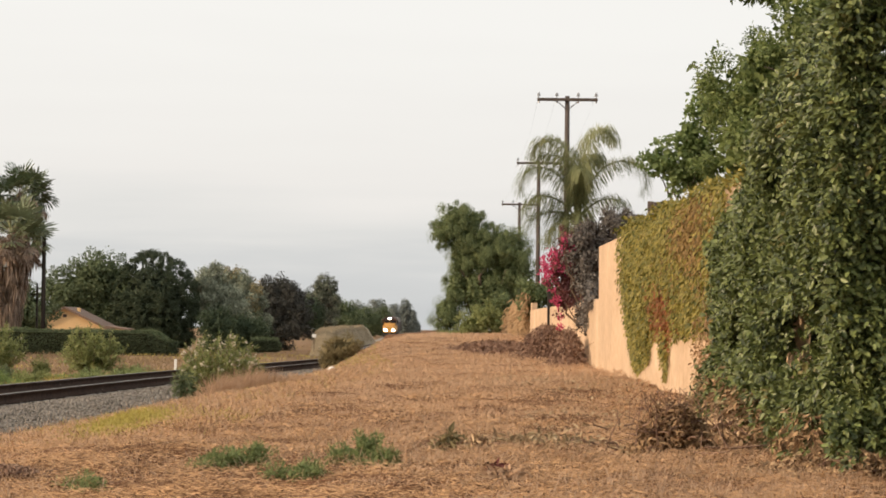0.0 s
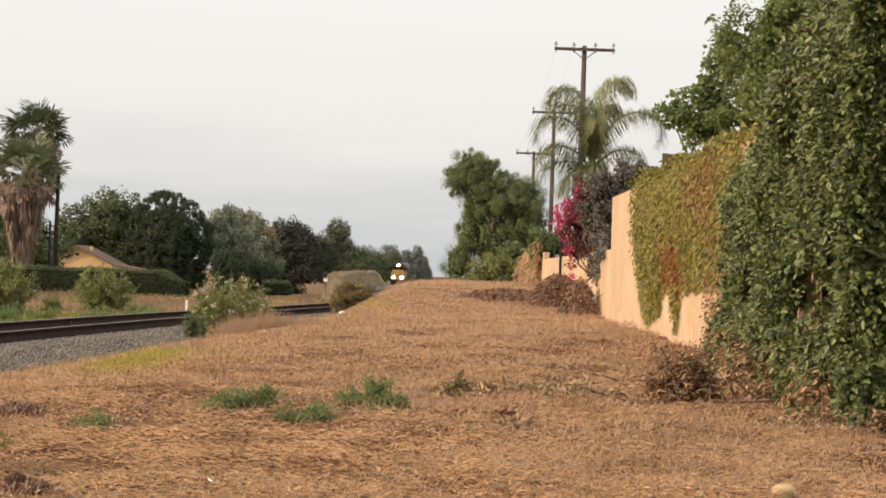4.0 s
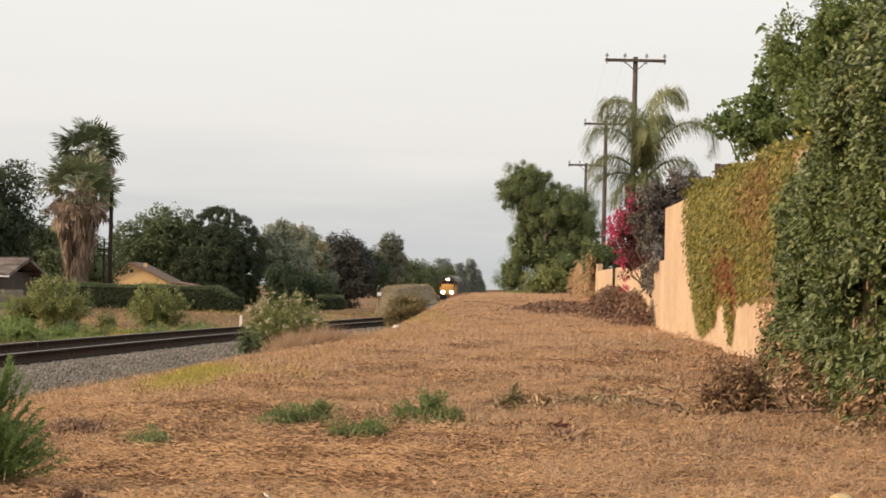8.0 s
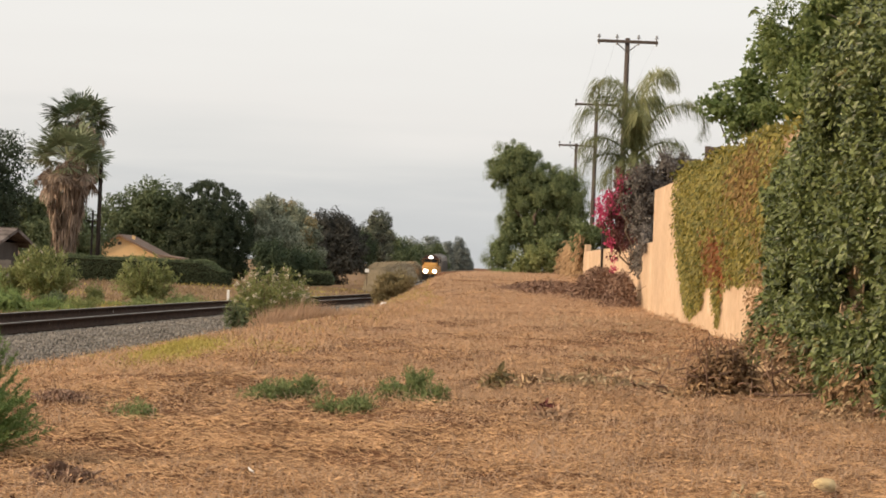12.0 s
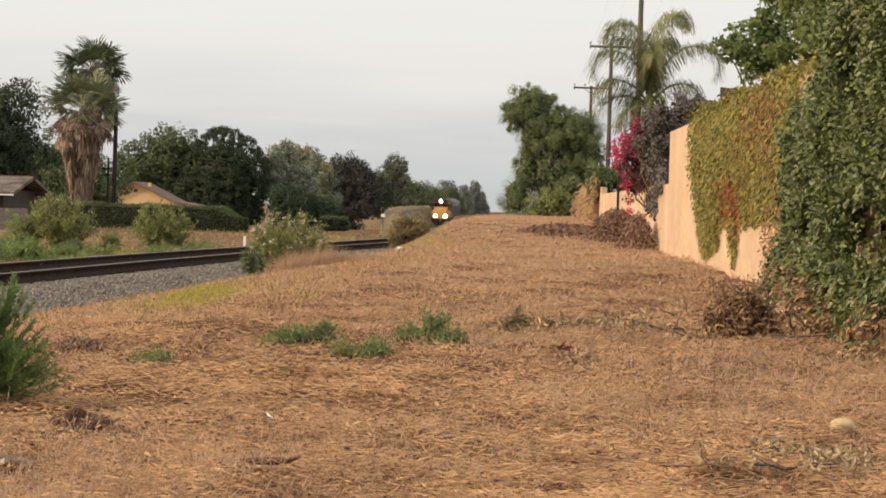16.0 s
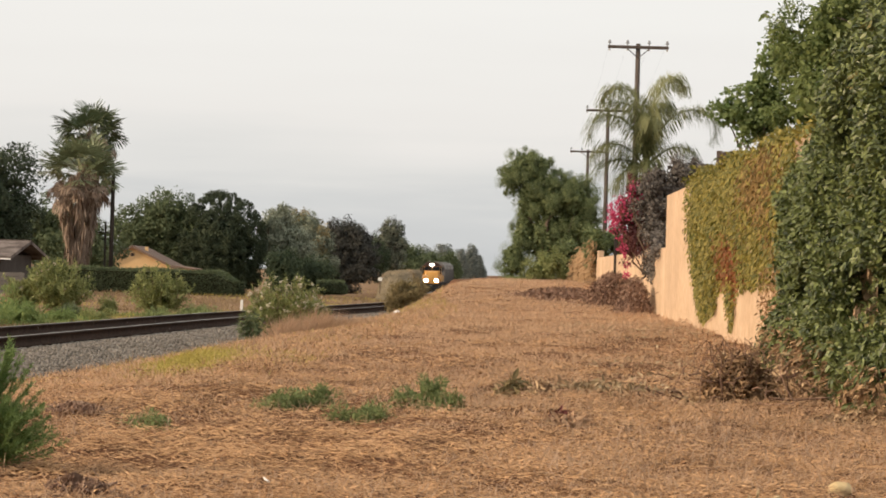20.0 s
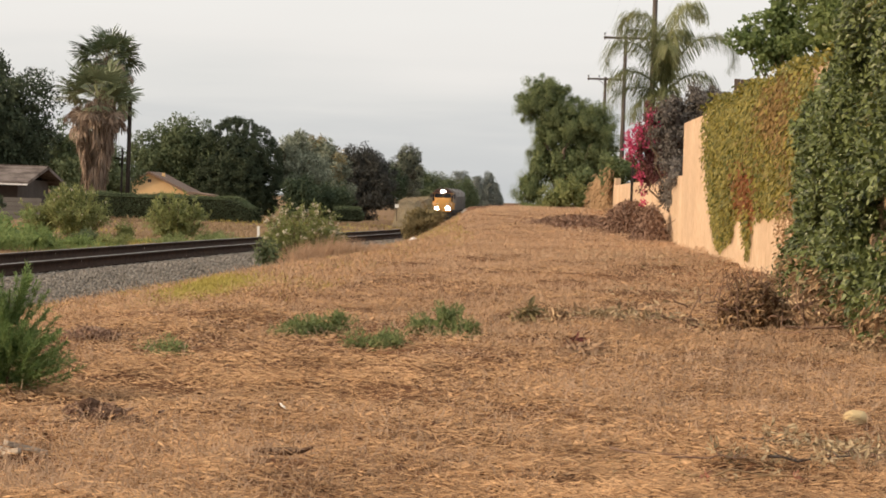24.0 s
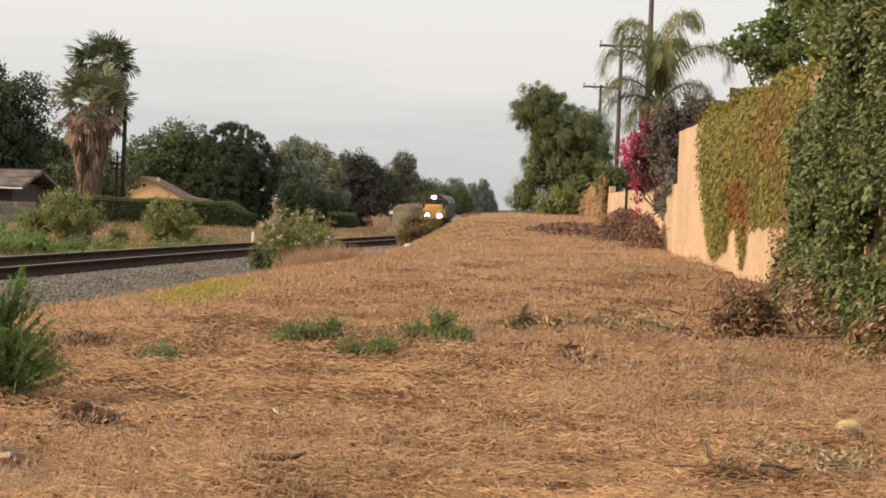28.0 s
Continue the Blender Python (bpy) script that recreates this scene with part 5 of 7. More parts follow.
def vine_on_wall():
    rng = np.random.default_rng(400)
    face = lambda y: 3.34 + (3.09 - 3.34) * (y - 17) / 31.5
    ob = thing("wall_vine", face(40), 40, 0.6, "creeper turning yellow and red hanging over the wall", "vine")
    m = 560
    ys = 28.0 + 13.6 * rng.random(m) ** 0.85
    low = np.interp(ys, [28, 33, 34.3, 34.7, 35.3, 35.7, 36.9, 37.5, 39.3, 40.3, 41.0, 42], [1.35, 1.3, 1.25, 0.7, 0.72, 1.3, 1.25, 0.92, 0.74, 0.8, 1.2, 1.7])
    low = low + 0.55 * rng.random(m) ** 2.2
    high = 3.08 + 0.06 * np.sin(1.7 * ys) + 0.04 * rng.normal(size=m)
    proud = 0.02 + 0.22 * rng.random(m) ** 1.8
    per = np.maximum(8, ((high - low) * 40).astype(int))
    i = np.repeat(np.arange(m), per)
    n = len(i)
    t = rng.random(n) ** 0.9
    slim = np.sqrt(np.clip(1 - t, 0.02, 1))
    z = high[i] + (low[i] - high[i]) * t
    sway = 0.05 * np.sin(3.0 * z + ys[i] * 9)
    y = ys[i] + sway + 0.10 * slim * rng.normal(size=n)
    belly = 0.5 + 0.9 * np.sin(np.pi * np.clip(t, 0, 1) ** 0.7)
    x = face(y) - 0.02 - proud[i] * belly * (0.4 + 0.6 * rng.random(n)) * (0.4 + 0.6 * slim)
    c = np.stack([x - face(40), y - 40, z - 0.6], -1)
    d = np.stack([-0.40 + 0.35 * rng.normal(size=n), 0.45 * rng.normal(size=n), -1 + 0.3 * rng.normal(size=n)], -1)
    nrm = np.stack([-np.ones(n), 0.9 * rng.normal(size=n) - 0.6, 0.4 + 0.8 * rng.normal(size=n)], -1)
    tint = rng.random(m)[i]
    red = np.exp(-((y - 35.2) / 2.4) ** 2 - ((z - 1.65) / 0.55) ** 2) > 0.45 + 0.35 * rng.random(n) + 0.5 * (tint - 0.3)
    brown = (0.9 * np.exp(-((y - 30.5) / 3.0) ** 2 - ((z - 2.6) / 0.7) ** 2) + 0.5 * value_noise(1.3 * y, 2.2 * z, 5) + 0.45 * tint > 0.92 + 0.30 * rng.random(n)) & ~red
    ln = 0.036 + 0.055 * rng.random(n)
    for nm, sel, mat in (("foliage", ~red & ~brown, M_VINE), ("withered_foliage", brown, M_BROWNVINE), ("red_foliage", red, M_REDVINE)):
        part(nm, mesh_of(nm, *leaves(c[sel], d[sel], nrm[sel], ln[sel], ln[sel] * 0.42), mat), None, ob)
    # cap along the top
    m = 4200
    y = 25 + 17.6 * rng.random(m)
    c = np.stack([face(y) + 0.06 - face(40) + 0.10 * rng.normal(size=m), y - 40, 2.44 + 0.10 * rng.random(m) + 0.05 * np.sin(y * 1.3)], -1)
    ln = 0.05 + 0.06 * rng.random(m)
    part("foliage", mesh_of("foliage", *leaves(c, rand_dir(rng, m), rand_dir(rng, m) + [0, 0, 1], ln, ln * 0.6), M_VINE), None, ob)
    # bare stems and withered leaves on the wall beside the hedge
    for k in range(26):
        yy = 27.4 + 2.8 * rng.random()
        z2 = 0.9 + 1.0 * rng.random()
        part("stem", mesh_of("stem", *grow(rng, (face(yy) - 0.03 - face(40), yy - 40, -0.1), (face(yy) - 0.05 - 0.06 * rng.random() - face(40), yy - 40 + 0.3 * rng.normal(), z2), 0.005, 0.003, 0.04), M_HAY), None, ob, "bare tan stem")
    m = 1300
    y = 27.4 + 3.6 * rng.random(m)
    z = 0.6 + 1.0 * rng.random(m)
    c = np.stack([face(y) - 0.02 - 0.10 * rng.random(m) - face(40), y - 40, z - 0.6], -1)
    ln = 0.03 + 0.04 * rng.random(m)
    part("withered_foliage", mesh_of("withered_foliage", *leaves(c, rand_dir(rng, m) + [-0.2, -0.2, -0.8], rand_dir(rng, m) + [-0.8, -0.5, 0.2], ln, ln * 0.4), M_HAY), None, ob, "tan withered leaves")


vine_on_wall()

# ---- hedge and tree on the right of the field ----
def tall_hedge():
    rng = np.random.default_rng(410)
    x0, y0, z0 = 3.57, 25.0, 0.4
    ob = thing("hedge", x0, y0, z0, "tall glossy green leafy hedge over the wall", "hedge")
    part("woody_growth", mesh_of("woody_growth", *join([grow(rng, (0.3 + 0.15 * rng.normal(), -5 + 5 * rng.random(), -0.2), (0.2 + 0.15 * rng.normal(), -5 + 5 * rng.random(), 1.0 + 0.8 * rng.random()), 0.04, 0.01) for k in range(24)]), M_STEM), None, ob)

    def top_of(y):
        return 2.72 + 0.55 * smooth(26 - y, 0.0, 3.0) + 0.7 * smooth(25 - y, 1.5, 4.5)

    def skin(y, z):
        """The hedge's side to the field: billows, and pockets that go deep."""
        billow = 0.30 * (value_noise(0.75 * y, 1.1 * z, 11) - 0.5) + 0.22 * (value_noise(1.8 * y, 2.3 * z, 12) - 0.5)
        pocket = smooth(value_noise(0.9 * y + 3.3, 1.5 * z, 13), 0.60, 0.84)
        return 2.87 - billow + 0.48 * pocket + 0.35 * smooth(z, top_of(y) - 0.7, top_of(y)) + 0.30 * smooth(y, 25.2, 26.6)

    n = 13800
    y = 17.3 + 9.1 * rng.random(n)
    z = 0.42 + (top_of(y) - 0.42) * rng.random(n)
    side = np.stack([skin(y, z) + 0.16 * rng.random(n) ** 2, y, z], -1)
    keep = z > 0.64 + 0.06 * smooth(y, 18.6, 20.2) + 0.32 * smooth(y, 21.2, 23.5) + 0.10 * rng.normal(size=n)
    side = side[keep]
    n = 3600
    x = 2.75 + 2.0 * rng.random(n) ** 1.6
    z = 0.62 + 3.2 * rng.random(n)
    end = np.stack([x, 17.3 - 0.35 * (value_noise(1.6 * x, 1.6 * z, 14) - 0.5) + 0.4 * smooth(value_noise(2.1 * x, 1.9 * z, 15), 0.6, 0.85) + 0.12 * rng.random(n), z], -1)
    n = 1900
    y = 17.3 + 9.0 * rng.random(n)
    crest = np.stack([skin(y, 2.0) + 0.3 + 1.6 * rng.random(n), y, top_of(y) + 0.10 * rng.normal(size=n)], -1)
    fresh, old = [], []
    for c, nn in ((side, (-0.8, -0.62, 0.25)), (end, (-0.3, -1.0, 0.25)), (crest, (-0.3, -0.4, 0.9))):
        tired = 0.75 * value_noise(0.8 * c[:, 1] + 1.7 * c[:, 0], 0.9 * c[:, 2], 16) + 0.25 * smooth(c[:, 2], 1.9, 3.0) + 0.16 * rng.normal(size=len(c)) > 0.88
        for sel, store in ((~tired, fresh), (tired, old)):
            q = c[sel] - np.array([x0, y0, z0])
            store.append(sprays(rng, q, np.repeat(np.array([nn]), len(q), 0), 9, 0.14, 0.057, 0.5))
    part("foliage", mesh_of("foliage", *join(fresh), M_HEDGE), None, ob)
    part("old_foliage", mesh_of("old_foliage", *join(old), M_OLDHEDGE), None, ob, "olive-brown older leaves")
    # withered shoots hanging at the foot, some still green
    for count, mt, nm in ((1150, M_BRUSHLEAF, "dead_foliage"), (170, M_CLIP, "dead_foliage"), (620, M_HEDGE, "low_foliage")):
        y = 18.9 + 6.8 * rng.random(count) ** 0.8
        high = 0.44 + 0.26 * smooth(y, 21.0, 23.3) + (0.16 if mt is M_HEDGE else 0.0)
        u = rng.random(count) ** (0.6 if mt is M_HEDGE else 1.1)
        z = 0.36 + high * u
        lean = 0.36 * smooth(y, 20.6, 23.2) * (1 - 0.8 * u)
        q = np.stack([2.84 - lean + 0.16 * rng.random(count) ** 2, y, z], -1) - np.array([x0, y0, z0])
        part(nm, mesh_of(nm, *sprays(rng, q, np.array([[-0.5, -0.4, -0.4]]) + 0.9 * rand_dir(rng, count), 7, 0.14, 0.07, 0.34, 0.7), mt), None, ob, "dry tan leaves hanging at the foot" if mt is not M_HEDGE else "")
    # dark blocks behind the leaves stand in for the hedge's inner shade
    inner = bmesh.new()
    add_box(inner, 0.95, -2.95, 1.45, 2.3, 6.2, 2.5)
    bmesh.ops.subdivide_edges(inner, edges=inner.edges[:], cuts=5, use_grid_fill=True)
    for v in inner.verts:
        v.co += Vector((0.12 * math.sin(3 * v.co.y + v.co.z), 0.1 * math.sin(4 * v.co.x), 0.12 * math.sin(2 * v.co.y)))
    part("inner_growth", inner, M_HEDGESHADE, ob)
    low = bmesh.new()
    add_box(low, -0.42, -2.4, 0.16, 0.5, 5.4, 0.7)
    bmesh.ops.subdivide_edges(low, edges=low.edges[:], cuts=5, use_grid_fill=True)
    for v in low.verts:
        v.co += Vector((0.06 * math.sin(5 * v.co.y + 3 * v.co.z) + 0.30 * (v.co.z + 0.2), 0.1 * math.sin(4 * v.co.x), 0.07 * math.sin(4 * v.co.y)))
    part("inner_growth", low, M_HEDGESHADE, ob)


tall_hedge()
over = tree("overhanging_tree", 5.0, 35, [(-0.45, 0, 4.1, 0.95, 1.0, 0.85), (-0.1, 0, 4.35, 0.8, 0.9, 0.75), (0.45, 0, 5.15, 1.1, 1.1, 0.95), (-0.8, -0.5, 3.3, 0.6, 0.7, 0.7), (0.3, -0.5, 3.4, 1.2, 1.2, 1.2), (1.0, 0, 6.1, 1.1, 1.1, 1.0), (1.9, 0, 6.2, 1.2, 1.2, 1.3)], 26000, 0.088, M_TREELEAF, "dense green tree leaning over the wall", 420, 0.12, 260, 0.17, 6, droop=0.5, aspect=0.5, shell=0.84, jitter=0.04)
tree("loquat_tree", 3.6, 37.5, [(-0.28, 0, 3.35, 0.26, 0.3, 0.28), (0.0, 0, 3.2, 0.26, 0.3, 0.26), (0.12, 0, 3.75, 0.3, 0.3, 0.3), (0.3, 0, 3.35, 0.3, 0.3, 0.4), (0.45, 0, 4.1, 0.3, 0.3, 0.4)], 1300, 0.10, M_LOQUAT, "round-leaved branch behind the wall", 421, 0.05, 50, 0.14, 7, droop=0.4, aspect=0.8)


def overhanging_branch():
    rng = np.random.default_rng(430)
    pts = np.array([(0.95, 1.6, 0.42), (0.55, 0.3, 0.26), (0.0, 0, 0.23), (-0.45, 0, 0.34), (-0.72, 0, 0.48), (-0.98, 0, 0.61), (-1.35, 0, 0.79)])
    pts += np.array([3.8 - 5.0, 32 - 35, 5.55 - over.location.z])
    ob = part("branch", mesh_of("branch", *tube(pts, [0.03, 0.026, 0.024, 0.02, 0.016, 0.011, 0.005], 6), M_BARK), None, over, "leafy branch reaching out")
    knots = np.array([0.3, 0.8, 1.2, 1.6, 2.0, 2.35, 3.3, 3.8, 4.2, 4.6, 5.1, 5.7, 5.95])
    t = np.repeat(np.clip(knots[:, None] + 0.12 * rng.normal(size=(13, 7)), 0.1, 5.99).ravel(), 1)
    i = t.astype(int).clip(0, 5)
    c = pts[i] + (pts[i + 1] - pts[i]) * (t - i)[:, None]
    out = rand_dir(rng, len(c)) + np.array([-0.5, -0.2, -0.2])
    part("foliage", mesh_of("foliage", *sprays(rng, c, out, 8, 0.16, 0.10, 0.40, 0.5), M_TREELEAF), None, ob)
    clumps = [pts[2] + np.array(q) for q in ((0.45, 0, 0.0), (0.15, 0, 0.02), (-0.05, 0, 0.10), (-0.70, 0, 0.18), (-0.84, 0, 0.36), (-1.28, 0, 0.52))]
    part("foliage", mesh_of("foliage", *blob_leaves(rng, [(*q, r, 0.16, r * 0.8) for q, r in zip(clumps, (0.16, 0.2, 0.14, 0.18, 0.18, 0.15))], 26, 560, 0.11, 0.07, 0.9, 0.2), M_TREELEAF), None, ob)
    for k in range(9):
        a0 = np.array([4.4 + 0.8 * rng.random() - 5.0, -1.1, 4.3 + 0.9 * rng.random() - over.location.z])
        part("twig", mesh_of("twig", *grow(rng, a0, a0 + rng.normal(size=3) * np.array([0.35, 0.1, 0.25]), 0.012, 0.004, 0.08), M_OLDWOOD), None, over, "bare grey twig")


overhanging_branch()
oz = float(over.location.z)
twig = part("twig", mesh_of("twig", *tube([(-1.0, 0, 4.75 - oz + 0.1), (-1.25, 0, 5.0 - oz), (-1.5, 0, 5.16 - oz)], [0.01, 0.007, 0.004], 5), M_BARK), None, over)
rng_t = np.random.default_rng(431)
part("foliage", mesh_of("foliage", *leaves(np.array([[-1.5, 0, 5.16 - oz]]).repeat(7, 0) + rng_t.normal(size=(7, 3)) * 0.02, np.array([[-0.4, 0, -0.8]]) + rng_t.normal(size=(7, 3)) * 0.4, np.array([[0, -1.0, 0.2]]).repeat(7, 0), 0.10, 0.045), M_TREELEAF), None, twig)

# timber fence piece above the wall
fence = thing("timber_fence", 3.86, 44.6, 3.05, "weathered timber fence top above the wall", "fence")
for k in range(4):
    part("board", box(-0.12 + 0.11 * k, 0, 0.42 - 0.01 * (k % 2), 0.107, 0.025, 0.5, 0.006), M_OLDWOOD, fence)
part("rail", box(0.05, 0.04, 0.26, 0.5, 0.05, 0.08, 0.006), M_OLDWOOD, fence)
part("post", box(-0.13, 0.06, -0.95, 0.07, 0.07, 2.9, 0.006), M_OLDWOOD, fence)


# ---- bougainvillea and plum-leaved shrub ----
def bougainvillea():
    rng = np.random.default_rng(440)
    ob = thing("bougainvillea", 3.3, 57, 0.75, "crimson bougainvillea spilling over the low wall", "flowering vine")
    part("woody_growth", mesh_of("woody_growth", *join([grow(rng, (0.15, 0.3 * rng.normal(), 0), (-0.5 * rng.random(), 0.8 * rng.normal(), 1.2 + 1.4 * rng.random()), 0.03, 0.008) for k in range(12)]), M_STEM), None, ob)
    part("blossom", mesh_of("blossom", *blob_leaves(rng, [(-0.66, 0, 2.25, 0.26, 0.5, 0.34), (-0.85, 0, 2.0, 0.18, 0.4, 0.24), (-0.68, 0, 1.55, 0.09, 0.3, 0.3), (-0.3, 0, 2.6, 0.3, 0.4, 0.22), (-0.6, 0, 1.2, 0.07, 0.2, 0.22), (-0.52, 0, 0.85, 0.05, 0.2, 0.14)], 46, 1000, 0.10, 0.052, 0.8, 0.2), M_BOUG), None, ob, "crimson bracts")
    part("foliage", mesh_of("foliage", *blob_leaves(rng, [(-0.3, 0.2, 1.95, 0.5, 0.5, 0.75), (-0.2, 0.2, 2.6, 0.55, 0.5, 0.4), (-0.42, 0.1, 1.4, 0.26, 0.4, 0.4), (-0.62, 0.0, 2.1, 0.26, 0.3, 0.4)], 90, 4600, 0.14, 0.06, 0.55, 0.5), M_BOUGLEAF), None, ob, "dusty dark leaves")
    plum = thing("plum_leaved_shrub", 3.75, 54, 0.75, "dark purple-leaved shrub above the low wall", "shrub")
    part("woody_growth", mesh_of("woody_growth", *join([grow(rng, (0.1, 0.2 * rng.normal(), 0), (-0.1 + 0.4 * rng.normal(), 0.4 * rng.normal(), 2.2 + 0.6 * rng.random()), 0.03, 0.008) for k in range(10)]), M_STEM), None, plum)
    part("foliage", mesh_of("foliage", *blob_leaves(rng, [(-0.5, 0, 2.3, 0.5, 0.5, 0.75), (0.05, 0, 3.0, 0.5, 0.5, 0.3), (0.42, 0, 3.05, 0.35, 0.5, 0.2), (-0.55, 0, 1.85, 0.25, 0.4, 0.4), (-0.1, 0, 2.5, 0.5, 0.5, 0.6), (-0.45, 0, 1.2, 0.30, 0.4, 0.7), (-0.6, -1.4, 1.35, 0.15, 1.3, 0.4), (-0.6, -0.5, 0.95, 0.14, 0.6, 0.4)], 150, 13500, 0.13, 0.06, 0.5, 0.8), M_PLUM), None, plum)
    post = thing("wall_post", 3.02, 69, 1.0, "dark wooden post against the low wall", "post")
    part("shaft", box(0, 0, 0.8, 0.09, 0.09, 1.9, 0.01), M_DARKPOLE, post)


bougainvillea()


def creeper_far():
    rng = np.random.default_rng(450)
    ob = thing("dry_creeper", 2.95, 95, 1.1, "pale dried creeper over the far wall", "vine")
    n = 5200
    y = -13 + 36 * rng.random(n) ** 1.2
    near = (1 / (95 + y) - 1 / 120) / (1 / 82 - 1 / 120)
    high = 0.12 + 1.75 * np.clip(near, 0, 1) ** 0.75 + 0.12 * np.sin(1.1 * y) + 0.12 * rng.normal(size=n)
    high = np.clip(high, 0.05, 1.5 + 0.15 * rng.random(n))
    z = high * rng.random(n) ** 0.8
    x = 0.05 - (0.22 + 0.16 * np.sin(0.9 * y + 1)) * rng.random(n) * (1 - 0.5 * z / 1.9)
    c = np.stack([x, y, z], -1)
    d = np.stack([-0.4 + 0.4 * rng.normal(size=n), 0.4 * rng.normal(size=n), -1 + 0.3 * rng.normal(size=n)], -1)
    part("foliage", mesh_of("foliage", *leaves(c, d, np.array([[-1, -0.5, 0.3]]) + rng.normal(size=(n, 3)) * 0.3, 0.18 + 0.15 * rng.random(n), 0.07), M_HAY), None, ob)


creeper_far()
bush("shrub", -21.3, 100, [(0, 0, 0.7, 0.6, 0.6, 0.6), (-0.5, 0, 0.6, 0.6, 0.6, 0.5)], 1500, 0.12, M_DARKTREE, "dark rounded shrub before the low house", "shrub", 456, 26, 0.16)
bush("shrub", 3.1, 82.6, [(-0.12, 0, 1.45, 0.42, 0.8, 0.45), (-0.15, 0, 1.0, 0.28, 0.8, 0.45), (0.4, 0.3, 1.5, 0.4, 0.6, 0.5), (0.8, 0.3, 1.25, 0.35, 0.6, 0.5)], 3000, 0.13, M_PEPPER, "dark green shrub hanging over the wall", "shrub", 455, 24, 0.18)


# ---- brush piles ----
def brush_pile(name, x, y, rx, ry, h, leaf_n, twig_n, leaf, label, seed, mat=M_DEADLEAF, arches=0):
    rng = np.random.default_rng(seed)
    ob = thing(name, x, y, float(ground_z(x, y)), label, "brush pile")
    tw = []
    for k in range(twig_n):
        c = rng.normal(size=3) * np.array([rx, ry, 0]) * 0.45
        c[2] = h * 0.6 * rng.random()
        d = rand_dir(rng, 1)[0] * np.array([1, 1, 0.6]) * (0.25 + 0.5 * rng.random()) * min(rx, max(0.14, h * 1.6))
        d[2] = abs(d[2])
        tw.append(grow(rng, c, c + d, 0.006 + 0.006 * rng.random(), 0.002, 0.12, 5))
    for k in range(arches):
        a, b = (rng.normal(size=2) * 0.5 * np.array([rx, ry]) for q in range(2))
        top = h * (0.5 + 0.75 * rng.random())
        t = np.linspace(0, 1, 7)[:, None]
        bow = np.concatenate([a + (b - a) * t + 0.03 * rng.normal(size=(7, 2)), top * np.sin(np.pi * t * (0.75 + 0.25 * rng.random())) + 0.01], 1)
        tw.append(tube(bow, np.linspace(0.0055, 0.002, 7), 5))
    tagged(part("brushwood", mesh_of("brushwood", *join(tw), M_TWIG), None, ob), kind="stuff")
    c = rng.normal(size=(leaf_n, 3)) * np.array([rx * 0.5, ry * 0.5, 0])
    rr = np.sqrt((c[:, 0] / rx) ** 2 + (c[:, 1] / ry) ** 2)
    c[:, 2] = h * np.clip(1 - rr ** 2.2, 0.03, 1) * rng.random(leaf_n) ** 0.6 + 0.01
    d = rand_dir(rng, leaf_n) + np.array([0, 0, -0.55])
    ln = leaf * (0.6 + 0.8 * rng.random(leaf_n))
    part("dead_foliage", mesh_of("dead_foliage", *leaves(c, d, rand_dir(rng, leaf_n) + [0, -0.4, 0.5], ln, ln * 0.34, 0.35), mat), None, ob)
    return ob


brush_pile("brush_pile", 1.96, 20.9, 0.40, 0.32, 0.46, 3000, 60, 0.062, "heap of cut twigs and dead curled leaves", 500, M_BRUSHLEAF, 34)
brush_pile("leaf_litter", 2.72, 22.6, 0.42, 1.3, 0.32, 1700, 60, 0.085, "dead brown leaves banked under the hedge", 501)
brush_pile("leaf_litter", 2.75, 19.0, 0.6, 0.8, 0.1, 1100, 50, 0.05, "scattered orange-brown dead leaves", 502)
brush_pile("leaf_litter", 2.88, 26.5, 0.34, 1.5, 0.42, 1400, 60, 0.085, "dead leaves against the wall's foot", 503, M_CLIP)
brush_pile("brush_pile", 2.76, 53.5, 0.42, 1.8, 0.8, 3000, 120, 0.09, "tangled brown brush heap at the wall corner", 513, M_TWIG)
brush_pile("brush_pile", 2.55, 59, 0.75, 1.8, 0.8, 6000, 220, 0.09, "tangled brown brush heap by the wall", 504, M_TWIG)
brush_pile("brush_pile", 1.5, 65.5, 1.5, 2.8, 0.30, 5200, 260, 0.10, "flat spread of brown cut brush", 505, M_TWIG)
brush_pile("leaf_litter", 3.1, 19.2, 0.5, 0.6, 0.18, 1500, 24, 0.06, "orange-brown dead leaves at the hedge foot", 514)
brush_pile("clipping", -0.03 + 0.15, 21.4, 0.17, 0.16, 0.15, 240, 8, 0.10, "withered clipping with a few green leaves", 506, M_OLIVE)
brush_pile("clipping", 0.75, 22.0, 0.5, 0.3, 0.07, 260, 24, 0.10, "strewn grey-green clippings on the straw", 507)
brush_pile("clipping", 0.44, 18.3, 0.15, 0.07, 0.09, 230, 6, 0.06, "curled dark maroon dead leaves on straw", 508, M_MAROONLEAF)
brush_pile("clipping", 0.48, 18.02, 0.17, 0.07, 0.06, 280, 4, 0.10, "pale bleached straw tuft under a dead leaf", 515, M_STUBBLE)
brush_pile("clipping", 1.4, 11.6, 0.40, 0.5, 0.07, 520, 40, 0.05, "pale clippings strewn on the straw", 509, M_CLIP)
brush_pile("clipping", 0.55, 11.0, 0.5, 0.4, 0.03, 260, 14, 0.025, "short broken stalks on the straw", 512, M_CLIP)
brush_pile("clipping", -1.97, 11.75, 0.22, 0.16, 0.09, 420, 40, 0.03, "low dark tuft of dead stalks", 510, M_TWIG)
brush_pile("clipping", -2.98, 17.5, 0.24, 0.2, 0.08, 300, 40, 0.035, "grey dead weed tuft", 511, M_TWIG)

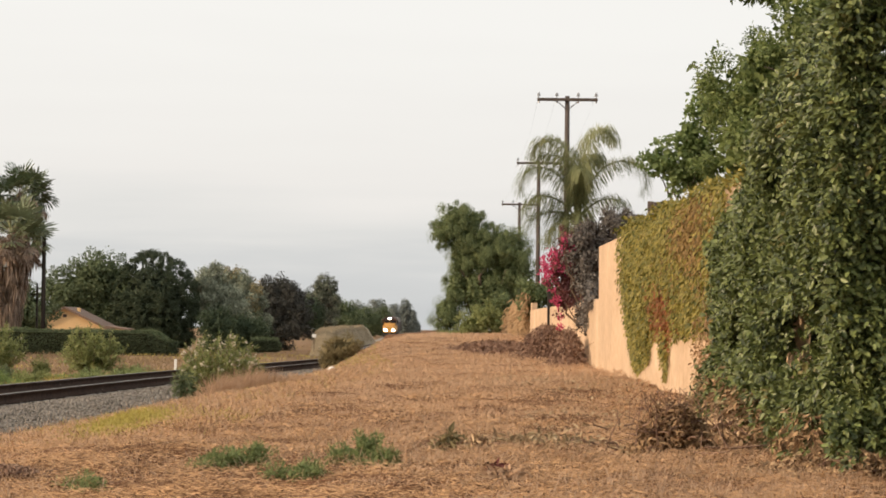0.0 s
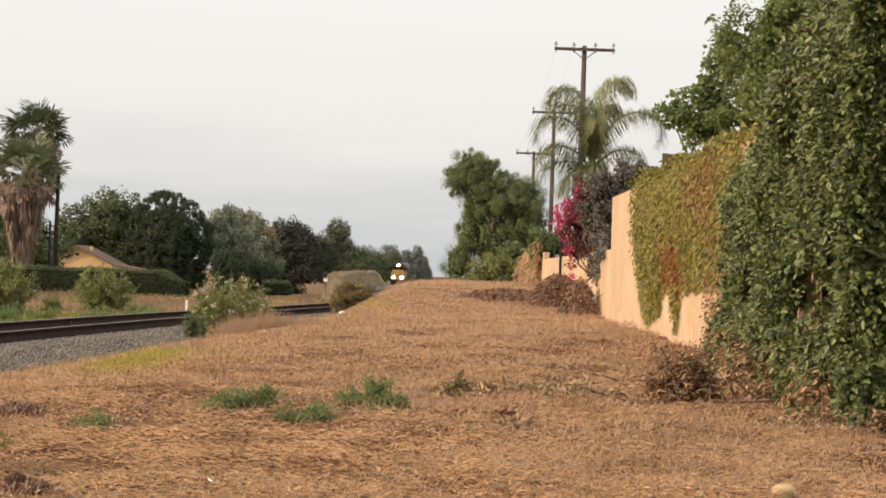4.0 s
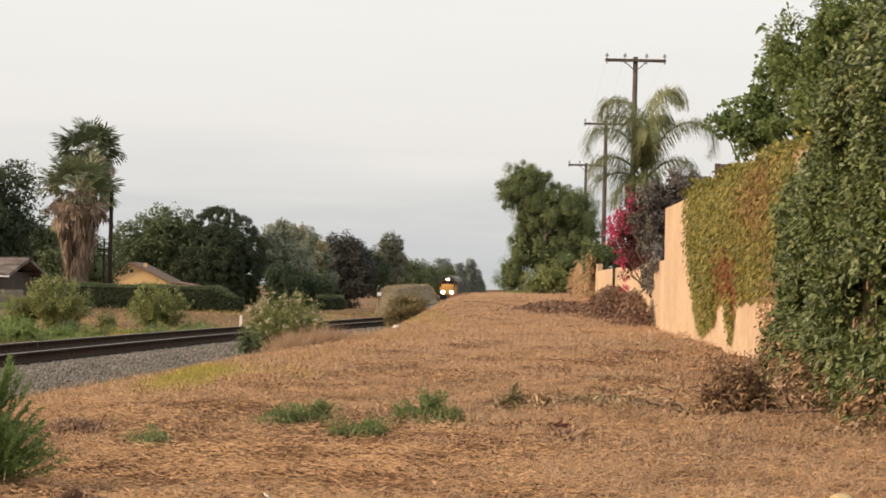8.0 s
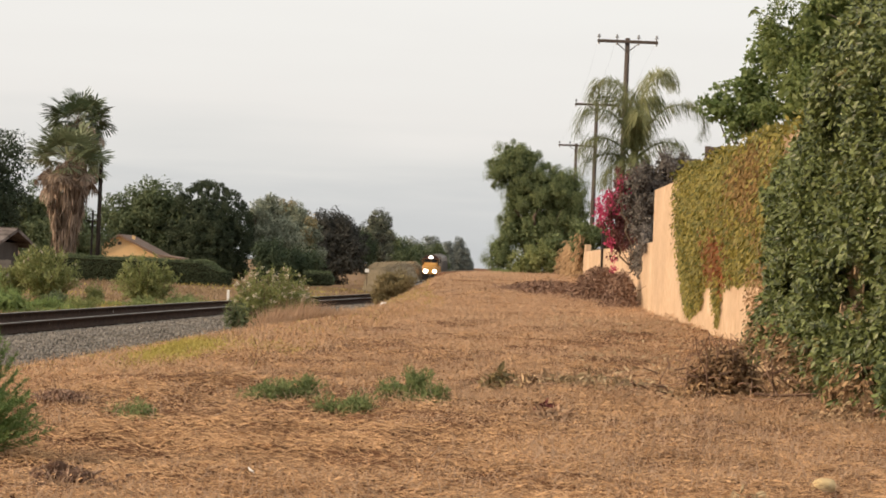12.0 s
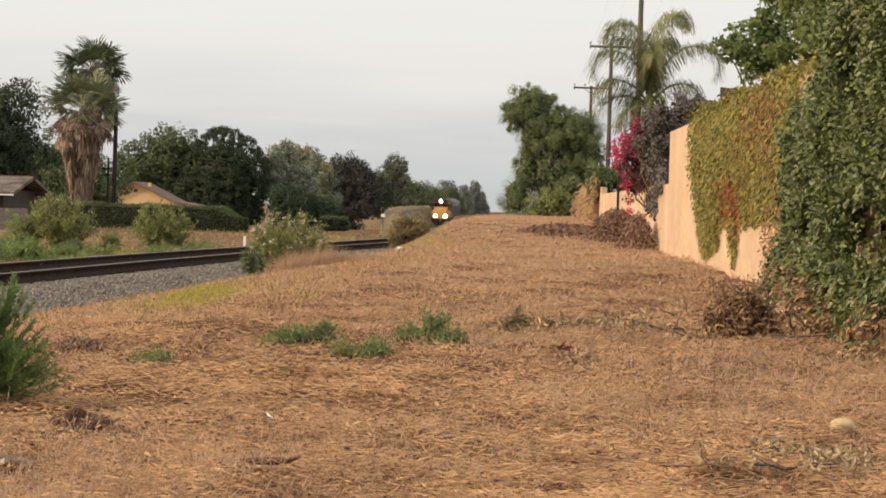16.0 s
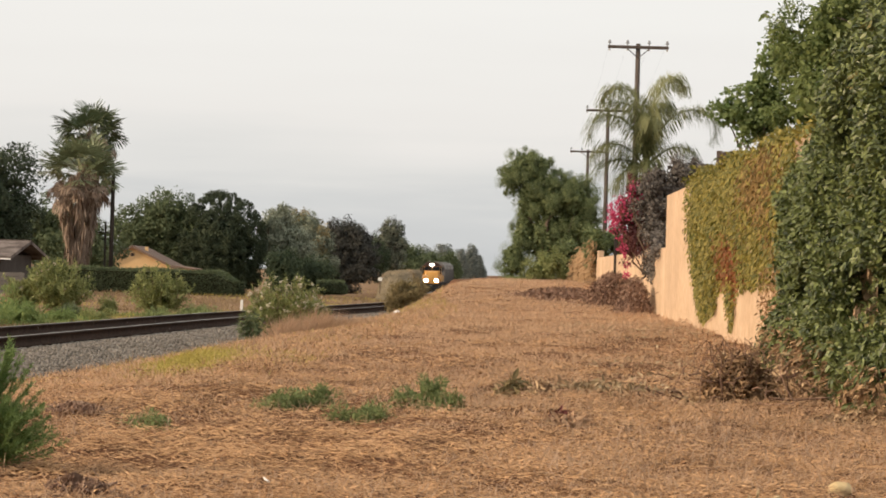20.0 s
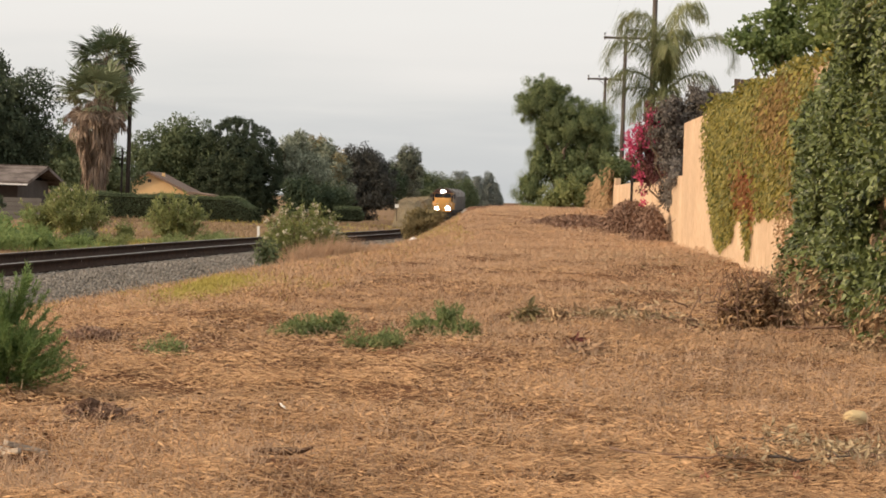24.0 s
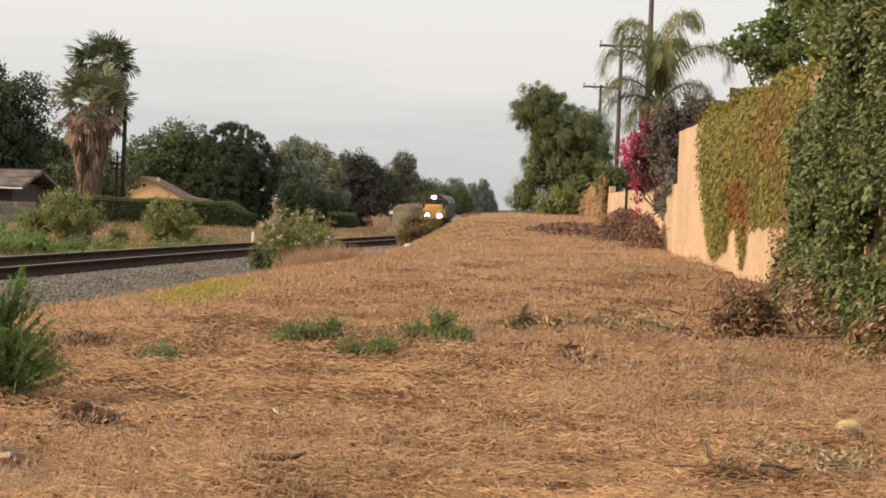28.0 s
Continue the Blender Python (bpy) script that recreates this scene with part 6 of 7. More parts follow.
# ---- small things on the field ----
def lump(name, x, y, sx, sy, sz, mat, label, category, seed):
    rng = np.random.default_rng(seed)
    bm = bmesh.new()
    bmesh.ops.create_icosphere(bm, subdivisions=3, radius=1.0)
    off = rng.random(3) * 9
    for v in bm.verts:
        k = 1 + 0.16 * noise.noise(v.co * 1.3 + Vector(off)) + 0.06 * noise.noise(v.co * 4 + Vector(off))
        v.co = Vector((v.co.x * sx, v.co.y * sy, v.co.z * sz)) * k
    ob = part(name, bm, mat, smooth=True)
    ob.matrix_world = pose(x, y, float(ground_z(x, y)) + sz * 0.85 + 0.012, 0, 0, 20 * seed)
    return tagged(ob, label, category)


lump("rock", 1.77, 13.1, 0.066, 0.05, 0.042, M_STONE, "smooth pale yellowish stone on straw", "rock", 1)
for k, (x, y, s) in enumerate([(1.2, 12.6, 0.012), (0.9, 14.2, 0.014), (2.0, 17.4, 0.012), (1.65, 11.6, 0.014)]):
    lump("pebble", x, y, s, s, s * 0.7, M_STONE, "small pale pebble on straw", "pebble", 2 + k)
lump("litter", -2.46, 58.0, 0.09, 0.05, 0.075, M_PAPER, "crumpled white litter on the slope", "litter", 9)
stick = thing("stick", -0.98, 10.6, float(ground_z(-0.98, 10.6)) + 0.06, "dark curved dead stick on straw", "stick")
part("wood", mesh_of("wood", *tube([(-0.12, 0.02, 0.010), (-0.05, 0, 0.006), (0.03, -0.01, 0.010), (0.09, 0.01, 0.012), (0.13, 0.03, 0.028)], [0.008, 0.018, 0.019, 0.012, 0.004], 6), M_CLOD), None, stick)
for k, (x, y, ln, rz) in enumerate([(-1.2, 13.0, 0.07, 120), (-2.3, 10.2, 0.16, -40), (1.3, 17.4, 0.2, 10)]):
    s2 = thing("straw_stalk", x, y, float(ground_z(x, y)) + 0.015, "pale dry stalk lying on the field", "stalk", "loose stalks", rz)
    part("stem", mesh_of("stem", *tube([(-ln / 2, 0, 0.0), (0, 0.01, 0.012), (ln / 2, 0, 0.02)], [0.005, 0.006, 0.004], 5), M_PAPER if k == 0 else M_HAY), None, s2)

for k, (x, y, sx, sz) in enumerate([(-2.0, 11.75, 0.06, 0.05), (-1.9, 11.65, 0.05, 0.03), (-1.5, 10.6, 0.025, 0.02), (-0.4, 21.5, 0.03, 0.02)]):
    lump("clod", x, y, sx, sx * 0.8, sz, M_CLOD, "dark crumbling earth clod on straw", "clod", 20 + k)
lump("clod", -3.02, 17.8, 0.15, 0.12, 0.05, M_DRYCLOD, "pale crumbly clod of dry earth in straw", "clod", 31)
lump("clod", -2.84, 17.6, 0.07, 0.06, 0.025, M_DRYCLOD, "small crumbly clod of dry earth", "clod", 32)
for k, (x, y, sp, h) in enumerate([(-1.92, 11.7, 0.12, 0.09), (-1.78, 11.6, 0.10, 0.06), (1.0, 20.6, 0.2, 0.16), (1.25, 20.4, 0.2, 0.14), (1.35, 15.5, 0.2, 0.12), (-2.9, 15.6, 0.2, 0.1), (-2.2, 14.2, 0.18, 0.07)]):
    grass_patch("dry_tuft", x, y, sp, h, 260, 0.005, M_DRYTALL, "standing tuft of dry brown grass", "dry grass", 640 + k, 1.0, group="dry tufts")
for k, (x, y, ln, rz, tilt) in enumerate([(-2.12, 10.5, 0.30, -62, -9), (-2.07, 10.62, 0.20, 35, 14), (-2.2, 10.55, 0.16, -20, 4)]):
    wd = thing("wood_scrap", x, y, float(ground_z(x, y)) + 0.055, "bleached grey scrap of split wood on straw", "wood scrap", "wood scraps", rz)
    bm = box(0, 0, 0, ln, 0.045, 0.022, 0.003, Matrix.Rotation(radians(tilt), 4, "Y"))
    for v in bm.verts:
        if v.co.x > 0:
            v.co.y *= 0.35
    part("wood", bm, M_PALEWOOD, wd)
post = thing("marker_post", -9.3, 89, float(ground_z(-9.3, 89)), "short white marker post beyond the rails", "marker post")
part("post", box(0, 0, 0.2, 0.09, 0.06, 0.46, 0.01), M_WHITE, post)


def cut_branch(x, y, ln, rz, thick, mat, shoots, seed, label):
    """A cut branch lying on the straw, with withering leafy shoots."""
    rng = np.random.default_rng(seed)
    ob = thing("cut_branch", x, y, float(ground_z(x, y)) + 0.05, label, "branch", "cut branches", rz)
    t = np.linspace(-0.5, 0.5, 7)
    pts = np.stack([ln * t, 0.06 * ln * np.sin(5 * t + seed), 0.012 + 0.05 * ln * t * t], -1)
    pts[1:-1] += rng.normal(size=(5, 3)) * 0.02 * ln
    part("wood", mesh_of("wood", *tube(pts, thick * np.linspace(1, 0.4, 7), 6), mat), None, ob, smooth=True)
    for q in range(shoots):
        k = rng.integers(1, 7)
        side = np.array([0.3 * rng.normal(), rng.choice([-1.0, 1.0]) * 0.6, 0.25])
        part("twig", mesh_of("twig", *grow(rng, pts[k], pts[k] + side * ln * 0.28, thick * 0.4, thick * 0.2, 0.08), mat), None, ob)
        part("foliage", mesh_of("foliage", *sprays(rng, np.repeat((pts[k] + side * ln * 0.2)[None], 3, 0), np.repeat(side[None], 3, 0) + rng.normal(size=(3, 3)) * 0.5, 5, 0.05, 0.042, 0.3, 0.2), M_CLIP), None, ob)
    return ob


for k, (x, y, ln, rz, th, mt, n) in enumerate([(0.92, 10.55, 0.50, -3, 0.007, M_HAY, 0), (0.62, 11.2, 0.40, -28, 0.006, M_TWIG, 0), (0.85, 10.95, 0.34, 14, 0.006, M_TWIG, 4), (1.2, 11.75, 0.34, -20, 0.006, M_OLDWOOD, 6), (1.3, 11.0, 0.40, 25, 0.007, M_OLDWOOD, 7), (1.52, 11.4, 0.36, -10, 0.006, M_TWIG, 6), (1.68, 11.9, 0.30, 30, 0.005, M_TWIG, 4), (1.1, 10.7, 0.45, -8, 0.006, M_HAY, 2)]):
    cut_branch(x, y, ln, rz, th, mt, n, 540 + k, "cut branch with withering grey-green leaves on straw" if n else "bare pale cut branch lying on straw")
for k, (x, y) in enumerate([(0.81, 10.5), (1.21, 10.7)]):
    petal = thing("fallen_petal", x, y, float(ground_z(x, y)) + 0.05, "crumpled salmon-pink fallen flower on straw", "petal", "fallen petals", 70 * k)
    rng_p = np.random.default_rng(560 + k)
    part("bract", mesh_of("bract", *ovate(rng_p.normal(size=(7, 3)) * 0.008, rand_dir(rng_p, 7) + [0, 0, 0.5], rand_dir(rng_p, 7), 0.028, 0.02), M_PETAL), None, petal)


def pale_litter():
    rng = np.random.default_rng(530)
    n = 2600
    y = 24 + 26 * rng.random(n) ** 1.2
    x = 3.0 - 2.1 * rng.random(n) ** 1.4
    keep = value_noise(1.1 * x, 0.5 * y, 31) + 0.15 * rng.normal(size=n) > 0.42
    x, y = x[keep], y[keep]
    blades(rng, x, y, 0.05 + 0.07 * rng.random(len(x)), 0.018 + 0.016 * rng.random(len(x)), 0.7, M_CLIP, "fallen_leaves", "pale fallen leaves strewn before the wall", "leaf litter")


pale_litter()
brush_pile("clipping", 0.95, 21.6, 0.75, 0.3, 0.12, 300, 50, 0.07, "withered leaves and stalks strewn in a row", 516, M_CLIP)
brush_pile("clipping", 0.8, 21.2, 0.5, 0.2, 0.11, 260, 30, 0.08, "pale withered leaves strewn over the stubble", 519, M_CLIP)
brush_pile("clipping", 0.38, 21.2, 0.3, 0.2, 0.12, 300, 20, 0.07, "brown broken stalks on the straw", 517, M_DEADLEAF)
brush_pile("leaf_litter", 1.75, 20.8, 0.5, 0.5, 0.04, 420, 24, 0.06, "pale fallen leaves scattered before the brush heap", 518, M_CLIP)
for k, (x, y, ln, rz) in enumerate([(2.45, 20.6, 0.55, 8), (2.2, 20.2, 0.3, -25), (1.2, 22.3, 0.4, 15), (1.55, 21.9, 0.35, -12)]):
    st = thing("twig", x, y, float(ground_z(x, y)) + 0.04, "dead twig lying on the straw", "twig", "fallen twigs", rz)
    part("wood", mesh_of("wood", *tube([(-ln / 2, 0, 0.01), (-ln * 0.15, 0.02, 0.0), (ln * 0.2, -0.01, 0.015), (ln / 2, 0.02, 0.03)], [0.011, 0.012, 0.009, 0.004], 6), M_TWIG), None, st)


# ---- clipped hedges ----
def clipped_hedge(x0, y0, x1, y1, h, depth, label, seed, z0):
    rng = np.random.default_rng(seed)
    length = math.hypot(x1 - x0, y1 - y0)
    ob = thing("clipped_hedge", x0, y0, z0, label, "hedge", "clipped hedges", math.degrees(math.atan2(y1 - y0, x1 - x0)))
    # near-black block gives the inside of the hedge its shade
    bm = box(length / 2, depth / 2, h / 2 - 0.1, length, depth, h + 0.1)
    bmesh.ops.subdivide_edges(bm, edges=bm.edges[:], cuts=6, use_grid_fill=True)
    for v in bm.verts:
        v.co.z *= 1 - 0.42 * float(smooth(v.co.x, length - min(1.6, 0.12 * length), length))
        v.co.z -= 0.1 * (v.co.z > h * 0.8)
    part("core", bm, M_HEDGESHADE, ob)
    n = int(1900 * length)
    pick = rng.random(n)
    fx = length * rng.random(n)
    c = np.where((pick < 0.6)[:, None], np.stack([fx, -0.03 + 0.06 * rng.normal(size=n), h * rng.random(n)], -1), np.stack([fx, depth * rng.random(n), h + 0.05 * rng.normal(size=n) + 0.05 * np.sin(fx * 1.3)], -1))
    c[:, 2] -= np.where(pick >= 0.6, 0.16 * (2 * c[:, 1] / depth - 1) ** 2, 0)
    c[:, 1] += np.where(pick < 0.6, 0.25 * smooth(c[:, 2], h * 0.75, h), 0)
    end = rng.random(n) < 0.10
    c[end] = np.stack([length + 0.05 * rng.normal(size=n), depth * rng.random(n), h * rng.random(n)], -1)[end]
    fx = np.where(end, length, fx)
    c[:, 2] *= 1 - 0.40 * smooth(fx, length - min(1.6, 0.12 * length), length)
    axis, nrm = rand_dir(rng, n), rand_dir(rng, n) + [0, -0.5, 0.5]
    # shaded sides and lit top are put into the leaf colours
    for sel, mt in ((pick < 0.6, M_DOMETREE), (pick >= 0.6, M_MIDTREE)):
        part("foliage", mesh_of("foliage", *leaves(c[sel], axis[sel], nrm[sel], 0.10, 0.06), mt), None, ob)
    return ob


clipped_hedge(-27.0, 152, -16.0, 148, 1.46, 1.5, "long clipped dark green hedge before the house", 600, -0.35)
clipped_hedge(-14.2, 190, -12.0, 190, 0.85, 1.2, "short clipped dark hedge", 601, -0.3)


# ---- houses ----
def gable_house(x0, x1, y, base, eave, ridge, depth, wall_mat, roof_mat, label):
    ob = thing("house", (x0 + x1) / 2, y, base, label, "house")
    w, e, r = (x1 - x0) / 2, eave - base, ridge - base
    bm = bmesh.new()
    front = [bm.verts.new(p) for p in ((-w, 0, -0.2), (w, 0, -0.2), (w, 0, e), (0, 0, r - 0.1), (-w, 0, e))]
    back = [bm.verts.new((v.co.x, depth, v.co.z)) for v in front]
    bm.faces.new(front)
    bm.faces.new(back[::-1])
    for k in range(5):
        bm.faces.new((front[k], back[k], back[(k + 1) % 5], front[(k + 1) % 5]))
    part("wall", bm, wall_mat, ob)
    pitch = math.atan2(r - e, w)
    for s in (-1, 1):
        ln = math.hypot(w, r - e) + 0.5
        part("roof", box(s * (w / 2 + 0.2), depth / 2, (r + e) / 2 - 0.09, ln, depth + 0.8, 0.13, 0.0, Matrix.Rotation(s * pitch, 4, "Y")), roof_mat, ob)
        part("fascia", box(s * (w / 2 + 0.2), -0.42, (r + e) / 2 - 0.12, ln, 0.04, 0.2, 0.0, Matrix.Rotation(s * pitch, 4, "Y")), M_ROOF, ob)
    return ob, w, e, r


h1, w1, e1, r1 = gable_house(-39.7, -31.7, 240, -1.3, 1.2, 3.12, 9.0, M_HOUSE, M_ROOF, "ochre stucco house with brown gabled roof")
part("wing", box(w1 + 0.8, 3.5, 1.1, 1.6, 6, 2.6), M_HOUSE, h1)
part("wing_roof", box(w1 + 0.5, 3.5, 2.55, 2.9, 6.8, 0.14, 0.0, Matrix.Rotation(radians(7), 4, "Y")), M_ROOF, h1)
part("vent", box(0, -0.03, r1 - 0.8, 0.35, 0.05, 0.3), M_SIDING, h1)
part("chimney", box(0.9, 3.0, r1 - 0.2, 0.3, 0.3, 0.4), M_HOUSE, h1)
h2 = thing("house", -28.9, 122, -0.35, "low dark house with weathered brown roof", "house")
part("wall", box(0, 4, 1.0, 8.6, 8, 2.1), M_SIDING, h2)
part("roof", box(0.2, 1.6, 2.3, 9.6, 5.4, 0.16, 0.0, Matrix.Rotation(radians(9), 4, "X")), M_GREYROOF, h2)
part("roof", box(0.2, 6.6, 2.3, 9.6, 5.4, 0.16, 0.0, Matrix.Rotation(radians(-9), 4, "X")), M_GREYROOF, h2)
part("fascia", box(0.2, -1.1, 1.82, 9.6, 0.05, 0.07), M_WHITE, h2)
fen = thing("board_fence", -29.5, 117, -0.3, "weathered grey fence of level boards before the low house", "fence", kind="")
for k in range(6):
    part("board", box(3.5, 0.006 * (k % 2), 0.05 + 0.2 * k, 7.1, 0.025, 0.185), M_FENCE, fen)
for k in range(4):
    part("post", box(0.1 + 2.25 * k, 0.07, 0.5, 0.1, 0.1, 1.35), M_FENCE, fen)


# ---- grassy bank beside the line ----
def bank():
    rng = np.random.default_rng(700)
    ys = steps((195, 520, 4))
    us = np.linspace(-5.6, -1.7, 14)
    gx = track_x(ys)[:, None] + us[None]
    gy = ys[:, None] + 0 * gx
    prof = np.interp(us, [-5.6, -4.7, -4.1, -3.1, -1.7], [0, 0.9, 1.0, 0.8, 0])[None]
    ht = (np.interp(ys, [195, 215, 250, 300, 420, 505, 520], [0, 0.9, 2.1, 3.0, 3.5, 3.4, 0]))[:, None]
    gz = track_z(gy) - 0.45 + prof * ht * (0.93 + 0.14 * value_noise(0.9 * gx, 0.03 * gy, 41)) + 0.05 * rng.normal(size=gx.shape) * (prof > 0.1)
    n, k = gx.shape
    i, j = np.meshgrid(np.arange(n - 1), np.arange(k - 1), indexing="ij")
    a0 = i * k + j
    f = np.stack([a0, a0 + 1, a0 + 1 + k, a0 + k], -1).reshape(-1, 4)
    ob = part("bank", mesh_of("bank", np.stack([gx, gy, gz], -1).reshape(-1, 3), f, M_BANK), None, smooth=True)
    tagged(ob, "earth bank with dry grass beside the line", "bank", kind="structure")
    m = 30000
    yy = 196 + 300 * rng.random(m) ** 1.5
    uu = -5.2 + 3.2 * rng.random(m)
    hh = np.interp(uu, [-5.6, -4.7, -4.1, -3.1, -1.7], [0, 0.9, 1.0, 0.8, 0]) * np.interp(yy, [195, 215, 250, 300, 420, 505, 520], [0, 0.9, 2.1, 3.0, 3.5, 3.4, 0])
    c = np.stack([track_x(yy) + uu, yy, track_z(yy) - 0.50 + hh * (0.93 + 0.14 * value_noise(0.9 * (track_x(yy) + uu), 0.03 * yy, 41))], -1)
    d = rng.normal(size=(m, 3)) * 0.4 + [0, 0, 1]
    ob = part("bank_grass", mesh_of("bank_grass", *leaves(c, d, rand_dir(rng, m), 0.15 + 0.35 * rng.random(m), 0.045), M_BANK), None)
    tagged(ob, "dry grass on the bank", "dry grass", kind="stuff")


bank()
sign = thing("line_sign", -10.65, 215, -1.0, "small white sign on a post beside the bank", "sign")
part("post", rod((0, 0, -0.3), (0, 0, 1.7), 0.03), M_POLE, sign)
part("plate", box(0, -0.04, 1.75, 0.34, 0.02, 0.3, 0.004), M_WHITE, sign)


# ---- train ----
def locomotive():
    """Built with its front coupler at the origin, facing +y, rail tops at z = 0."""
    ob = thing("locomotive", 0, 600, 0, "yellow diesel locomotive with grey roof and lit headlamps", "locomotive")
    # frame and walkway
    part("frame", box(0, -9.0, 1.22, 3.0, 17.0, 0.38, 0.04), M_LOCODARK, ob)
    part("walkway", box(0, -9.0, 1.44, 3.1, 17.2, 0.06), M_LOCOGREY, ob)
    part("pilot", box(0, -0.42, 0.72, 2.9, 0.14, 1.0, 0.05), M_LOCODARK, ob)
    bm = bmesh.new()
    for s in (-1, 1):
        add_box(bm, s * 0.7, -0.22, 0.36, 1.3, 0.3, 0.42, 0.03, Matrix.Rotation(s * radians(-18), 4, "Z"))
    part("snowplow", bm, M_LOCODARK, ob)
    part("coupler", box(0, -0.1, 0.88, 0.28, 0.7, 0.3, 0.04), M_STEEL, ob)
    part("anticlimber", box(0, -0.28, 1.32, 2.6, 0.24, 0.3, 0.03), M_LOCO, ob)
    # short nose with sloped top
    bm = bmesh.new()
    sec = [(-1.1, 1.46), (1.1, 1.46), (1.1, 2.75), (0.85, 3.12), (-0.85, 3.12), (-1.1, 2.75)]
    rings = []
    for y0, k in ((-0.85, 0.94), (-1.0, 1.0), (-2.4, 1.0)):
        rings.append([bm.verts.new((u * (k if k < 1 else 1), y0, 1.46 + (z - 1.46) * (0.97 if k < 1 else 1))) for u, z in sec])
    for ra, rb in zip(rings, rings[1:]):
        for i in range(6):
            bm.faces.new((ra[i], ra[(i + 1) % 6], rb[(i + 1) % 6], rb[i]))
    bm.faces.new(rings[0])
    nose = part("nose", bm, M_LOCO, ob)
    part("nose_door", box(0, -0.83, 2.1, 0.62, 0.03, 1.2, 0.02), M_LOCO, nose)
    part("red_stripe", box(0, -0.832, 1.56, 2.0, 0.02, 0.08), M_LOCORED, nose)
    # cab
    bm = bmesh.new()
    sec = [(-1.54, 1.46), (1.54, 1.46), (1.54, 3.95), (1.05, 4.42), (0.55, 4.56), (-0.55, 4.56), (-1.05, 4.42), (-1.54, 3.95)]
    rings = [[bm.verts.new((u, y0, z)) for u, z in sec] for y0 in (-2.4, -4.7)]
    for i in range(8):
        bm.faces.new((rings[0][i], rings[0][(i + 1) % 8], rings[1][(i + 1) % 8], rings[1][i]))
    bm.faces.new(rings[0])
    bm.faces.new(rings[1][::-1])
    cab = part("cab", bm, M_LOCO, ob)
    part("cab_roof", box(0, -3.5, 4.56, 1.7, 2.6, 0.1, 0.03), M_LOCOGREY, cab, "grey cab roof")
    for s in (-1, 1):
        part("roof_slope", box(s * 1.24, -3.5, 4.24, 0.80, 2.5, 0.06, 0.0, Matrix.Rotation(s * radians(42), 4, "Y")), M_LOCOGREY, cab)
        part("windshield", box(s * 0.62, -2.385, 3.58, 1.18, 0.05, 0.66, 0.02), M_WINDOW, cab, "dark windshield pane")
        part("end_window", box(s * 1.39, -2.385, 3.3, 0.26, 0.05, 1.2, 0.02), M_WINDOW, cab, "dark cab door window")
        part("side_window", box(s * 1.545, -3.55, 3.4, 0.05, 1.5, 0.7, 0.02), M_WINDOW, cab, "dark side window")
        part("sunshade", box(s * 1.68, -3.55, 3.85, 0.3, 1.6, 0.04), M_LOCOGREY, cab)
        part("mirror", box(s * 1.74, -2.7, 3.5, 0.3, 0.05, 0.7, 0.01), M_LOCODARK, cab)
        part("number_board", box(s * 0.72, -2.345, 4.16, 0.5, 0.06, 0.2, 0.01), M_LOCODARK, cab, "dark board")
    bm = bmesh.new()
    outline = [(-1.5, 3.95), (1.5, 3.95), (1.03, 4.40), (0.54, 4.54), (-0.54, 4.54), (-1.03, 4.40)]
    near = [bm.verts.new((u, -2.36, z)) for u, z in outline]
    back = [bm.verts.new((u, -2.41, z)) for u, z in outline]
    bm.faces.new(near)
    bm.faces.new(back[::-1])
    for i in range(6):
        bm.faces.new((near[i], back[i], back[(i + 1) % 6], near[(i + 1) % 6]))
    part("brow", bm, M_LOCOMAROON, cab, "dark maroon band above the windshield")
    hb = part("headlight_box", box(0, -2.33, 4.2, 0.56, 0.14, 0.34, 0.03), M_LOCODARK, cab)
    for s in (-1, 1):
        # glowing discs oversized: the lamps' glare is built into their radius
        part("headlight", rod((s * 0.13, -2.28, 4.2), (s * 0.14, -2.22, 4.2), 0.18, 0.18, 16), M_LAMP, hb, "lit headlamp")
        dl = part("ditch_light", rod((s * 0.84, -0.42, 1.64), (s * 0.84, -0.2, 1.64), 0.30, 0.36, 16), M_LOCODARK, ob)
        part("lens", rod((s * 0.84, -0.2, 1.64), (s * 0.84, -0.17, 1.64), 0.33, 0.33, 16), M_LAMP, dl, "lit ditch lamp lens widened to take in its glare")
    # long hood
    bm = box(0, -11.0, 2.75, 1.86, 12.4, 2.6, 0.12)
    hood = part("hood", bm, M_LOCO, ob)
    part("hood_roof", box(0, -11.0, 4.1, 1.5, 12.2, 0.14, 0.05), M_LOCOGREY, hood)
    for k in range(10):
        for s in (-1, 1):
            part("hood_door", box(s * 0.94, -5.9 - 1.1 * k, 2.6, 0.03, 0.98, 1.9, 0.01), M_LOCO, hood)
    for k in range(3):
        fan = part("fan", rod((0, -13.2 - 1.4 * k, 4.16), (0, -13.2 - 1.4 * k, 4.36), 0.6, 0.6, 20), M_LOCOGREY, hood)
    part("exhaust", box(0, -8.6, 4.3, 0.5, 0.9, 0.3, 0.04), M_LOCODARK, hood)
    for s in (-1, 1):
        part("grille", box(s * 0.95, -14.8, 3.5, 0.03, 3.6, 0.8, 0.01), M_LOCODARK, hood)
        # handrails and stanchions
        rl = part("handrail", rod((s * 1.46, -4.8, 2.46), (s * 1.46, -17.2, 2.46), 0.02, 0.02, 6), M_LOCO, ob)
        for k in range(9):
            part("stanchion", rod((s * 1.46, -5.0 - 1.5 * k, 1.46), (s * 1.46, -5.0 - 1.5 * k, 2.46), 0.018, 0.018, 6), M_LOCO, rl)
        part("front_rail", rod((s * 0.6, -0.35, 2.4), (s * 1.4, -0.5, 2.4), 0.02, 0.02, 6), M_WHITE, ob)
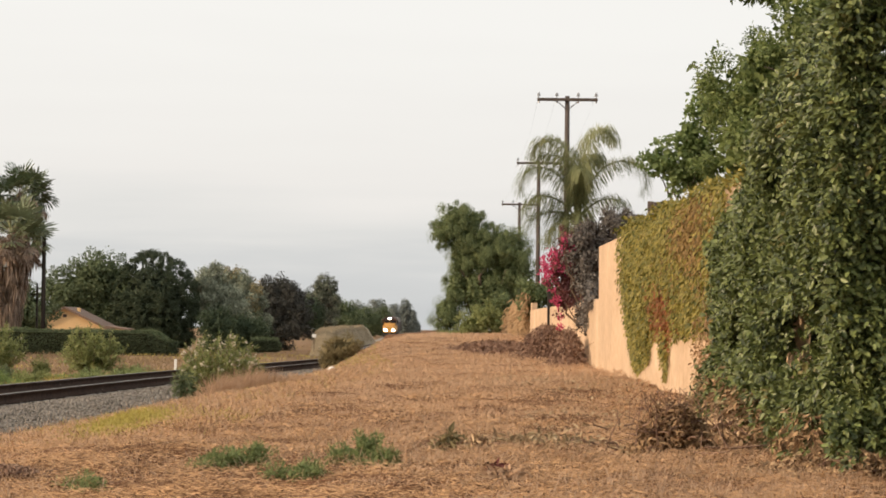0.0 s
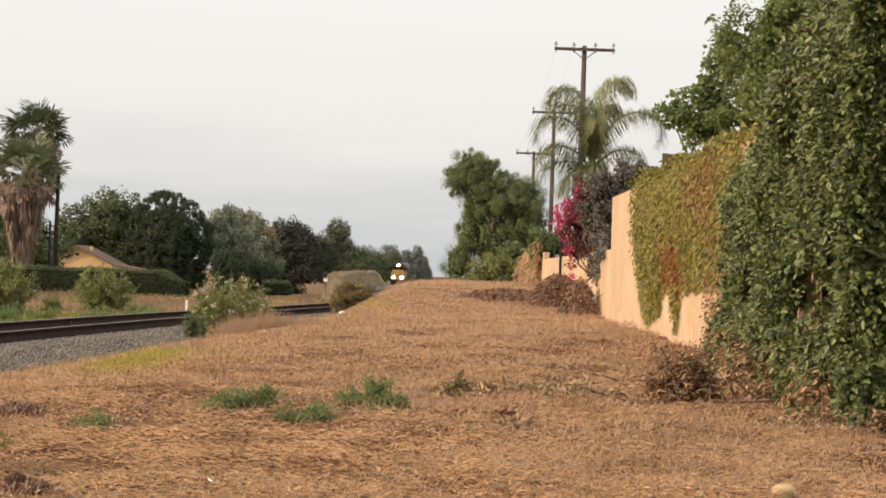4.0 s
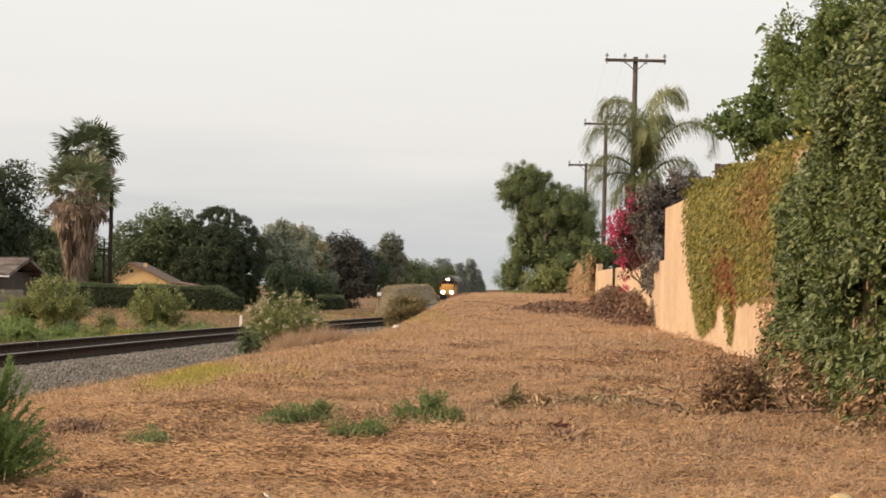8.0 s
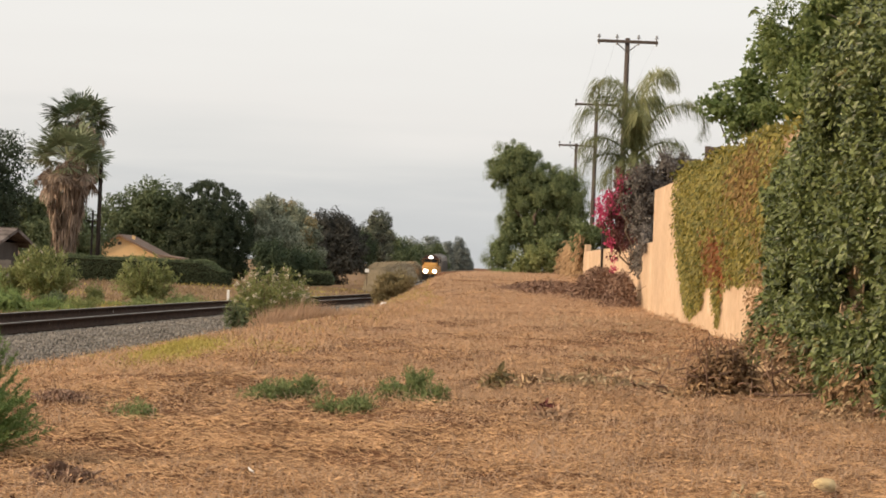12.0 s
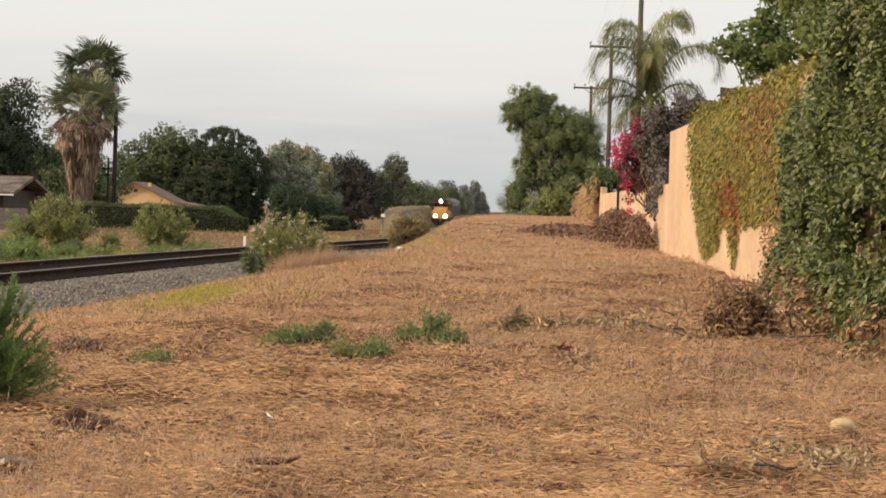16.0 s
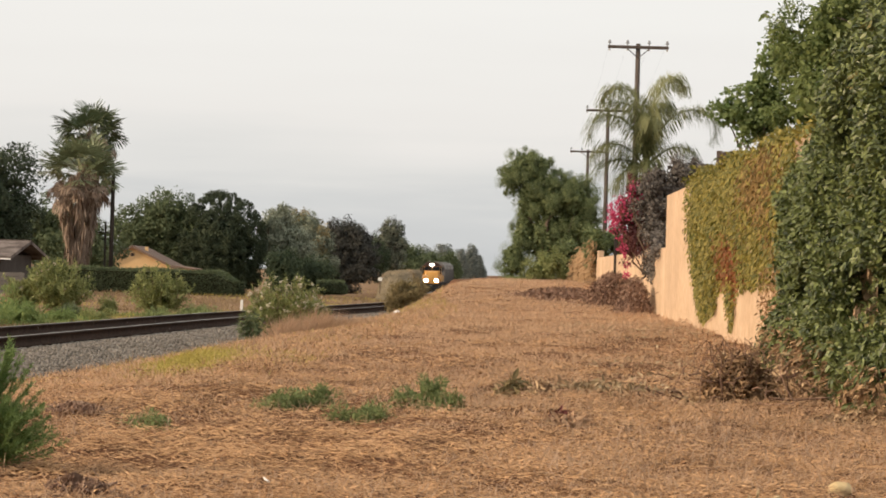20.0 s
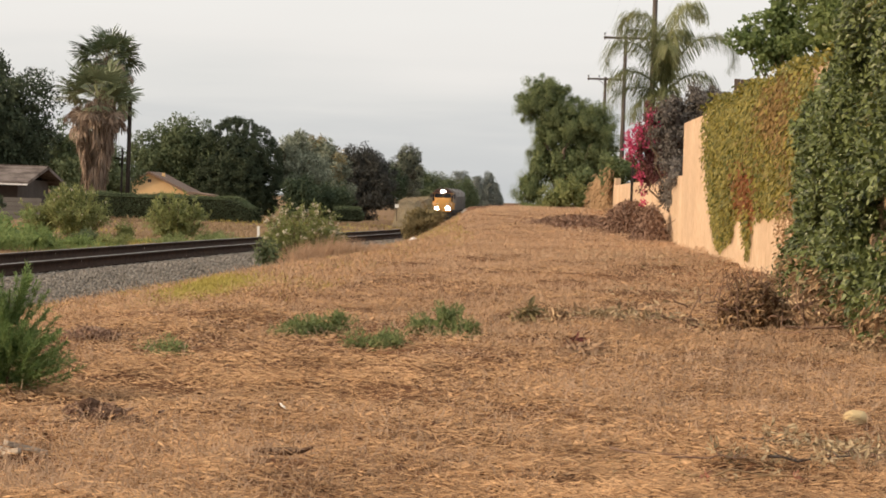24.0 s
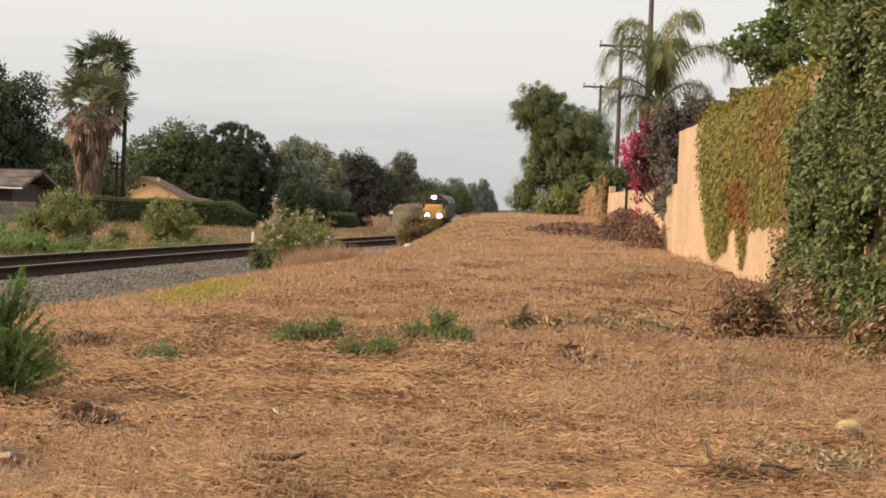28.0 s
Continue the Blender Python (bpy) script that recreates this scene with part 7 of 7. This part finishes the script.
        for ux in (0.6, 1.4):
            part("front_stanchion", rod((s * ux, -0.4, 1.46), (s * ux, -0.4, 2.4), 0.02, 0.02, 6), M_WHITE, ob)
        for k in range(4):
            part("step", box(s * 1.38, -0.9, 0.42 + 0.27 * k, 0.34, 0.7, 0.04), M_LOCODARK, ob)
    part("fuel_tank", box(0, -9.0, 0.72, 2.6, 4.4, 0.8, 0.12), M_LOCODARK, ob)
    for yt in (-3.6, -14.4):
        truck = part("truck", box(0, yt, 0.72, 2.3, 3.6, 0.36, 0.06), M_LOCODARK, ob)
        for s in (-1, 1):
            part("side_frame", box(s * 1.1, yt, 0.66, 0.16, 3.9, 0.5, 0.06), M_LOCODARK, truck)
        for dy in (-1.37, 1.37):
            bm = rod((-0.9, yt + dy, 0.51), (0.9, yt + dy, 0.51), 0.09, 0.09, 10)
            for s in (-1, 1):
                add_rod(bm, (s * 0.70, yt + dy, 0.51), (s * 0.82, yt + dy, 0.51), 0.51, 0.49, 24)
            part("wheelset", bm, M_STEEL, truck)
    horn = part("horn", rod((0.4, -3.0, 4.7), (0.4, -2.6, 4.72), 0.03, 0.09, 8), M_STEEL, ob)
    return ob


def hopper():
    """A covered hopper wagon, built like the locomotive from its front coupler back."""
    ob = thing("hopper_wagon", 0, 640, 0, "dull grey-brown covered hopper wagon behind the locomotive", "railway wagon", "hopper wagons")
    bm = bmesh.new()
    sec = [(-1.5, 1.4), (1.5, 1.4), (1.58, 3.0), (1.4, 4.2), (0.7, 4.62), (-0.7, 4.62), (-1.4, 4.2), (-1.58, 3.0)]
    rings = [[bm.verts.new((u, y0, z)) for u, z in sec] for y0 in (-1.4, -15.2)]
    for i in range(8):
        bm.faces.new((rings[0][i], rings[0][(i + 1) % 8], rings[1][(i + 1) % 8], rings[1][i]))
    bm.faces.new(rings[0])
    bm.faces.new(rings[1][::-1])
    part("body", bm, M_WAGON, ob)
    part("underframe", box(0, -8.3, 1.1, 2.4, 15.6, 0.34, 0.03), M_LOCODARK, ob)
    for k in range(11):
        for s in (-1, 1):
            part("rib", box(s * 1.58, -2.2 - 1.25 * k, 2.4, 0.1, 0.1, 2.2), M_WAGON, ob)
    for k in range(3):
        part("hatch", box(0, -4 - 4.2 * k, 4.7, 0.7, 3.0, 0.14, 0.03), M_WAGON, ob)
        part("chute", rod((0, -4 - 4.2 * k, 1.3), (0, -4 - 4.2 * k, 0.4), 1.3, 0.4, 4), M_WAGON, ob)
    part("ladder", box(1.2, -0.9, 2.4, 0.5, 0.05, 2.4), M_WAGON, ob)
    part("end_platform", box(0, -0.8, 1.25, 2.6, 1.2, 0.1), M_LOCODARK, ob)
    for yt in (-2.6, -14.0):
        truck = part("truck", box(0, yt, 0.6, 2.0, 2.6, 0.3, 0.05), M_LOCODARK, ob)
        for dy in (-0.9, 0.9):
            bm = rod((-0.9, yt + dy, 0.46), (0.9, yt + dy, 0.46), 0.08, 0.08, 10)
            for s in (-1, 1):
                add_rod(bm, (s * 0.70, yt + dy, 0.46), (s * 0.82, yt + dy, 0.46), 0.46, 0.44, 20)
            part("wheelset", bm, M_STEEL, truck)
    return ob


loco = locomotive()
wagon = hopper()
wagons = [wagon, copy_thing(wagon, pose(0, 660, 0)), copy_thing(wagon, pose(0, 680, 0))]

# ---- sleepers, last ----
tie_mesh = bpy.data.meshes.new("tie")
bm = box(0, 0, 0, 2.6, 0.23, 0.18, 0.012)
bm.to_mesh(tie_mesh)
bm.free()
tie_mesh.materials.append(M_TIE)
for k in range(230):
    y = 18 + 0.52 * k
    ob = new("tie", tie_mesh)
    ob.parent = track
    ob.matrix_local = pose(float(track_x(y)), y, float(track_z(y)) - 0.263, 0, 0, -math.degrees(math.atan(float(track_x(y + 0.5) - track_x(y - 0.5)))) + random.uniform(-0.6, 0.6))


def motions():
    """The train rolls towards us along the line, slowing a little."""
    def at_front(y, turn_len):
        y2 = y + turn_len
        dx, dy = float(track_x(y) - track_x(y2)), -turn_len
        tilt = math.degrees(math.atan2(float(track_z(y) - track_z(y2)), turn_len))
        return pose(float(track_x(y)), y, float(track_z(y)), tilt, 0, math.degrees(math.atan2(-dx, dy)))

    for k, ob in enumerate([loco, *wagons]):
        back = 0 if k == 0 else 18.2 + 16.9 * (k - 1)
        walk(ob, [(t, at_front(553 - 8.2 * t + 0.03 * t * t + back, 14.0)) for t in range(0, 29)])


motions()
